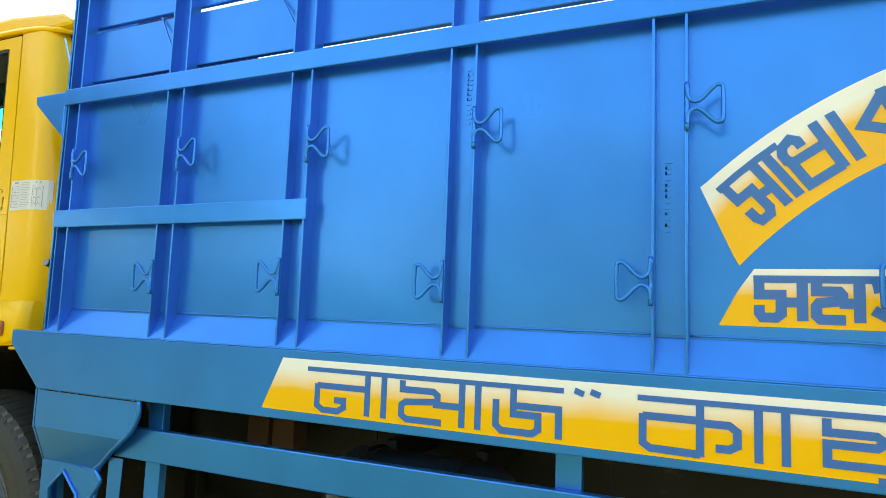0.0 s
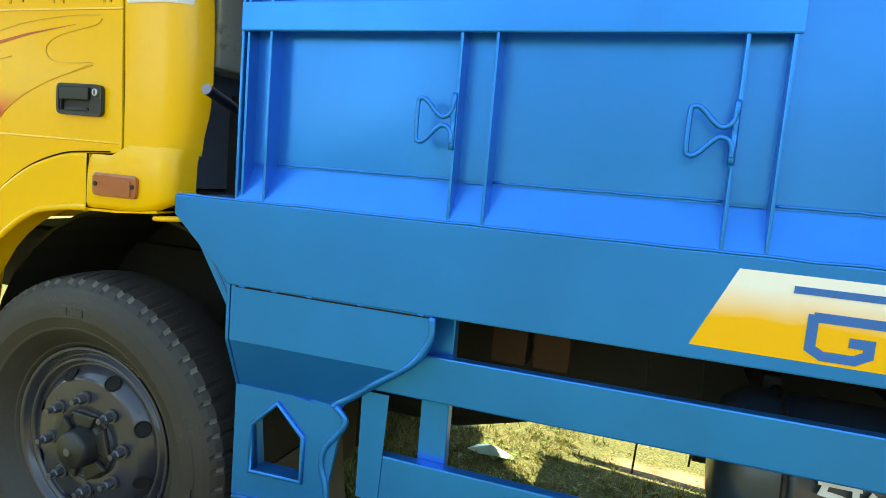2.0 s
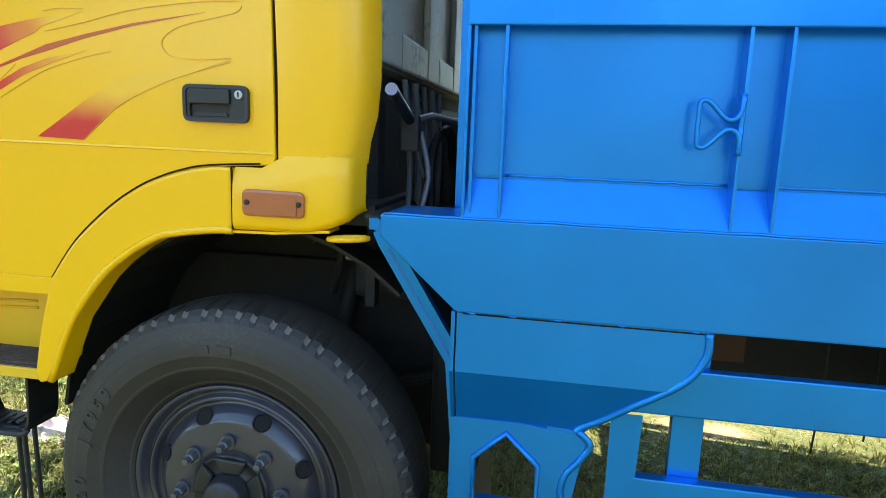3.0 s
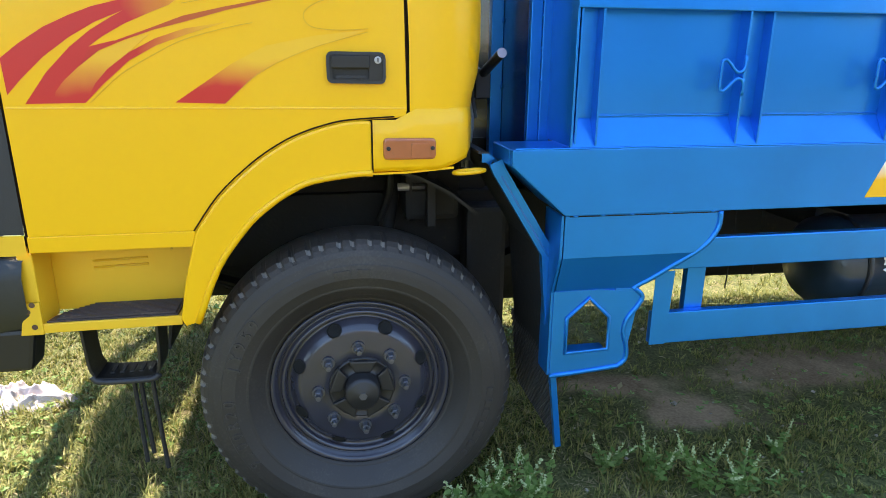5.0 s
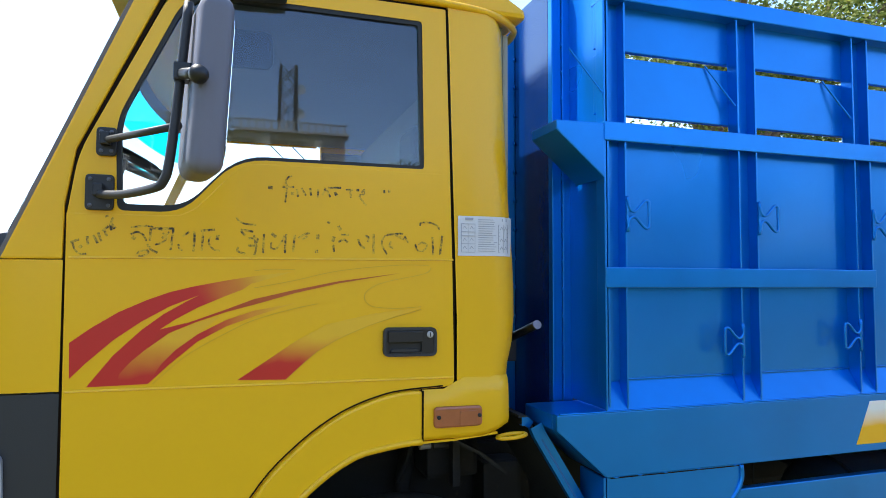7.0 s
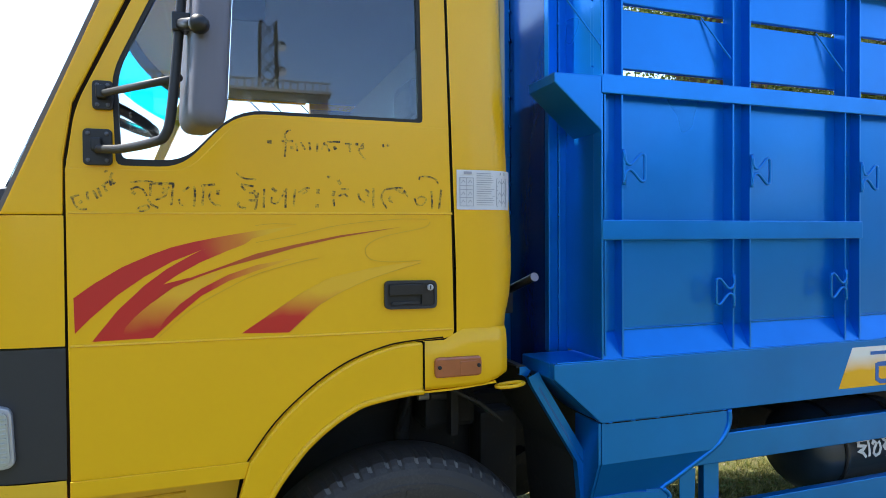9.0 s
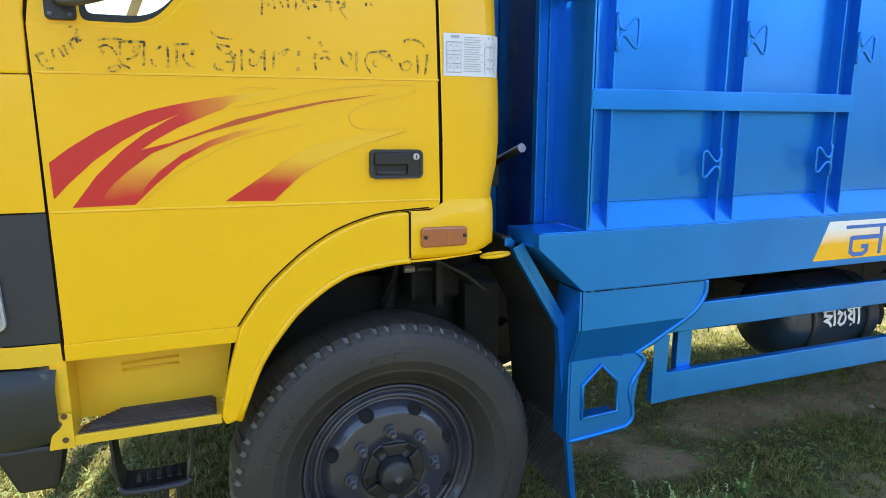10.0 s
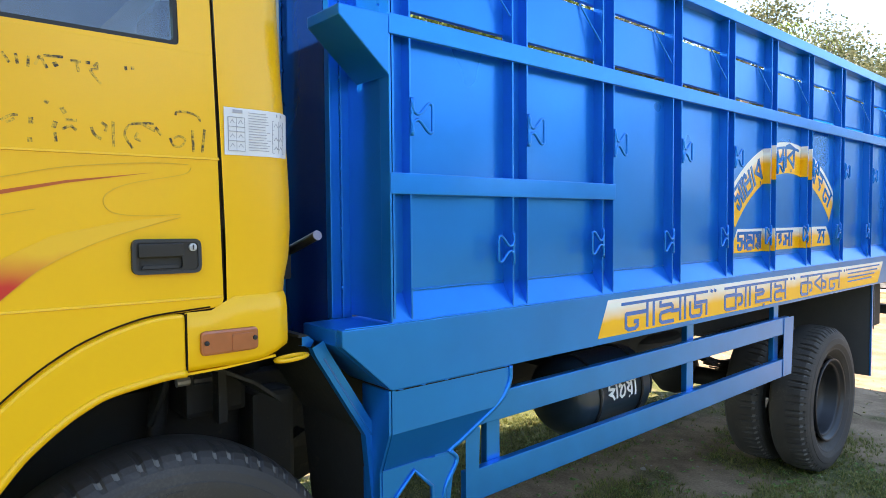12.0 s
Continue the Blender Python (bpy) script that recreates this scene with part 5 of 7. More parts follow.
    part("arm", tube(curve_through([(-1.398, 0.085, 1.885), (-1.33, -0.03, 1.872), (-1.245, -0.17, 1.872), (-1.222, -0.195, 1.885), (-1.210, -0.2, 1.93), (-1.196, -0.2, 2.07), (-1.178, -0.2, 2.285)], 5), 0.0105, 10), CHARCOAL, mirror, smooth=True)
    part("arm", tube([(-1.386, 0.085, 2.022), (-1.193, -0.2, 2.008)], 0.009, 10), CHARCOAL, mirror, smooth=True)
    part("clamp", box(-1.206, -1.168, -0.218, -0.182, 2.105, 2.145, 0.004), BLACK, mirror)
    part("ball_joint", turned([(0.0, -0.021), (0.016, -0.016), (0.021, 0.0), (0.016, 0.016), (0.0, 0.021)], (-1.150, -0.287, 2.100), 16), BLACK, mirror, smooth=True)
    part("joint_stem", tube([(-1.186, -0.215, 2.118), (-1.152, -0.285, 2.102)], 0.013, 10), BLACK, mirror, smooth=True)
    bm = box(-0.042, 0.042, -0.085, 0.085, -0.198, 0.198)
    bevelled(bm, 0.036, 5)
    for v in bm.verts:
        if v.co.x < 0:
            v.co.x *= 1.0 - 0.30 * (v.co.z / 0.198) ** 2
    at_mirror = pose(-1.144, -0.185, 2.094, 0, 3, 13)
    bmesh.ops.transform(bm, matrix=at_mirror, verts=bm.verts[:])
    part("mirror_shell", bm, SHELL, mirror, smooth=True)
    bm = slab(rounded([(-0.062, -0.16), (0.062, -0.16), (0.062, 0.16), (-0.062, 0.16)], 0.03), 0.0425, 0.0445, 0.0006, axis="x")
    bmesh.ops.transform(bm, matrix=at_mirror, verts=bm.verts[:])
    part("mirror_glass", bm, MIRROR, mirror)
    # wipers folded at the foot of the screen
    part("wiper", tube([(-1.70, 0.40, 1.74), (-1.645, 0.44, 1.84), (-1.605, 0.52, 1.90)], 0.006, 6), BLACK, truck)
    part("wiper", tube([(-1.665, 0.36, 1.80), (-1.62, 0.40, 1.88)], 0.005, 6), BLACK, truck)
    # inside: steering wheel, seats, far window strip
    ring = []
    turn = pose(-1.44, 0.62, 2.075, 0, 24, 0)
    for i in range(28):
        a = math.tau * i / 28
        ring.append(turn @ Vector((0.14 * math.cos(a), 0.19 * math.sin(a), 0)))
    wheel = part("steering_wheel", tube(ring, 0.016, 8, closed=True), BLACK, truck, "black steering wheel", smooth=True)
    part("steering_column", tube([(-1.44, 0.62, 2.075), (-1.53, 0.62, 1.75)], 0.03, 10), BLACK, wheel, smooth=True)
    for y0, y1 in ((0.38, 0.86), (1.25, 1.95)):
        seat = part("seat", box(-0.85, -0.36, y0, y1, 1.28, 1.62, 0.05), SEAT, truck, "dark cab seat")
        part("seat_back", box(-0.48, -0.34, y0, y1, 1.60, 2.10, 0.05), SEAT, seat)
    inner = part("interior_mirror", slab(rounded([(-1.205, 2.352), (-0.962, 2.358), (-0.965, 2.483), (-1.205, 2.48)], 0.03), 0.44, 0.46, 0.006), BLACK, truck, "dark rounded mirror hanging inside the cab")
    part("mirror_stem", tube([(-1.10, 0.45, 2.47), (-1.12, 0.47, 2.492)], 0.008, 8), BLACK, inner)
    part("headrest", box(-0.47, -0.38, 0.50, 0.74, 2.10, 2.24, 0.035), SEAT, truck)


TREAD = material("worn_brown_tread", (0.05, 0.034, 0.03), 0.6, vary=0.4, scale=12, fine=90, bump=0.1, dirt=(0.14, 0.10, 0.08), dirt_at=0.58)
SHELL = material("grey_mirror_shell", (0.135, 0.13, 0.16), 0.5, vary=0.1, fine=300, bump=0.06)
SEAT = material("dark_seat_cloth", (0.03, 0.032, 0.035), 0.85, vary=0.2, fine=200, bump=0.2)
MIRROR = material("mirror_glass", (0.9, 0.9, 0.9), 0.02, metal=1.0, vary=0.0)
build_cab_fittings()


# ---- running gear and underside ----
FLAP = material("chequered_rubber_flap", (0.055, 0.053, 0.05), 0.6, vary=0.2, fine=60, bump=0.2)


def build_underside():
    line = [(-0.235, 1.26), (-0.205, 1.256), (-0.178, 1.205), (-0.016, 0.945), (0.022, 0.56)]
    guard = part("mudguard", sheet(line, 0.118, 0.50, -0.008), DARK, truck, "black mudguard with a blue edge bar")
    strip = bmesh.new()
    stroke([(-0.190, 1.232)] + line[2:], 0.040, 0.092, 0.117, strip)
    stroke([(0.0215, 0.565), (0.06, 0.248)], 0.020, 0.096, 0.116, strip)
    stroke([(-0.226, 1.240), (-0.210, 1.240), (-0.194, 1.228)], 0.026, 0.118, 0.14, strip)
    part("edge_bar", bevelled(strip, 0.003), BLUE_EDGE, guard)
    bm = bmesh.new()
    stroke([(-0.172, 1.19), (-0.014, 0.935)], 0.005, 0.0908, 0.0918, bm)
    part("edge_groove", bm, LETTER, guard)
    part("rubber_flap", slab([(0.018, 0.58), (0.026, 0.58), (0.063, 0.26), (0.055, 0.26)], 0.12, 0.55), FLAP, guard, "chequered black rubber mud flap")
    # raised studs on the flap
    studs = bmesh.new()
    for r in range(26):
        for c in range(20):
            z = 0.575 - 0.012 * r
            x = 0.016 + (0.575 - z) * 0.1156
            y = 0.135 + 0.021 * c + (0.0105 if r % 2 else 0)
            box(x - 0.004, x + 0.001, y - 0.005, y + 0.005, z - 0.004, z + 0.003, 0, studs)
    tagged(part("flap_stud", studs, FLAP, guard), kind="stuff")
    # inner wheel house
    arc = [(-0.60 + 0.60 * math.cos(a), 0.55 + 0.64 * math.sin(a)) for a in [math.radians(48 + 10.5 * i) for i in range(13)]]
    part("wheel_house", sheet(arc, 0.30, 0.78, -0.01), DARK, truck, "black inner wheel house")
    part("wheel_house_wall", slab([(-1.30, 0.62), (-0.05, 0.62), (-0.05, 1.22), (-1.30, 1.22)], 0.78, 0.80), DARK, truck)
    for y in (0.74, FAR_Y - 0.82):
        part("chassis_rail", box(-1.75, 5.75, y, y + 0.08, 0.75, 1.02, 0.006), DARK, truck, "long black chassis rail")
    for x in (-1.5, 0.25, 1.9, 2.9, 4.7, 5.6):
        part("cross_member", box(x, x + 0.10, 0.82, FAR_Y - 0.82, 0.84, 0.98, 0.006), DARK, truck)
    part("engine_block", box(-1.35, 0.25, 0.90, 1.42, 0.60, 1.20, 0.04), DARK, truck, "grimy dark engine and gearbox")
    part("front_axle", box(-0.66, -0.54, 0.36, FAR_Y - 0.36, 0.42, 0.54, 0.02), DARK, truck)
    part("rear_axle", tube([(3.76, 0.4, 0.325), (3.76, FAR_Y - 0.4, 0.325)], 0.07, 14), DARK, truck, smooth=True)
    part("differential", turned([(0.0, -0.20), (0.12, -0.16), (0.20, -0.05), (0.20, 0.05), (0.12, 0.16), (0.0, 0.20)], (3.72, FAR_Y / 2, 0.36), 20), DARK, truck, smooth=True)
    part("propeller_shaft", tube([(0.25, FAR_Y / 2, 0.78), (3.5, FAR_Y / 2, 0.45)], 0.045, 12), DARK, truck, smooth=True)
    for x0, x1, z, sag in ((-1.25, 0.08, 0.78, 0.16), (3.0, 4.5, 0.70, 0.20)):
        for y in (0.66, FAR_Y - 0.74):
            spring = new("leaf_spring")
            spring.parent = truck
            for k in range(6):
                cut = 0.09 * k
                pts = [(x0 + cut + (x1 - x0 - 2 * cut) * i / 10, z - sag * (1 - (2 * ((x0 + cut + (x1 - x0 - 2 * cut) * i / 10) - x0) / (x1 - x0) - 1) ** 2) - 0.014 * k) for i in range(11)]
                part("leaf", sheet(pts, y, y + 0.07, 0.011), DARK, spring)
    # shock absorber and pipes seen over the tyre
    part("shock_absorber", tube([(-0.50, 0.66, 0.62), (-0.42, 0.68, 1.15)], 0.03, 12), DARK, truck, smooth=True)
    part("steering_box", box(-0.40, -0.20, 0.55, 0.73, 0.95, 1.16, 0.02), DARK, truck)
    part("brake_pipe", tube(curve_through([(-0.55, 0.60, 1.10), (-0.45, 0.58, 1.14), (-0.33, 0.57, 1.08), (-0.30, 0.60, 0.95)], 5), 0.007, 6), DARK, truck)
    part("pipe_union", tube([(-0.425, 0.56, 1.075), (-0.385, 0.56, 1.075)], 0.015, 10), STEEL, truck)
    part("pipe_union", tube([(-0.375, 0.56, 1.075), (-0.305, 0.56, 1.073)], 0.019, 10), NUT, truck)
    for x, r in ((-0.47, 0.012), (-0.36, 0.018)):
        part("hose", tube(curve_through([(x, 0.60, 1.2), (x + 0.02, 0.58, 1.08), (x - 0.02, 0.62, 0.94)], 5), r, 8), RUBBER, truck)
    part("inner_strut", box(-0.335, -0.305, 0.45, 0.50, 0.95, 1.25, 0.004), DARK, truck)
    part("spring_hanger", box(-0.16, 0.0, 0.60, 0.73, 0.38, 0.98, 0.02), DARK, truck)
    part("rear_hanger_plate", box(-0.30, -0.05, 0.84, 0.9, 0.35, 0.9, 0.01), DARK, truck)
    # things standing in the gap behind the cab
    part("gap_pipe", tube([(-0.18, 0.9, 1.0), (-0.18, 0.9, 1.5)], 0.04, 14), DARK, truck, smooth=True)
    for i in range(5):
        part("gap_pipe", tube(curve_through([(-0.21 + 0.012 * (i % 2), 0.40 + 0.11 * i, 1.15), (-0.205, 0.42 + 0.11 * i, 1.35), (-0.215, 0.38 + 0.12 * i, 1.58)], 5), 0.008 + 0.003 * (i % 2), 8), PIPE, truck)
    part("gap_box", box(-0.19, -0.11, 1.2, 1.45, 1.30, 1.55, 0.01), DARK, truck)
    part("gap_hose", tube(curve_through([(-0.17, 0.55, 1.20), (-0.18, 0.6, 1.40), (-0.16, 0.75, 1.46), (-0.16, 0.85, 1.35)], 5), 0.014, 8), RUBBER, truck)
    part("gap_hose", tube(curve_through([(-0.2, 0.45, 1.18), (-0.17, 0.5, 1.32), (-0.2, 0.52, 1.45)], 5), 0.008, 8), STEEL, truck)
    # timber bearers under the floor
    for y in (0.62, FAR_Y - 0.70):
        part("timber_bearer", box(0.1, 5.7, y, y + 0.10, 1.02, 1.20, 0.008), RUST, truck, "old brown timber bearer")
    for x in (0.50, 0.62):
        part("timber_block", box(x, x + 0.10, 0.52, 0.61, 0.86, 1.02, 0.006), RUST, truck)
    for x in (0.15, 0.95, 1.75, 2.55, 3.2, 4.4, 5.2):
        part("cross_bearer", box(x, x + 0.08, 0.06, FAR_Y - 0.06, 1.11, 1.20, 0.006), DARK, truck)
    part("battery_crate", box(0.30, 0.95, 1.50, 1.95, 0.62, 1.0, 0.02), RUST, truck)
    bell = turned([(0.0, -0.35), (0.24, -0.34), (0.29, -0.25), (0.29, 0.25), (0.24, 0.45), (0.20, 0.60), (0.12, 0.655), (0.0, 0.66)], (0, 0, 0), 32)
    bmesh.ops.transform(bell, matrix=Matrix.Translation((0.0, 1.2, 0.68)) @ Matrix.Rotation(radians(-90), 4, "Z"), verts=bell.verts[:])
    part("gearbox", bell, DARK, truck, "grimy dark gearbox housing", smooth=True)
    part("exhaust_silencer", tube([(1.1, 1.06, 0.66), (2.15, 1.06, 0.64)], 0.17, 18), DARK, truck, "dark exhaust silencer", smooth=True)
    part("exhaust_pipe", tube([(2.15, 1.06, 0.64), (3.2, 1.0, 0.62)], 0.045, 10), DARK, truck, smooth=True)
    spare = build_wheel((0, 0, 0))
    spare.matrix_world = pose(2.72, 1.15, 0.60, 90, 0, 0)
    part("spare_reservoir", tube([(0.75, 1.45, 0.80), (1.35, 1.45, 0.80)], 0.13, 18), RUST, truck, smooth=True)
    # Two made-up dark blocks that stop sunlight coming in under the far side.
    part("far_shade_box", box(1.80, 3.25, 1.62, 2.02, 0.56, 1.04, 0.03), DARK, truck, "dark box added under the far side to block light")
    part("far_shade_block", box(0.6, 1.7, 1.68, 2.18, 0.58, 1.02, 0.06), DARK, truck, "dark block added under the far side to shade the ground")
    for z0, z1 in ((0.884, 0.985), (0.63, 0.738)):
        part("far_guard_bar", box(0.34, 3.0, FAR_Y - 0.08, FAR_Y - 0.05, z0, z1), BLUE_EDGE, truck)
    # air tank with brushed letters
    tx0, tx1, ty, tz, tr = 1.075, 1.655, 0.305, 0.795, 0.17
    prof = [(0.0, tx0), (0.08, tx0 + 0.004), (0.14, tx0 + 0.02), (tr, tx0 + 0.06), (tr, tx0 + 0.14), (tr + 0.003, tx0 + 0.142), (tr + 0.003, tx0 + 0.148), (tr, tx0 + 0.15), (tr, tx1 - 0.06), (0.14, tx1 - 0.02), (0.08, tx1 - 0.004), (0.0, tx1)]
    bm = turned(prof, (0, 0, 0), 40)
    bmesh.ops.transform(bm, matrix=Matrix.Translation((0, ty, tz)) @ Matrix.Rotation(radians(-90), 4, "Z"), verts=bm.verts[:])
    tank = part("air_tank", bm, TANK, truck, "dark round air tank with white lettering", smooth=True)
    for x in (1.20, 1.52):
        band = [(x, ty + (tr + 0.006) * math.cos(a), tz + (tr + 0.006) * math.sin(a)) for a in [math.tau * i / 32 for i in range(32)]]
        part("tank_strap", tube(band, 0.006, 6, closed=True), DARK, tank)
        part("tank_bracket", box(x - 0.02, x + 0.02, ty + 0.1, 0.75, tz + 0.10, tz + 0.18, 0.004), DARK, tank)
    letters = bmesh.new()
    x0, z0, h = 1.258, 0.776, 0.074
    glyphs = (
        [(0.0, 1.0), (0.50, 1.0)], [(0.10, 1.0), (0.05, 0.74), (0.30, 0.68), (0.20, 0.52), (0.05, 0.44), (0.20, 0.34), (0.32, 0.08)], [(0.43, 1.0), (0.43, 0.10)],
        [(0.56, 0.70), (0.62, 0.88), (0.72, 0.74), (0.62, 0.50), (0.58, 0.26), (0.68, 0.10), (0.80, 0.20), (0.86, 0.50), (0.82, 0.84)],
        [(0.94, 1.0), (1.50, 1.0)], [(0.97, 0.92), (1.12, 0.74), (0.98, 0.54), (1.02, 0.40), (1.20, 0.26)], [(1.20, 1.0), (1.20, 0.08)], [(1.06, 0.06), (1.10, 0.0)], [(1.40, 1.0), (1.40, 0.0)],
    )
    for g in glyphs:
        fine = []
        for (a, b), (c, d) in zip(g, g[1:]):
            fine += [(a + (c - a) * q / 5, b + (d - b) * q / 5) for q in range(5)]
        stroke([(x0 + a * 0.148, z0 + b * h) for a, b in fine + [g[-1]]], 0.0115, 0, 0.0, letters)
    for v in letters.verts:
        v.co.y += ty - math.sqrt(tr * tr - (v.co.z - tz) ** 2) - 0.003
    part("brushed_lettering", letters, WHITE, tank, "white Bengali brush lettering", recalc=False)
    part("tank_valve", tube(curve_through([(1.655, 0.26, 0.82), (1.71, 0.24, 0.83), (1.73, 0.22, 0.78), (1.72, 0.22, 0.72)], 5), 0.012, 8), DARK, tank)
    # rear flaps and tail frame
    for y0, y1 in ((0.06, 0.72), (FAR_Y - 0.72, FAR_Y - 0.06)):
        flap = part("rear_mud_flap", box(4.555, 4.565, y0, y1, 0.36, 1.08), FLAP, truck, "black rear mud flap")
        part("flap_edge", box(4.55, 4.57, y0 - 0.012, y0 - 0.001, 0.36, 1.08), BLUE_EDGE, flap)
    # Added dark sheet: keeps the sunlit ground behind from showing under the body.
    part("light_stop_sheet", box(4.57, 4.58, 0.73, FAR_Y - 0.73, 0.48, 1.08), DARK, truck, "dark sheet added behind the rear axle to hide lit ground")
    part("rear_box", box(4.95, 5.18, 0.16, 0.62, 0.68, 1.02, 0.01), DARK, truck)
    tail = new("tail_frame")
    tail.parent = truck
    tail["label"] = "blue trapezoid tail frame with fan bars"
    f = bmesh.new()
    stroke([(5.36, 1.075), (5.66, 0.735), (5.86, 0.745), (5.865, 1.075)], 0.05, 0.055, 0.085, f)
    part("frame", f, BLUE_EDGE, tail)
    for i in range(6):
        a = 5.46 + 0.072 * i
        f = bmesh.new()
        stroke([(5.76, 0.75), (a, 1.075)], 0.010, 0.066, 0.074, f)
        part("fan_bar", f, BLUE_EDGE, tail)
    part("rear_cross_bar", box(5.55, 5.65, 0.09, FAR_Y - 0.09, 0.72, 0.80, 0.006), DARK, truck)

    # loose wires, a chain and weld tacks
    for x, y, z in ((0.92, 0.52, 0.62), (1.06, 0.55, 0.66), (1.90, 0.45, 0.60)):
        part("hanging_wire", tube(curve_through([(x, y, 0.98), (x + 0.006, y, 0.85), (x - 0.004, y, z)], 4), 0.003, 5), RUBBER, truck)
    for i in range(16):
        ring = [(4.60 + (0.006 if i % 2 else 0.009) * math.cos(q), 0.05 + (0.004 if i % 2 else 0.0) * math.cos(q), 1.06 - 0.022 * i + 0.014 * math.sin(q)) for q in [math.tau * k / 10 for k in range(10)]]
        part("chain_link", tube(ring, 0.0028, 5, closed=True), PIPE, truck)
    for x in (0.03, 0.115, 0.205, 0.33, 0.47):
        part("weld_tack", tube([(x - 0.008, 0.003, 1.0835), (x, 0.001, 1.082), (x + 0.009, 0.003, 1.0825)], 0.0026, 6), BLUE, truck, smooth=True)
    part("shield_joint", stroke([(0.012, 1.0805), (0.25, 1.079), (0.492, 1.0785)], 0.003, 0.0033, 0.004), GAP, truck)


build_underside()


# ---- painted lettering on the body ----
GLYPH = {
    "na": [[(0.0, 0.62), (0.85, 0.62)], [(0.0, 0.66), (0.0, 0.14), (0.10, 0.04), (0.36, 0.04), (0.46, 0.14), (0.46, 0.30), (0.30, 0.30)], [(0.85, 1.0), (0.85, 0.0)]],
    "aa": [[(0.5, 1.0), (0.5, 0.0)]],
    "ma": [[(0.05, 0.92), (0.05, 0.72), (0.50, 0.72), (0.56, 0.64), (0.56, 0.50), (0.10, 0.44), (0.04, 0.36), (0.04, 0.14), (0.12, 0.05), (0.62, 0.05)], [(0.50, 0.44), (0.90, 0.44)], [(0.90, 1.0), (0.90, 0.0)]],
    "ja": [[(0.04, 0.70), (0.04, 0.16), (0.12, 0.05), (0.58, 0.05), (0.66, 0.14), (0.66, 0.42), (0.30, 0.42), (0.30, 1.0)], [(0.30, 0.60), (0.95, 0.60), (0.95, 0.0)]],
    "ka": [[(0.0, 0.66), (0.62, 0.66)], [(0.0, 0.70), (0.0, 0.14), (0.08, 0.05), (0.62, 0.03)], [(0.62, 1.0), (0.62, 0.0)], [(0.62, 0.62), (0.92, 0.62), (1.0, 0.52), (1.0, 0.26), (0.92, 0.18), (0.78, 0.18)]],
    "ya": [[(0.05, 0.92), (0.05, 0.68), (0.40, 0.68), (0.46, 0.58), (0.40, 0.48), (0.05, 0.48), (0.05, 0.14), (0.85, 0.14)], [(0.85, 1.0), (0.85, 0.0)], [(0.40, -0.08), (0.50, -0.08)]],
    "ru": [[(0.0, 0.55), (0.60, 0.90)], [(0.0, 0.55), (0.60, 0.10)], [(0.60, 1.0), (0.60, 0.0)], [(0.62, 0.62), (0.95, 0.50), (0.95, 0.20), (0.70, 0.20)]],
    "sa": [[(0.06, 1.0), (0.06, 0.62), (0.48, 0.62), (0.48, 0.16), (0.38, 0.06), (0.12, 0.06), (0.06, 0.16), (0.06, 0.36)], [(0.48, 0.44), (0.88, 0.44)], [(0.88, 1.0), (0.88, 0.0)]],
    "gra": [[(0.06, 0.80), (0.46, 0.86), (0.46, 0.10), (0.06, 0.30)], [(0.46, 0.50), (0.86, 0.50)], [(0.86, 1.0), (0.86, 0.0)]],
    "ba": [[(0.85, 0.92), (0.05, 0.48), (0.85, 0.08)], [(0.85, 1.0), (0.85, 0.0)]],
    "ng": [[(0.15, 0.85), (0.5, 0.85), (0.5, 0.62), (0.15, 0.62), (0.15, 0.85)], [(0.15, 0.2), (0.65, 0.5)]],
    "la": [[(0.02, 0.70), (0.30, 0.70), (0.30, 0.18), (0.02, 0.18), (0.02, 0.42)], [(0.30, 0.55), (0.85, 0.55)], [(0.85, 1.0), (0.85, 0.0)]],
    "sha": [[(0.05, 0.85), (0.40, 0.85), (0.22, 0.45), (0.05, 0.15), (0.45, 0.15)], [(0.55, 0.60), (0.85, 0.60)], [(0.85, 1.0), (0.85, 0.0)]],
    "dha": [[(0.42, 0.72), (0.42, 0.86), (0.32, 0.96), (0.10, 0.90), (0.02, 0.78), (0.02, 0.64), (0.12, 0.56), (0.85, 0.56)], [(0.06, 0.56), (0.06, 0.06), (0.85, 0.06)], [(0.85, 1.0), (0.85, 0.0)]],
    "ra": [[(0.80, 0.92), (0.06, 0.52), (0.80, 0.12)], [(0.80, 1.0), (0.80, 0.0)], [(0.38, -0.10), (0.50, -0.10)]],
    "pa": [[(0.05, 0.92), (0.05, 0.55), (0.40, 0.40), (0.85, 0.75)], [(0.85, 1.0), (0.85, 0.0)]],
    "i": [[(0.1, 1.0), (0.1, 0.0)], [(0.1, 1.0), (0.5, 1.14), (1.0, 1.0)]],
    "ha": [[(0.05, 0.92), (0.60, 0.92), (0.60, 0.62), (0.10, 0.55), (0.55, 0.30), (0.40, 0.0)]],
}


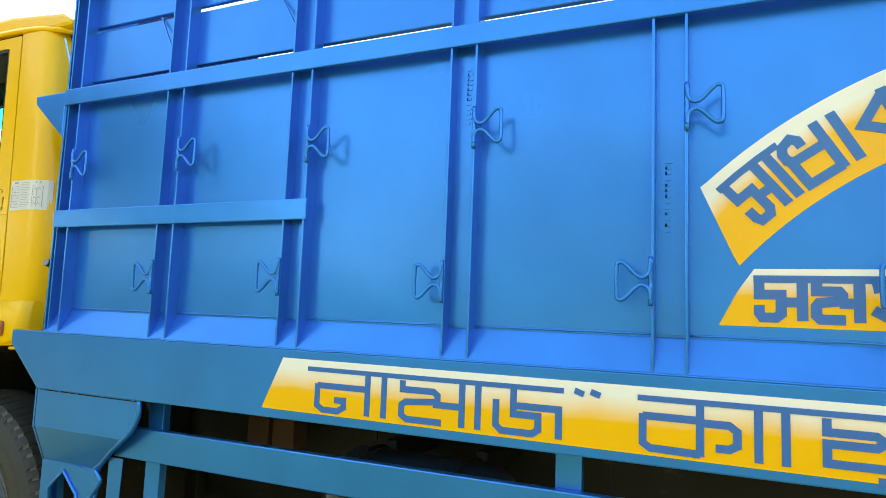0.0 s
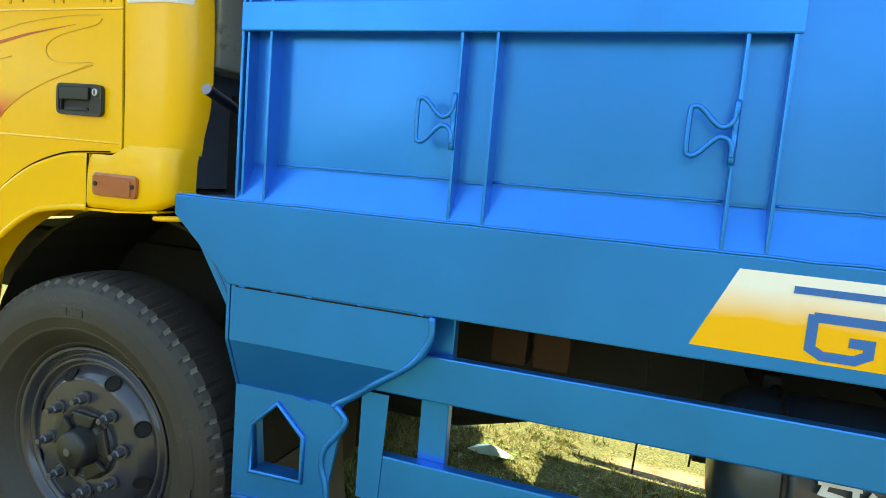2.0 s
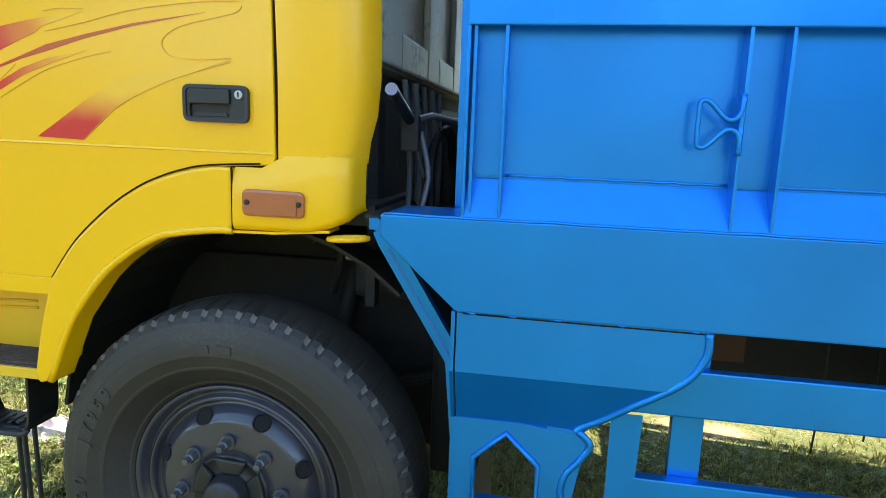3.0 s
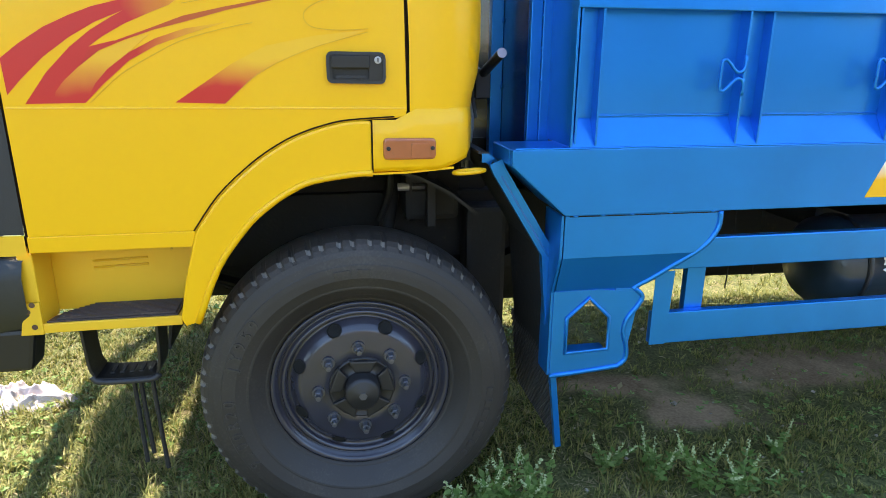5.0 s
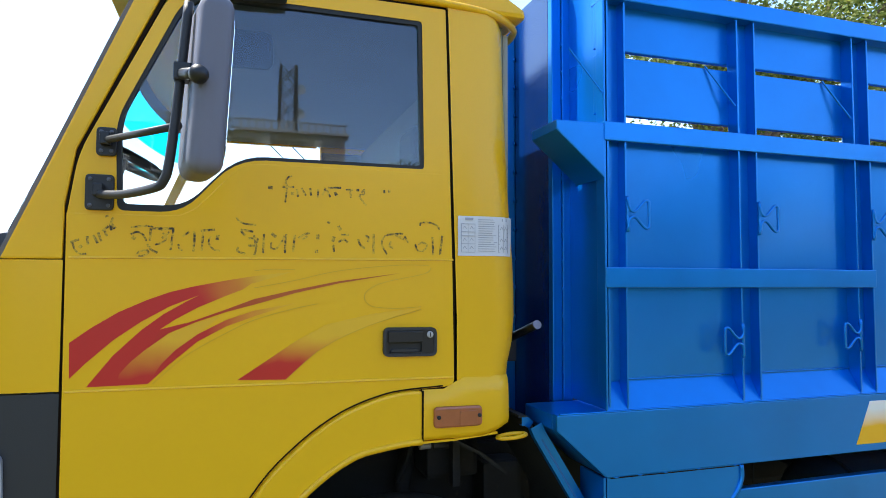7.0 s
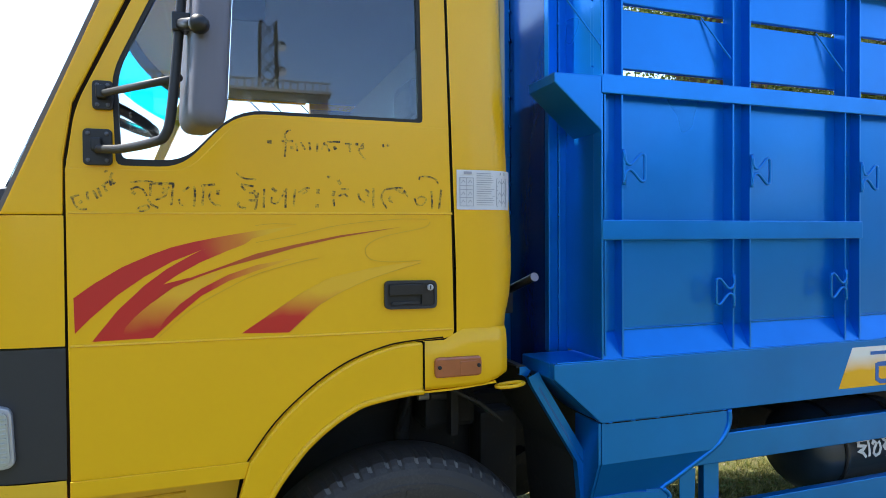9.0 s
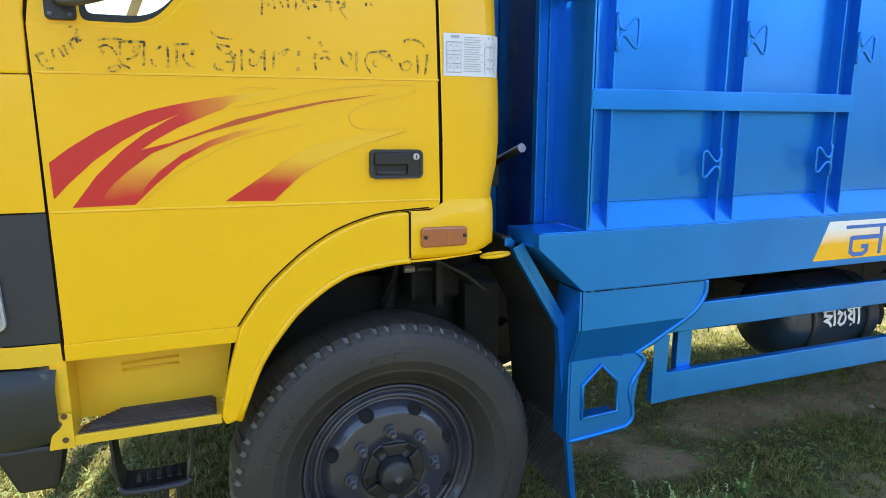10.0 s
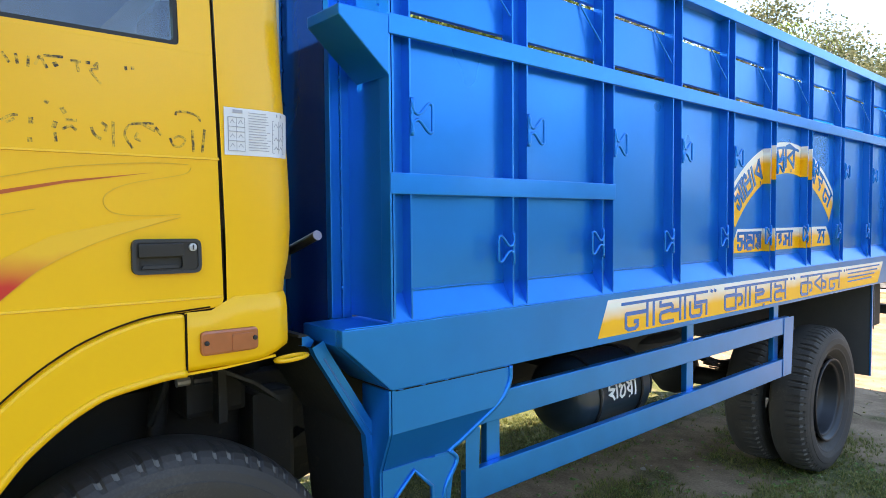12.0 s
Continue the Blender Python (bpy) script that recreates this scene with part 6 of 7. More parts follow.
def word(name, glyphs, at, width, y0, y1, parent, head=None, marks=()):
    """Squared painted letters, each a part of its own: glyphs of (name, u0, u1) laid by at(u, v) on the wall; a head line from head[0] to head[1]."""
    for glyph, u0, u1 in glyphs:
        bm = bmesh.new()
        for line in GLYPH[glyph]:
            stroke([at(u0 + a * (u1 - u0), b) for a, b in line], width, y0, y1, bm)
        part(name, bm, LETTER, parent, "squared blue Bengali letter")
    if head:
        n = max(2, int(abs(head[1] - head[0]) / 0.04))
        part("head_line", stroke([at(head[0] + (head[1] - head[0]) * i / n, 1.0) for i in range(n + 1)], width * 0.75, y0, y1), LETTER, parent)
    for x in marks:
        part("letter_mark", stroke([at(x, 1.03), at(x + 0.022, 0.96)], 0.014, y0, y1), LETTER, parent)


def build_band():
    band = slab([(0.990, 1.108), (4.484, 1.090), (4.604, 1.240), (1.057, 1.254)], -0.0012, 0.001)
    part("painted_band", band, BAND, skirt, "yellow band fading to white with blue lettering")
    at = lambda u, v: (u, 1.117 + 0.112 * v - 0.0035 * (u - 1.1))
    y = (-0.0022, 0.0)
    word("letter", [("na", 1.180, 1.368), ("aa", 1.345, 1.435), ("ma", 1.435, 1.632), ("aa", 1.610, 1.700), ("ja", 1.695, 1.865)], at, 0.0165, *y, skirt, head=(1.145, 1.868), marks=(1.893, 1.930))
    word("letter", [("ka", 2.045, 2.235), ("aa", 2.235, 2.315), ("aa", 2.285, 2.365), ("ya", 2.385, 2.625), ("ma", 2.635, 2.800)], at, 0.0165, *y, skirt, head=(2.034, 2.815), marks=(2.850, 2.895))
    word("letter", [("ka", 3.015, 3.185), ("ru", 3.225, 3.430), ("na", 3.485, 3.690)], at, 0.0165, *y, skirt, head=(3.0, 3.705), marks=(3.745, 3.790))
    for k, end in enumerate((4.515, 4.46, 4.40, 4.335)):
        part("speed_line", stroke([at(3.822, 1.0 - 0.24 * k), at(end, 1.0 - 0.24 * k + 0.02)], 0.010, *y), LETTER, skirt)


build_band()


def build_arch():
    cx, cz, ro, ri = 2.933, 0.918, 1.098, 0.918
    side = new("painted_emblem")
    side.parent = truck
    side["label"] = "yellow and white arch and scroll with blue lettering"
    low, top = 1.392, 1.517

    def span(x):
        """Lower and upper edge of the arch at x; its ends are cut aslant."""
        zo = cz + math.sqrt(max(ro * ro - (x - cx) ** 2, 0))
        zi = cz + math.sqrt(max(ri * ri - (x - cx) ** 2, 0))
        if x < 2.243:
            zi = 1.703 - (x - 2.163) * 2.31
        if x > 3.585:
            zi = 1.53 + (x - 3.585) * 1.9
        return zi, max(zo, zi)
    joints = [2.163, 2.571, 2.647, 3.096, 3.172, 3.675]
    for k in range(len(joints) - 1):
        web = k % 2 == 1
        y = (PANEL_Y - 0.0075) if web else PANEL_Y - 0.0012
        bm = bmesh.new()
        n = 3 if web else 24
        xs = sorted([joints[k] + (joints[k + 1] - joints[k]) * i / n for i in range(n + 1)] + [q for q in (2.243, 3.585) if joints[k] < q < joints[k + 1]])
        rows = [[bm.verts.new((x, y, z)) for z in span(x)] for x in xs]
        for a, b in zip(rows, rows[1:]):
            bm.faces.new((a[0], b[0], b[1], a[1]))
        bmesh.ops.remove_doubles(bm, verts=bm.verts[:], dist=1e-5)
        part("arch", bm, ARCH, side, recalc=False)
        a, b = max(joints[k], 2.205), min(joints[k + 1], 3.645)
        pts = [(a, low), (b, low), (b, top), (a, top)]
        if k == 0:
            pts = [(2.200, low), (b, low), (b, top), (2.272, top), (2.24, 1.47)]
        if k == 4:
            pts = [(a, low), (3.632, low), (3.60, 1.46), (3.545, top), (a, top)]
        part("scroll", slab(pts, y, y + 0.0008), SCROLL, side)
    # the paint runs on over the rib flanges
    for x in (2.575, 2.643, 3.10, 3.168):
        zi, zo = span(x)
        part("arch", box(x - 0.0040, x + 0.0050, OUT_Y - 0.0008, PANEL_Y - 0.0015, zi, zo), ARCH, side)
        part("scroll", box(x - 0.0040, x + 0.0050, OUT_Y - 0.0008, PANEL_Y - 0.0015, low, top), SCROLL, side)

    def bow(u, v):
        a = radians(134.0) - u
        r = ri + 0.030 + v * 0.118
        return (cx + r * math.cos(a), cz + r * math.sin(a))
    y = (PANEL_Y - 0.0024, PANEL_Y - 0.0005)
    word("letter", [("sa", 0.018, 0.105), ("aa", 0.088, 0.160), ("dha", 0.148, 0.245), ("aa", 0.232, 0.300), ("ra", 0.298, 0.378)], bow, 0.0205, *y, side, head=(0.010, 0.155))
    word("letter", [("pa", 0.60, 0.69), ("i", 0.70, 0.83), ("ra", 0.74, 0.85)], bow, 0.019, *y, side, head=(0.59, 0.89))
    word("letter", [("ba", 1.10, 1.20), ("ha", 1.24, 1.34), ("na", 1.37, 1.49)], bow, 0.020, *y, side, head=(1.10, 1.50))
    flat = lambda u, v: (u, 1.407 + 0.088 * v)
    word("letter", [("sa", 2.275, 2.375), ("ma", 2.385, 2.475), ("gra", 2.485, 2.560)], flat, 0.021, *y, side, head=(2.27, 2.562))
    word("letter", [("ba", 2.665, 2.735), ("aa", 2.725, 2.785), ("ng", 2.79, 2.86), ("la", 2.87, 2.96), ("aa", 2.95, 3.01)], flat, 0.018, *y, side, head=(2.66, 3.0))
    word("letter", [("ba", 3.21, 3.30), ("sha", 3.40, 3.52)], flat, 0.018, *y, side, head=(3.38, 3.53))


build_arch()


def build_mill_marks():
    """Pressed marks on the rib webs, too worn to be read: small raised bars."""
    rnd = random.Random(11)
    for x, z0, z1 in ((2.088, 1.60, 1.77), (1.066, 1.85, 2.02), (1.582, 1.90, 2.06)):
        bm = bmesh.new()
        z = z0
        while z < z1:
            box(x, x + rnd.uniform(0.010, 0.016), PANEL_Y - 0.0078, PANEL_Y - 0.005, z, z + rnd.uniform(0.005, 0.008), 0, bm)
            if rnd.random() < 0.6:
                box(x, x + 0.004, PANEL_Y - 0.0078, PANEL_Y - 0.005, z, z + 0.010, 0, bm)
            z += 0.0135
        part("mill_mark", bm, BLUE, truck)


build_mill_marks()

# ---- yard: grass, weeds, litter ----
def leaf_material(name, a, b, rough=0.6):
    m = bpy.data.materials.new(name)
    m.use_nodes = True
    n, k = m.node_tree.nodes, m.node_tree.links
    s = n["Principled BSDF"]
    s.inputs["Roughness"].default_value = rough
    s.inputs["Specular IOR Level"].default_value = 0.25
    s.inputs["Transmission Weight"].default_value = 0.0
    g, mix = n.new("ShaderNodeNewGeometry"), n.new("ShaderNodeMix")
    mix.data_type = "RGBA"
    mix.inputs["A"].default_value, mix.inputs["B"].default_value = (*a, 1), (*b, 1)
    k.new(g.outputs["Random Per Island"], mix.inputs["Factor"])
    k.new(mix.outputs["Result"], s.inputs["Base Color"])
    thin, both = n.new("ShaderNodeBsdfTranslucent"), n.new("ShaderNodeMixShader")
    both.inputs[0].default_value = 0.35
    k.new(mix.outputs["Result"], thin.inputs[0])
    k.new(s.outputs[0], both.inputs[1])
    k.new(thin.outputs[0], both.inputs[2])
    k.new(both.outputs[0], n["Material Output"].inputs[0])
    return m


def mesh_of(name, verts, faces, mat, parent=None):
    me = bpy.data.meshes.new(name)
    me.from_pydata(verts, [], faces)
    me.materials.append(mat)
    ob = new(name, me)
    ob.parent = parent
    return ob


GRASS = leaf_material("grass_blades", (0.070, 0.105, 0.02), (0.31, 0.27, 0.085))
STRAW = leaf_material("dry_straw", (0.20, 0.16, 0.08), (0.36, 0.29, 0.16), 0.8)
WEED = leaf_material("weed_leaves", (0.09, 0.17, 0.03), (0.24, 0.33, 0.10))


def thick(x, y):
    """How thickly the grass grows there, 0 to 1."""
    v = (0.62 if x < 0.3 else 0.82) + 0.9 * noise.noise((x * 0.55, y * 0.55, 7)) + 0.5 * noise.noise((x * 1.9, y * 1.9, 2))
    v -= max(0.0, (x - 0.3) * 0.05) + bare(x, y) * 0.9
    return max(0.0, min(1.0, v))


def build_grass():
    rnd = random.Random(5)
    for name, label, mat, zones in (
        ("grass", "short green grass in trodden tufts", GRASS, ((11500, -3.0, 0.6, -0.3, 2.6, 0.044), (12500, 0.6, 4.8, -0.9, 2.2, 0.036), (6500, -3.5, 6.5, 2.2, 6.0, 0.055), (2500, -3.5, 4.6, -1.4, -0.3, 0.045), (2500, 4.6, 8.5, -1.6, 1.6, 0.032))),
        ("straw", "dry straw and cut stalks in the grass", STRAW, ((4200, -3.0, 0.6, -0.3, 2.6, 0.035), (2800, 0.6, 6.5, -1.4, 3.0, 0.03))),
    ):
        verts, faces = [], []
        for count, x0, x1, y0, y1, height in zones:
            for _ in range(count):
                cx, cy = rnd.uniform(x0, x1), rnd.uniform(y0, y1)
                t = thick(cx, cy)
                if rnd.random() > t * 1.35 + 0.03:
                    continue
                tall = height * rnd.uniform(0.5, 1.3) * (0.55 + t * 0.6)
                for _ in range(rnd.randint(7, 15)):
                    a = rnd.uniform(0, math.tau)
                    dx, dy = math.cos(a), math.sin(a)
                    r = abs(rnd.gauss(0, 0.016))
                    x, y = cx + dx * r, cy + dy * r
                    z = relief(x, y) - 0.004
                    h = tall * rnd.uniform(0.4, 1.2)
                    w = rnd.uniform(0.0013, 0.0034)
                    lean = rnd.uniform(0.35, 1.5) * h
                    if mat is STRAW:
                        h, lean = h * 0.35, lean * 1.9
                    b = len(verts)
                    px, py = -dy * w, dx * w
                    verts += [(x - px, y - py, z), (x + px, y + py, z), (x + dx * lean * 0.35 + px * 0.8, y + dy * lean * 0.35 + py * 0.8, z + h * 0.7), (x + dx * lean * 0.35 - px * 0.8, y + dy * lean * 0.35 - py * 0.8, z + h * 0.7), (x + dx * lean, y + dy * lean, z + h)]
                    faces += [(b, b + 1, b + 2, b + 3), (b + 3, b + 2, b + 4)]
        tagged(mesh_of(name, verts, faces, mat), label, "grass", kind="stuff")
    # low broad-leaved weeds between the tufts
    verts, faces = [], []
    for count, x0, x1, y0, y1 in ((5200, -3.0, 0.5, -0.2, 2.6), (2600, 0.5, 4.0, -0.6, 2.0)):
        for _ in range(count):
            x, y = rnd.uniform(x0, x1), rnd.uniform(y0, y1)
            if rnd.random() > 0.15 + thick(x, y) * noise.noise((x * 2.3, y * 2.3, 8)) * 2.2:
                continue
            z, a0 = relief(x, y) + rnd.uniform(0.004, 0.03), rnd.uniform(0, math.tau)
            for k in range(rnd.randint(3, 6)):
                a = a0 + k * 1.7
                dx, dy, ln, w, up = math.cos(a), math.sin(a), rnd.uniform(0.012, 0.030), rnd.uniform(0.004, 0.010), rnd.uniform(-0.002, 0.012)
                b = len(verts)
                verts += [(x, y, z), (x + dx * ln * 0.5 - dy * w, y + dy * ln * 0.5 + dx * w, z + up), (x + dx * ln, y + dy * ln, z + up * 0.8), (x + dx * ln * 0.5 + dy * w, y + dy * ln * 0.5 - dx * w, z + up)]
                faces.append((b, b + 1, b + 2, b + 3))
    tagged(mesh_of("low_weeds", verts, faces, WEED), "low broad-leaved weeds in the grass", "weeds", kind="stuff")


build_grass()


def build_weed(x, y, size, seed):
    """A bushy weed with leafy stems and pale seed spikes."""
    rnd = random.Random(seed)
    weed = new("weed")
    weed.location = (x, y, relief(x, y) - 0.01)
    tagged(weed, "green bushy weed with pale seed spikes on the ground", "weed", group="weeds in the yard")
    stems, leaves, lf, spikes, sf = bmesh.new(), [], [], [], []
    for s in range(int(9 * size / 0.25)):
        a, tilt = rnd.uniform(0, math.tau), rnd.uniform(0.1, 0.7)
        top = Vector((math.cos(a) * tilt * size, math.sin(a) * tilt * size, size * rnd.uniform(0.5, 1.0)))
        line = [Vector((0, 0, 0)).lerp(top, q) + Vector((0, 0, 0.06 * size * math.sin(q * 3))) for q in (0, 0.35, 0.7, 1)]
        tube(line, 0.002, 4, stems)
        for k in range(20):
            q = rnd.uniform(0.25, 1.0)
            p = Vector((0, 0, 0)).lerp(top, q)
            d = Vector((rnd.uniform(-1, 1), rnd.uniform(-1, 1), rnd.uniform(-0.2, 0.7))).normalized()
            u = d.cross(Vector((0, 0, 1))).normalized()
            ln, w = rnd.uniform(0.02, 0.045), rnd.uniform(0.007, 0.013)
            b = len(leaves)
            leaves += [p, p + d * ln * 0.5 + u * w, p + d * ln, p + d * ln * 0.5 - u * w]
            lf.append((b, b + 1, b + 2, b + 3))
        for k in range(26):
            p = top + (top.normalized() * rnd.uniform(-0.01, 0.055)) + Vector((rnd.uniform(-1, 1), rnd.uniform(-1, 1), rnd.uniform(-1, 1))) * 0.0045
            d = Vector((rnd.uniform(-1, 1), rnd.uniform(-1, 1), rnd.uniform(-1, 1))).normalized() * 0.006
            u = d.orthogonal().normalized() * 0.003
            b = len(spikes)
            spikes += [p - d, p + u, p + d, p - u]
            sf.append((b, b + 1, b + 2, b + 3))
    tagged(part("stem", stems, WEED, weed), kind="stuff")
    tagged(mesh_of("foliage", leaves, lf, WEED, weed), kind="stuff")
    tagged(mesh_of("seed_head", spikes, sf, PALE, weed), kind="stuff")


PALE = leaf_material("pale_seed_heads", (0.30, 0.38, 0.16), (0.52, 0.56, 0.30), 0.8)
for i, (x, y, s) in enumerate(((-0.20, 0.13, 0.20), (-0.09, 0.10, 0.24), (0.02, 0.10, 0.20), (0.50, 0.20, 0.18), (0.66, 0.14, 0.21), (0.80, 0.10, 0.15), (0.34, 0.30, 0.13), (-0.30, 0.02, 0.12), (-1.55, 1.9, 0.22), (-2.0, 1.8, 0.25), (-1.75, 2.2, 0.28), (-2.45, 1.45, 0.22), (-1.25, 2.0, 0.18), (1.15, 0.35, 0.10))):
    build_weed(x, y, s, 40 + i)

SACK = wavy(material("crumpled_white_sack", (0.46, 0.40, 0.40), 0.45, vary=0.12, scale=14, fine=80, bump=0.15), 30, 0.01, 0.6)


def build_sack():
    bm = bmesh.new()
    n = 64
    rows = []
    for j in range(n):
        row = []
        for i in range(n):
            u, v = i / (n - 1) * 2 - 1, j / (n - 1) * 2 - 1
            r = max(abs(u), abs(v))
            a = math.atan2(v, u)
            edge = r * (1 + 0.30 * noise.noise((math.cos(a) * 1.6, math.sin(a) * 1.6, 4)) + 0.10 * noise.noise((math.cos(a) * 5, math.sin(a) * 5, 2)))
            x, y = math.cos(a) * edge * 0.200, math.sin(a) * edge * 0.125
            fold = (1 - abs(noise.noise((u * 1.5 + 3, v * 2.1, 1)))) ** 3 * 0.058 + (1 - abs(noise.noise((u * 3.2, v * 2.6, 9)))) ** 4 * 0.016
            row.append(bm.verts.new((x, y, (1 - r ** 3) * (0.022 + fold) + 0.012 * noise.noise((u * 4, v * 4, 3)) * r)))
        rows.append(row)
    for j in range(n - 1):
        for i in range(n - 1):
            bm.faces.new((rows[j][i], rows[j][i + 1], rows[j + 1][i + 1], rows[j + 1][i]))
    sack = part("plastic_sack", bm, SACK, smooth=True)
    sack.location = (-2.03, 1.05, relief(-2.03, 1.05) + 0.004)
    tagged(sack, "crumpled white plastic sack lying on the grass", "sack")


build_sack()

SCRAP = material("pale_green_scrap", (0.42, 0.62, 0.48), 0.5, vary=0.1)
STONE = material("yard_stones", (0.30, 0.25, 0.20), 0.9, vary=0.4, scale=20)


def build_litter():
    bm = bmesh.new()
    pts = [(-0.12, -0.03), (-0.04, -0.055), (0.05, -0.045), (0.13, -0.02), (0.11, 0.03), (0.02, 0.05), (-0.08, 0.04)]
    ring = [bm.verts.new((x, y, 0.05 + 0.03 * noise.noise((x * 14, y * 14, 0)))) for x, y in pts]
    mid = bm.verts.new((0, 0, 0.085))
    for i in range(len(ring)):
        bm.faces.new((ring[i], ring[(i + 1) % len(ring)], mid))
    scrap = part("plastic_scrap", bm, SCRAP)
    scrap.location = (0.22, 1.85, relief(0.22, 1.85) - 0.03)
    tagged(scrap, "pale green plastic scrap lying on the grass", "litter")
    rnd = random.Random(9)
    verts, faces = [], []
    for _ in range(900):
        x, y = rnd.uniform(0.2, 7.5), rnd.uniform(-1.6, 2.6)
        s = rnd.uniform(0.004, 0.016) * (1.8 if rnd.random() < 0.05 else 1)
        b, z = len(verts), relief(x, y)
        for dx, dy, dz in ((1, 0, 0), (0.2, 0.9, 0), (-0.9, 0.3, 0), (-0.4, -0.8, 0), (0, 0, 0.7)):
            verts.append((x + s * dx * rnd.uniform(0.7, 1.3), y + s * dy * rnd.uniform(0.7, 1.3), z + s * dz - 0.001))
        faces += [(b, b + 1, b + 4), (b + 1, b + 2, b + 4), (b + 2, b + 3, b + 4), (b + 3, b, b + 4)]
    tagged(mesh_of("stones", verts, faces, STONE), "small loose stones and clods on dirt", "stones", kind="stuff")
    verts, faces = [], []
    for _ in range(420):
        x, y = rnd.uniform(0.3, 7.5), rnd.uniform(-1.5, 1.6)
        if rnd.random() > 0.25 + bare(x, y):
            continue
        b, z, a, s = len(verts), relief(x, y) + 0.004, rnd.uniform(0, math.tau), rnd.uniform(0.012, 0.034)
        c, d = math.cos(a) * s, math.sin(a) * s
        verts += [(x - c, y - d, z), (x + d * 0.4, y - c * 0.4, z + s * rnd.uniform(0.1, 0.5)), (x + c, y + d, z + s * rnd.uniform(0, 0.4)), (x - d * 0.4, y + c * 0.4, z + s * rnd.uniform(0.1, 0.5))]
        faces.append((b, b + 1, b + 2, b + 3))
    tagged(mesh_of("fallen_leaves", verts, faces, STRAW), "dry fallen leaves and scraps on dirt", "leaves", kind="stuff")
    for i, (x, y, a, ln) in enumerate(((4.6, -0.5, 0.4, 0.35), (5.2, -0.1, -0.5, 0.28), (5.6, 0.4, 0.9, 0.4), (1.3, 0.5, 0.2, 0.12), (6.3, 0.2, 0.1, 0.5), (4.9, -0.9, 1.2, 0.22))):
        tw = part("twig", tube([(0, 0, 0.008), (ln * 0.5, 0.01, 0.014), (ln, -0.012, 0.008)], 0.005, 6), RUST)
        tw.matrix_world = pose(x, y, relief(x, y), 0, 0, math.degrees(a))
        tagged(tw, "dry brown twig lying on dirt", "twig", group="twigs on the dirt")


build_litter()

# ---- trees and buildings round the yard ----
BARK = material("grey_brown_bark", (0.14, 0.10, 0.07), 0.9, vary=0.35, scale=4, fine=30, bump=0.5, stretch=(1, 1, 0.3))
LEAVES = (leaf_material("bright_tree_leaves", (0.07, 0.12, 0.02), (0.28, 0.31, 0.08)), leaf_material("olive_tree_leaves", (0.06, 0.075, 0.028), (0.24, 0.22, 0.11)), leaf_material("dark_dimming_leaves", (0.014, 0.024, 0.008), (0.04, 0.055, 0.02)))


def build_tree(x, y, height, spread, seed, leaves=5200, size=0.13, mat=0, label="leafy green tree with a thin spreading crown"):
    rnd = random.Random(seed)
    tree = new("tree")
    tree.location = (x, y, ground_z(x) - 0.05)
    tagged(tree, label, "tree", group="trees round the yard")
    wood = bmesh.new()
    fork = height * 0.32

    def limb(a, b, r0, r1, steps=6):
        bend = Vector((rnd.uniform(-1, 1), rnd.uniform(-1, 1), 0.3)) * (b - a).length * 0.10
        pts = [a.lerp(b, q / steps) + bend * math.sin(math.pi * q / steps) for q in range(steps + 1)]
        rings = []
        for i, p in enumerate(pts):
            d = (pts[min(i + 1, steps)] - pts[max(i - 1, 0)]).normalized()
            u = d.orthogonal().normalized()
            w = d.cross(u)
            r = r0 + (r1 - r0) * i / steps
            rings.append([wood.verts.new(p + (u * math.cos(s * math.tau / 7) + w * math.sin(s * math.tau / 7)) * r) for s in range(7)])
        for m0, m1 in zip(rings, rings[1:]):
            for s in range(7):
                wood.faces.new((m0[s], m0[(s + 1) % 7], m1[(s + 1) % 7], m1[s]))
        return pts
    trunk = limb(Vector((0, 0, 0)), Vector((rnd.uniform(-0.4, 0.4), rnd.uniform(-0.4, 0.4), fork)), height * 0.024, height * 0.016)
    tips = []
    for k in range(7):
        a = math.tau * k / 7 + rnd.uniform(-0.4, 0.4)
        reach = spread * rnd.uniform(0.5, 0.95)
        end = trunk[-1] + Vector((math.cos(a) * reach, math.sin(a) * reach, (height - fork) * rnd.uniform(0.35, 0.9)))
        main = limb(trunk[-1], end, height * 0.011, height * 0.003)
        for j in range(5):
            s = main[rnd.randint(2, 6)]
            e = s + Vector((rnd.uniform(-1, 1), rnd.uniform(-1, 1), rnd.uniform(-0.1, 0.9))) * spread * 0.38
            tips += limb(s, e, height * 0.004, height * 0.0012, 4)[2:]
        tips += main[4:]
    part("trunk", wood, BARK, tree, smooth=True)
    verts, faces = [], []
    for _ in range(leaves):
        c = rnd.choice(tips)
        p = c + Vector((rnd.gauss(0, 1), rnd.gauss(0, 1), rnd.gauss(0, 0.8))) * spread * 0.13
        d = Vector((rnd.uniform(-1, 1), rnd.uniform(-1, 1), rnd.uniform(-0.8, 0.4))).normalized()
        u = d.orthogonal().normalized()
        u = (Matrix.Rotation(rnd.uniform(0, math.tau), 3, d) @ u) * size * rnd.uniform(0.25, 0.4)
        ln = d * size * rnd.uniform(0.6, 1.2)
        b = len(verts)
        verts += [p, p + ln * 0.5 + u, p + ln, p + ln * 0.5 - u]
        faces.append((b, b + 1, b + 2, b + 3))
    mesh_of("crown", verts, faces, LEAVES[mat], tree)
    return tree


build_tree(10.0, 9.8, 12.5, 4.4, 1, 60000, 0.11, 0)
build_tree(14.5, 12.0, 8.5, 3.4, 2, 38000, 0.115, 0)
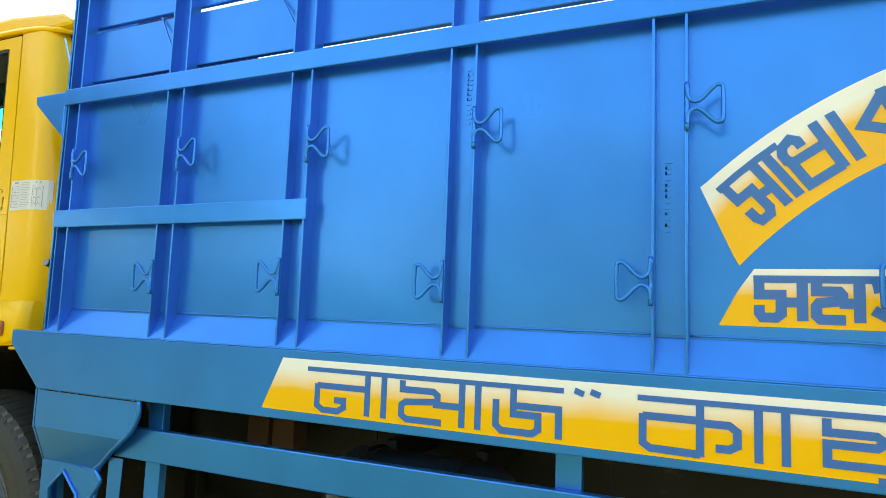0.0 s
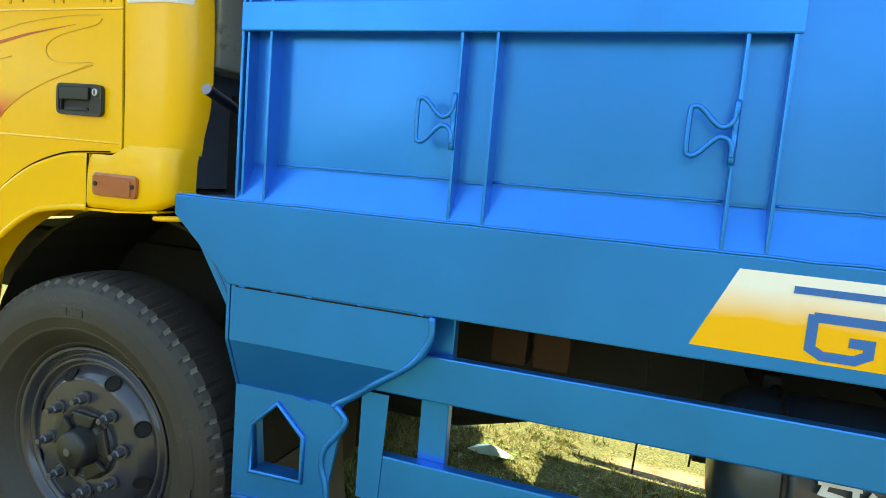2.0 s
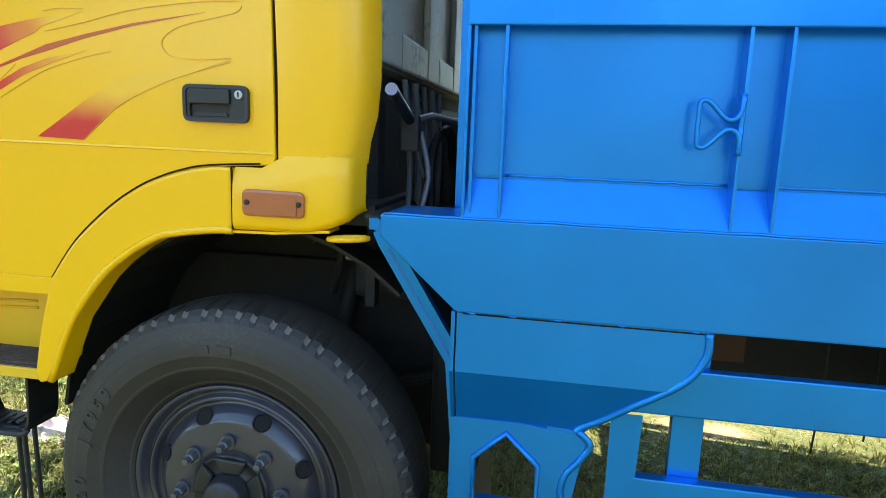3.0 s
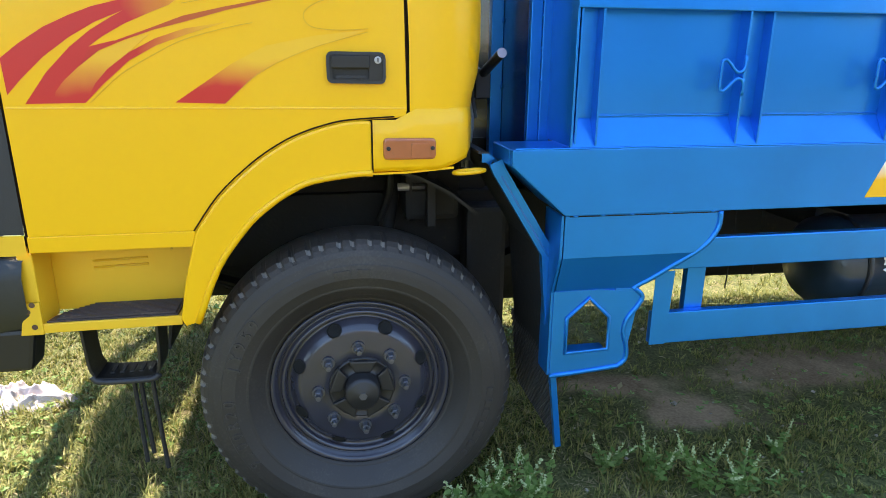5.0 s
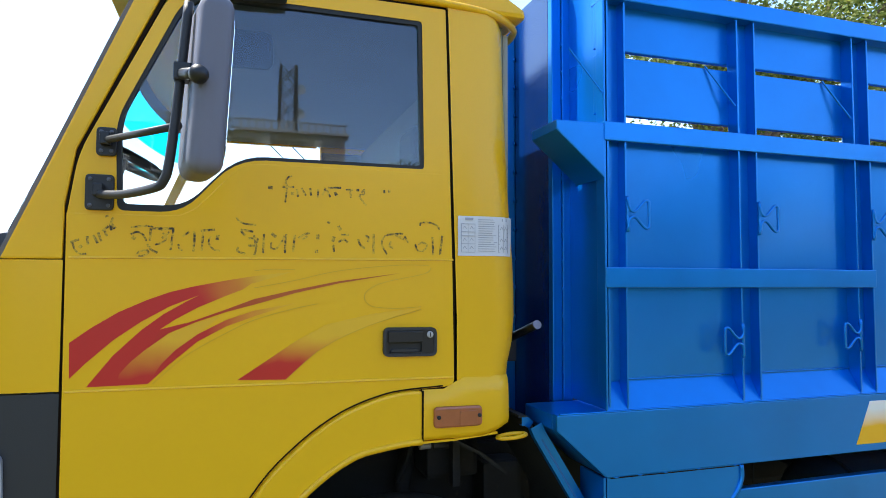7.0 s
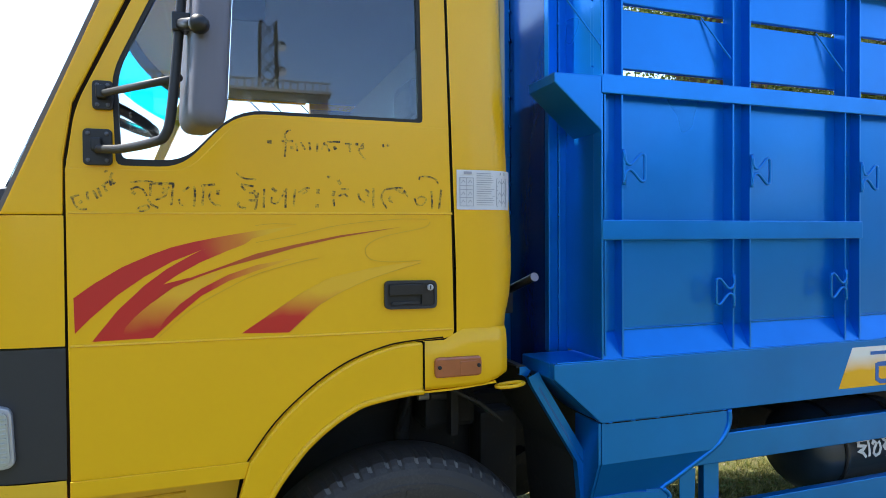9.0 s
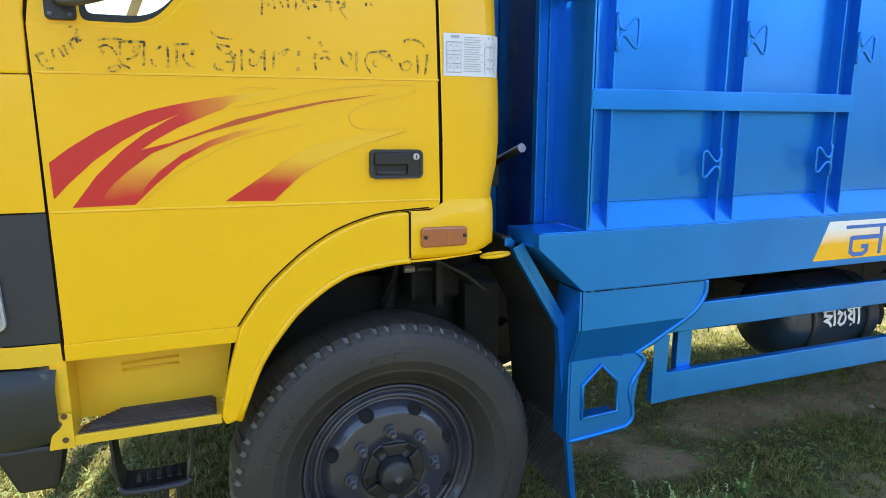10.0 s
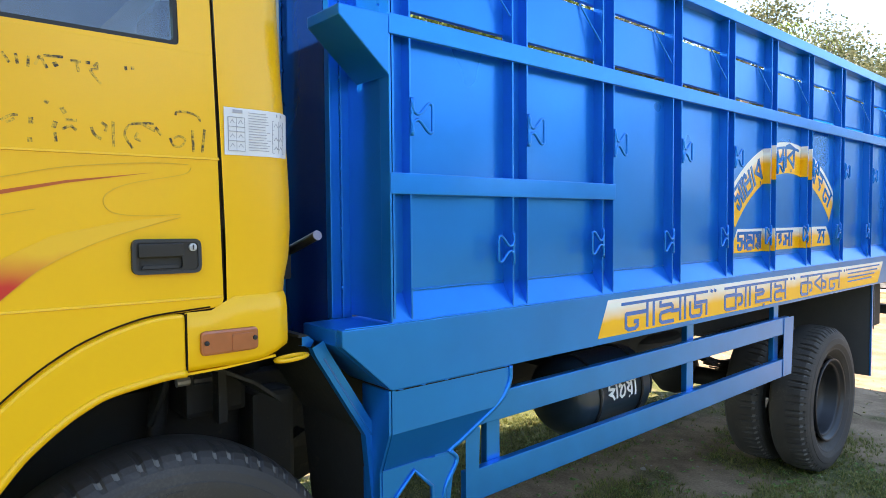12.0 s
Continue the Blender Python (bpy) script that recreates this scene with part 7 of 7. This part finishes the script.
build_tree(19.0, 9.5, 8.0, 3.6, 3, 56000, 0.125, 1, "olive-leaved tree with a dense rounded crown")
build_tree(23.0, 6.0, 7.5, 3.8, 4, 56000, 0.13, 1, "olive-leaved tree with a dense rounded crown")
build_tree(27.0, 2.0, 7.5, 3.8, 5, 50000, 0.135, 1, "olive-leaved tree with a dense rounded crown")
build_tree(24.0, 13.0, 10.0, 4.2, 6, 40000, 0.145, 0)
build_tree(31.0, 8.0, 9.0, 4.2, 7, 40000, 0.15, 1, "olive-leaved tree with a dense rounded crown")
build_tree(5.5, 15.0, 7.0, 3.0, 8, 16000, 0.12, 0)
# Unseen dark trees, added to cut side light and darken the paint's reflections.
build_tree(14.0, -38.0, 10.0, 4.5, 9, 9000, 0.42, 2, "unseen dark green tree added to dim low sky light")
dimming_tree = build_tree(30.0, -52.0, 11.0, 5.0, 12, 10000, 0.45, 2, "unseen dark green tree added to dim low sky light")
for x, y, turn in ((20.0, -44.0, 70), (31.0, -36.0, 160), (40.0, -27.0, 250), (46.0, -17.0, 30), (49.0, -7.0, 10), (-22.0, -20.0, 200), (-20.0, -11.0, 300), (-19.0, -3.0, 90), (-21.0, 6.0, 40)):
    copy_thing(dimming_tree, pose(x, y, ground_z(x) - 0.05, 0, 0, turn))


def build_woods():
    """A dark belt of trees across from the truck: unseen, added to cut low sky light."""
    rnd = random.Random(21)
    verts, faces = [], []
    for _ in range(16000):
        a = radians(rnd.uniform(-205, 25))
        d = rnd.uniform(46, 54)
        x, y = d * math.cos(a), d * math.sin(a)
        tall = 4.6 + 2.2 * noise.noise((a * 6, 0, 0)) + 1.2 * noise.noise((a * 25, 3, 0))
        p = Vector((x, y, ground_z(x) + rnd.uniform(0.0, 1.0) * tall))
        u = Vector((rnd.gauss(0, 1), rnd.gauss(0, 1), rnd.gauss(0, 1))).normalized() * rnd.uniform(0.4, 0.8)
        w = u.orthogonal().normalized() * rnd.uniform(0.25, 0.5)
        b = len(verts)
        verts += [p - u, p + w, p + u, p - w]
        faces.append((b, b + 1, b + 2, b + 3))
    tagged(mesh_of("dimming_woods", verts, faces, LEAVES[2]), "unseen dark green belt of trees added to dim low sky light", "woods", kind="stuff")


build_woods()


def build_palm(x, y, height, seed):
    rnd = random.Random(seed)
    palm = new("palm_tree")
    palm.location = (x, y, ground_z(x) - 0.05)
    tagged(palm, "tall palm with drooping feathery fronds", "tree", group="palms beyond the yard")
    part("trunk", turned_up(height), BARK, palm, smooth=True)
    verts, faces = [], []
    for k in range(18):
        a, up = math.tau * k / 18 + rnd.uniform(-0.2, 0.2), rnd.uniform(0.1, 1.1)
        line = [Vector((math.cos(a) * 2.4 * q, math.sin(a) * 2.4 * q, height + up * 1.6 * q - 2.2 * q * q)) for q in [i / 12 for i in range(13)]]
        for i in range(1, 12):
            d = (line[i + 1] - line[i]).normalized()
            side = d.cross(Vector((0, 0, 1))).normalized()
            for s in (-1, 1):
                b = len(verts)
                tip = line[i] + side * s * (0.62 - 0.035 * i) + d * 0.22 - Vector((0, 0, 0.22))
                verts += [line[i], line[i] + d * 0.05, tip]
                faces.append((b, b + 1, b + 2))
    mesh_of("crown", verts, faces, LEAVES[0], palm)


def turned_up(height):
    bm = turned([(0.0, 0.0), (0.17, 0.0), (0.13, height * 0.3), (0.10, height), (0.0, height)], (0, 0, 0), 10)
    bmesh.ops.rotate(bm, cent=(0, 0, 0), matrix=Matrix.Rotation(radians(90), 3, "X"), verts=bm.verts[:])
    return bm


build_palm(21.0, 11.5, 7.6, 1)
build_palm(27.0, 9.0, 7.0, 2)
build_palm(17.0, 6.6, 6.9, 3)

TIN = material("faded_red_tin", (0.34, 0.19, 0.16), 0.6, metal=0.2, vary=0.3, scale=3, dirt=(0.30, 0.24, 0.2), dirt_at=0.55)
PLANK = material("weathered_grey_planks", (0.16, 0.15, 0.14), 0.85, vary=0.4, scale=5, stretch=(1, 1, 6))
PLASTER = material("stained_pale_plaster", (0.55, 0.52, 0.47), 0.9, vary=0.15, scale=1.5, fine=25, bump=0.2, dirt=(0.35, 0.32, 0.27), dirt_at=0.56)
PINK = material("washed_pink_plaster", (0.45, 0.30, 0.25), 0.9, vary=0.2, scale=1.5)


def build_shed():
    shed = new("tin_shed")
    shed.location = (18.0, 2.5, -0.33)
    tagged(shed, "low plank shed with a rusty red tin roof", "shed")
    part("back_wall", box(2.2, 2.35, -3, 3, 0, 3.6), PLASTER, shed)
    part("floor", box(-0.2, 2.3, -3, 3, 0, 0.06), PLASTER, shed)
    for i in range(16):
        part("plank", box(0, 0.04, -3, 3, 0.1 + 0.135 * i, 0.215 + 0.135 * i, 0.006), PLANK, shed)
    for y in (-3, 2.9):
        part("side_wall", box(0.05, 2.2, y, y + 0.1, 0, 2.3), PLANK, shed)
    bm = bmesh.new()
    rows = []
    for j in range(121):
        y = -3.3 + 6.6 * j / 120
        w = 0.03 * math.sin(j * math.pi / 2)
        rows.append((bm.verts.new((-0.6, y, 2.22 + w)), bm.verts.new((2.3, y, 3.3 + w))))
    for a, b in zip(rows, rows[1:]):
        bm.faces.new((a[0], a[1], b[1], b[0]))
    part("roof", bm, TIN, shed, "corrugated rusty red tin roof")


build_shed()


def build_house(x, y, wide, deep, high, name="house", label="small pale house with a low roof"):
    house = new(name)
    house.location = (x, y, ground_z(x))
    tagged(house, label, "house")
    part("wall", box(0, wide, 0, deep, 0, high * 0.62), PINK, house)
    part("roof", slab([(-0.4, high * 0.6), (wide + 0.4, high * 0.6), (wide - 0.6, high), (0.6, high)], -0.5, deep + 0.5), PLANK, house)
    for k in range(int(wide // 2)):
        w = part("window", box(0.5 + 2 * k, 1.4 + 2 * k, -0.04, 0.02, high * 0.2, high * 0.45), RUBBER, house)
        part("frame", ring_plate([(0.42 + 2 * k, high * 0.18), (1.48 + 2 * k, high * 0.18), (1.48 + 2 * k, high * 0.47), (0.42 + 2 * k, high * 0.47)], [(0.5 + 2 * k, high * 0.2), (1.4 + 2 * k, high * 0.2), (1.4 + 2 * k, high * 0.45), (0.5 + 2 * k, high * 0.45)], -0.08, 0.0), PLASTER, w)


build_house(-3.0, 40.0, 9, 5, 3.6)


def build_block():
    """The two-storey block across the yard, seen in the cab's glass."""
    block = new("concrete_block")
    block.location = (-9.3, -33.0, ground_z(-5) + 0.4)
    tagged(block, "two-storey cream concrete building with a roof railing", "building")
    part("wall", box(0, 12.6, 0, 8, -0.5, 7.1), CREAM, block)
    part("annex_wall", box(12.7, 17.5, 1.5, 7.6, -0.5, 5.8), CREAM, block)
    part("floor_band", box(-0.1, 12.7, 8.01, 8.15, 3.5, 3.75), CREAM, block)
    part("roof_slab", box(-0.15, 12.75, -0.2, 8.2, 7.1, 7.22), CREAM, block)
    part("roof_rail", box(-0.1, 12.7, 8.05, 8.15, 7.54, 7.6), CREAM, block)
    for k in range(43):
        part("baluster", box(-0.1 + 0.3 * k, 0.0 + 0.3 * k, 8.06, 8.14, 7.22, 7.54), CREAM, block)
    for x in (0.0, 3.1, 6.5, 9.2, 11.3):
        part("pilaster", box(x, x + 0.3, 8.001, 8.12, -0.4, 7.09), CREAM, block)
    for z in (1.6, 5.3):
        for x, wide in ((1.2, 1.5), (4.3, 1.6), (7.1, 1.8), (9.6, 1.3)):
            w = part("window", box(x, x + wide, 7.98, 8.03, z, z + 1.5), RUBBER, block)
            part("frame", box(x + wide / 2 - 0.04, x + wide / 2 + 0.04, 8.031, 8.06, z, z + 1.5), CREAM, w)
            part("sill", box(x - 0.1, x + wide + 0.1, 8.031, 8.2, z - 0.1, z), CREAM, w)


def build_tower(x, y, height):
    tower = new("lattice_tower")
    tower.location = (x, y, ground_z(x))
    tagged(tower, "tall grey steel lattice mast with dishes", "mast")
    half = 0.62
    for sx in (-1, 1):
        for sy in (-1, 1):
            part("leg", tube([(sx * half, sy * half, 0), (sx * half * 0.7, sy * half * 0.7, height)], 0.07, 6), DARK, tower)
    n = 14
    for k in range(n):
        z0, z1 = height * k / n, height * (k + 1) / n
        a0, a1 = half * (1 - 0.3 * k / n), half * (1 - 0.3 * (k + 1) / n)
        for s in (-1, 1):
            part("brace", tube([(-a0, s * a0, z0), (a1, s * a1, z1)], 0.04, 5), DARK, tower)
            part("brace", tube([(a0, s * a0, z0), (-a1, s * a1, z1)], 0.04, 5), DARK, tower)
    for z in (0.8, 0.9):
        part("dish", turned([(0.0, 0.0), (0.25, 0.05), (0.3, 0.12)], (0.7, 0.4, height * z), 16), PLASTER, tower)


CREAM = material("cream_wall_paint", (0.44, 0.41, 0.36), 0.85, vary=0.12, scale=1.0, fine=20, bump=0.1)
build_block()
build_tower(1.7, -36.0, 14.2)


def build_cables():
    for k, (dx, dz) in enumerate(((0, 0), (0.5, 0.15), (0.9, 0.6))):
        pts = [(-10.5 + dx + 12.5 * q, 17.5 + 1.2 * q, 16.2 + dz - 12.4 * q + 0.6 * (q * q - q)) for q in [i / 12 for i in range(13)]]
        c = part("overhead_cable", tube(pts, 0.016, 5), RUBBER)
        tagged(c, "thin black overhead cable", "cable", group="overhead cables")


build_cables()
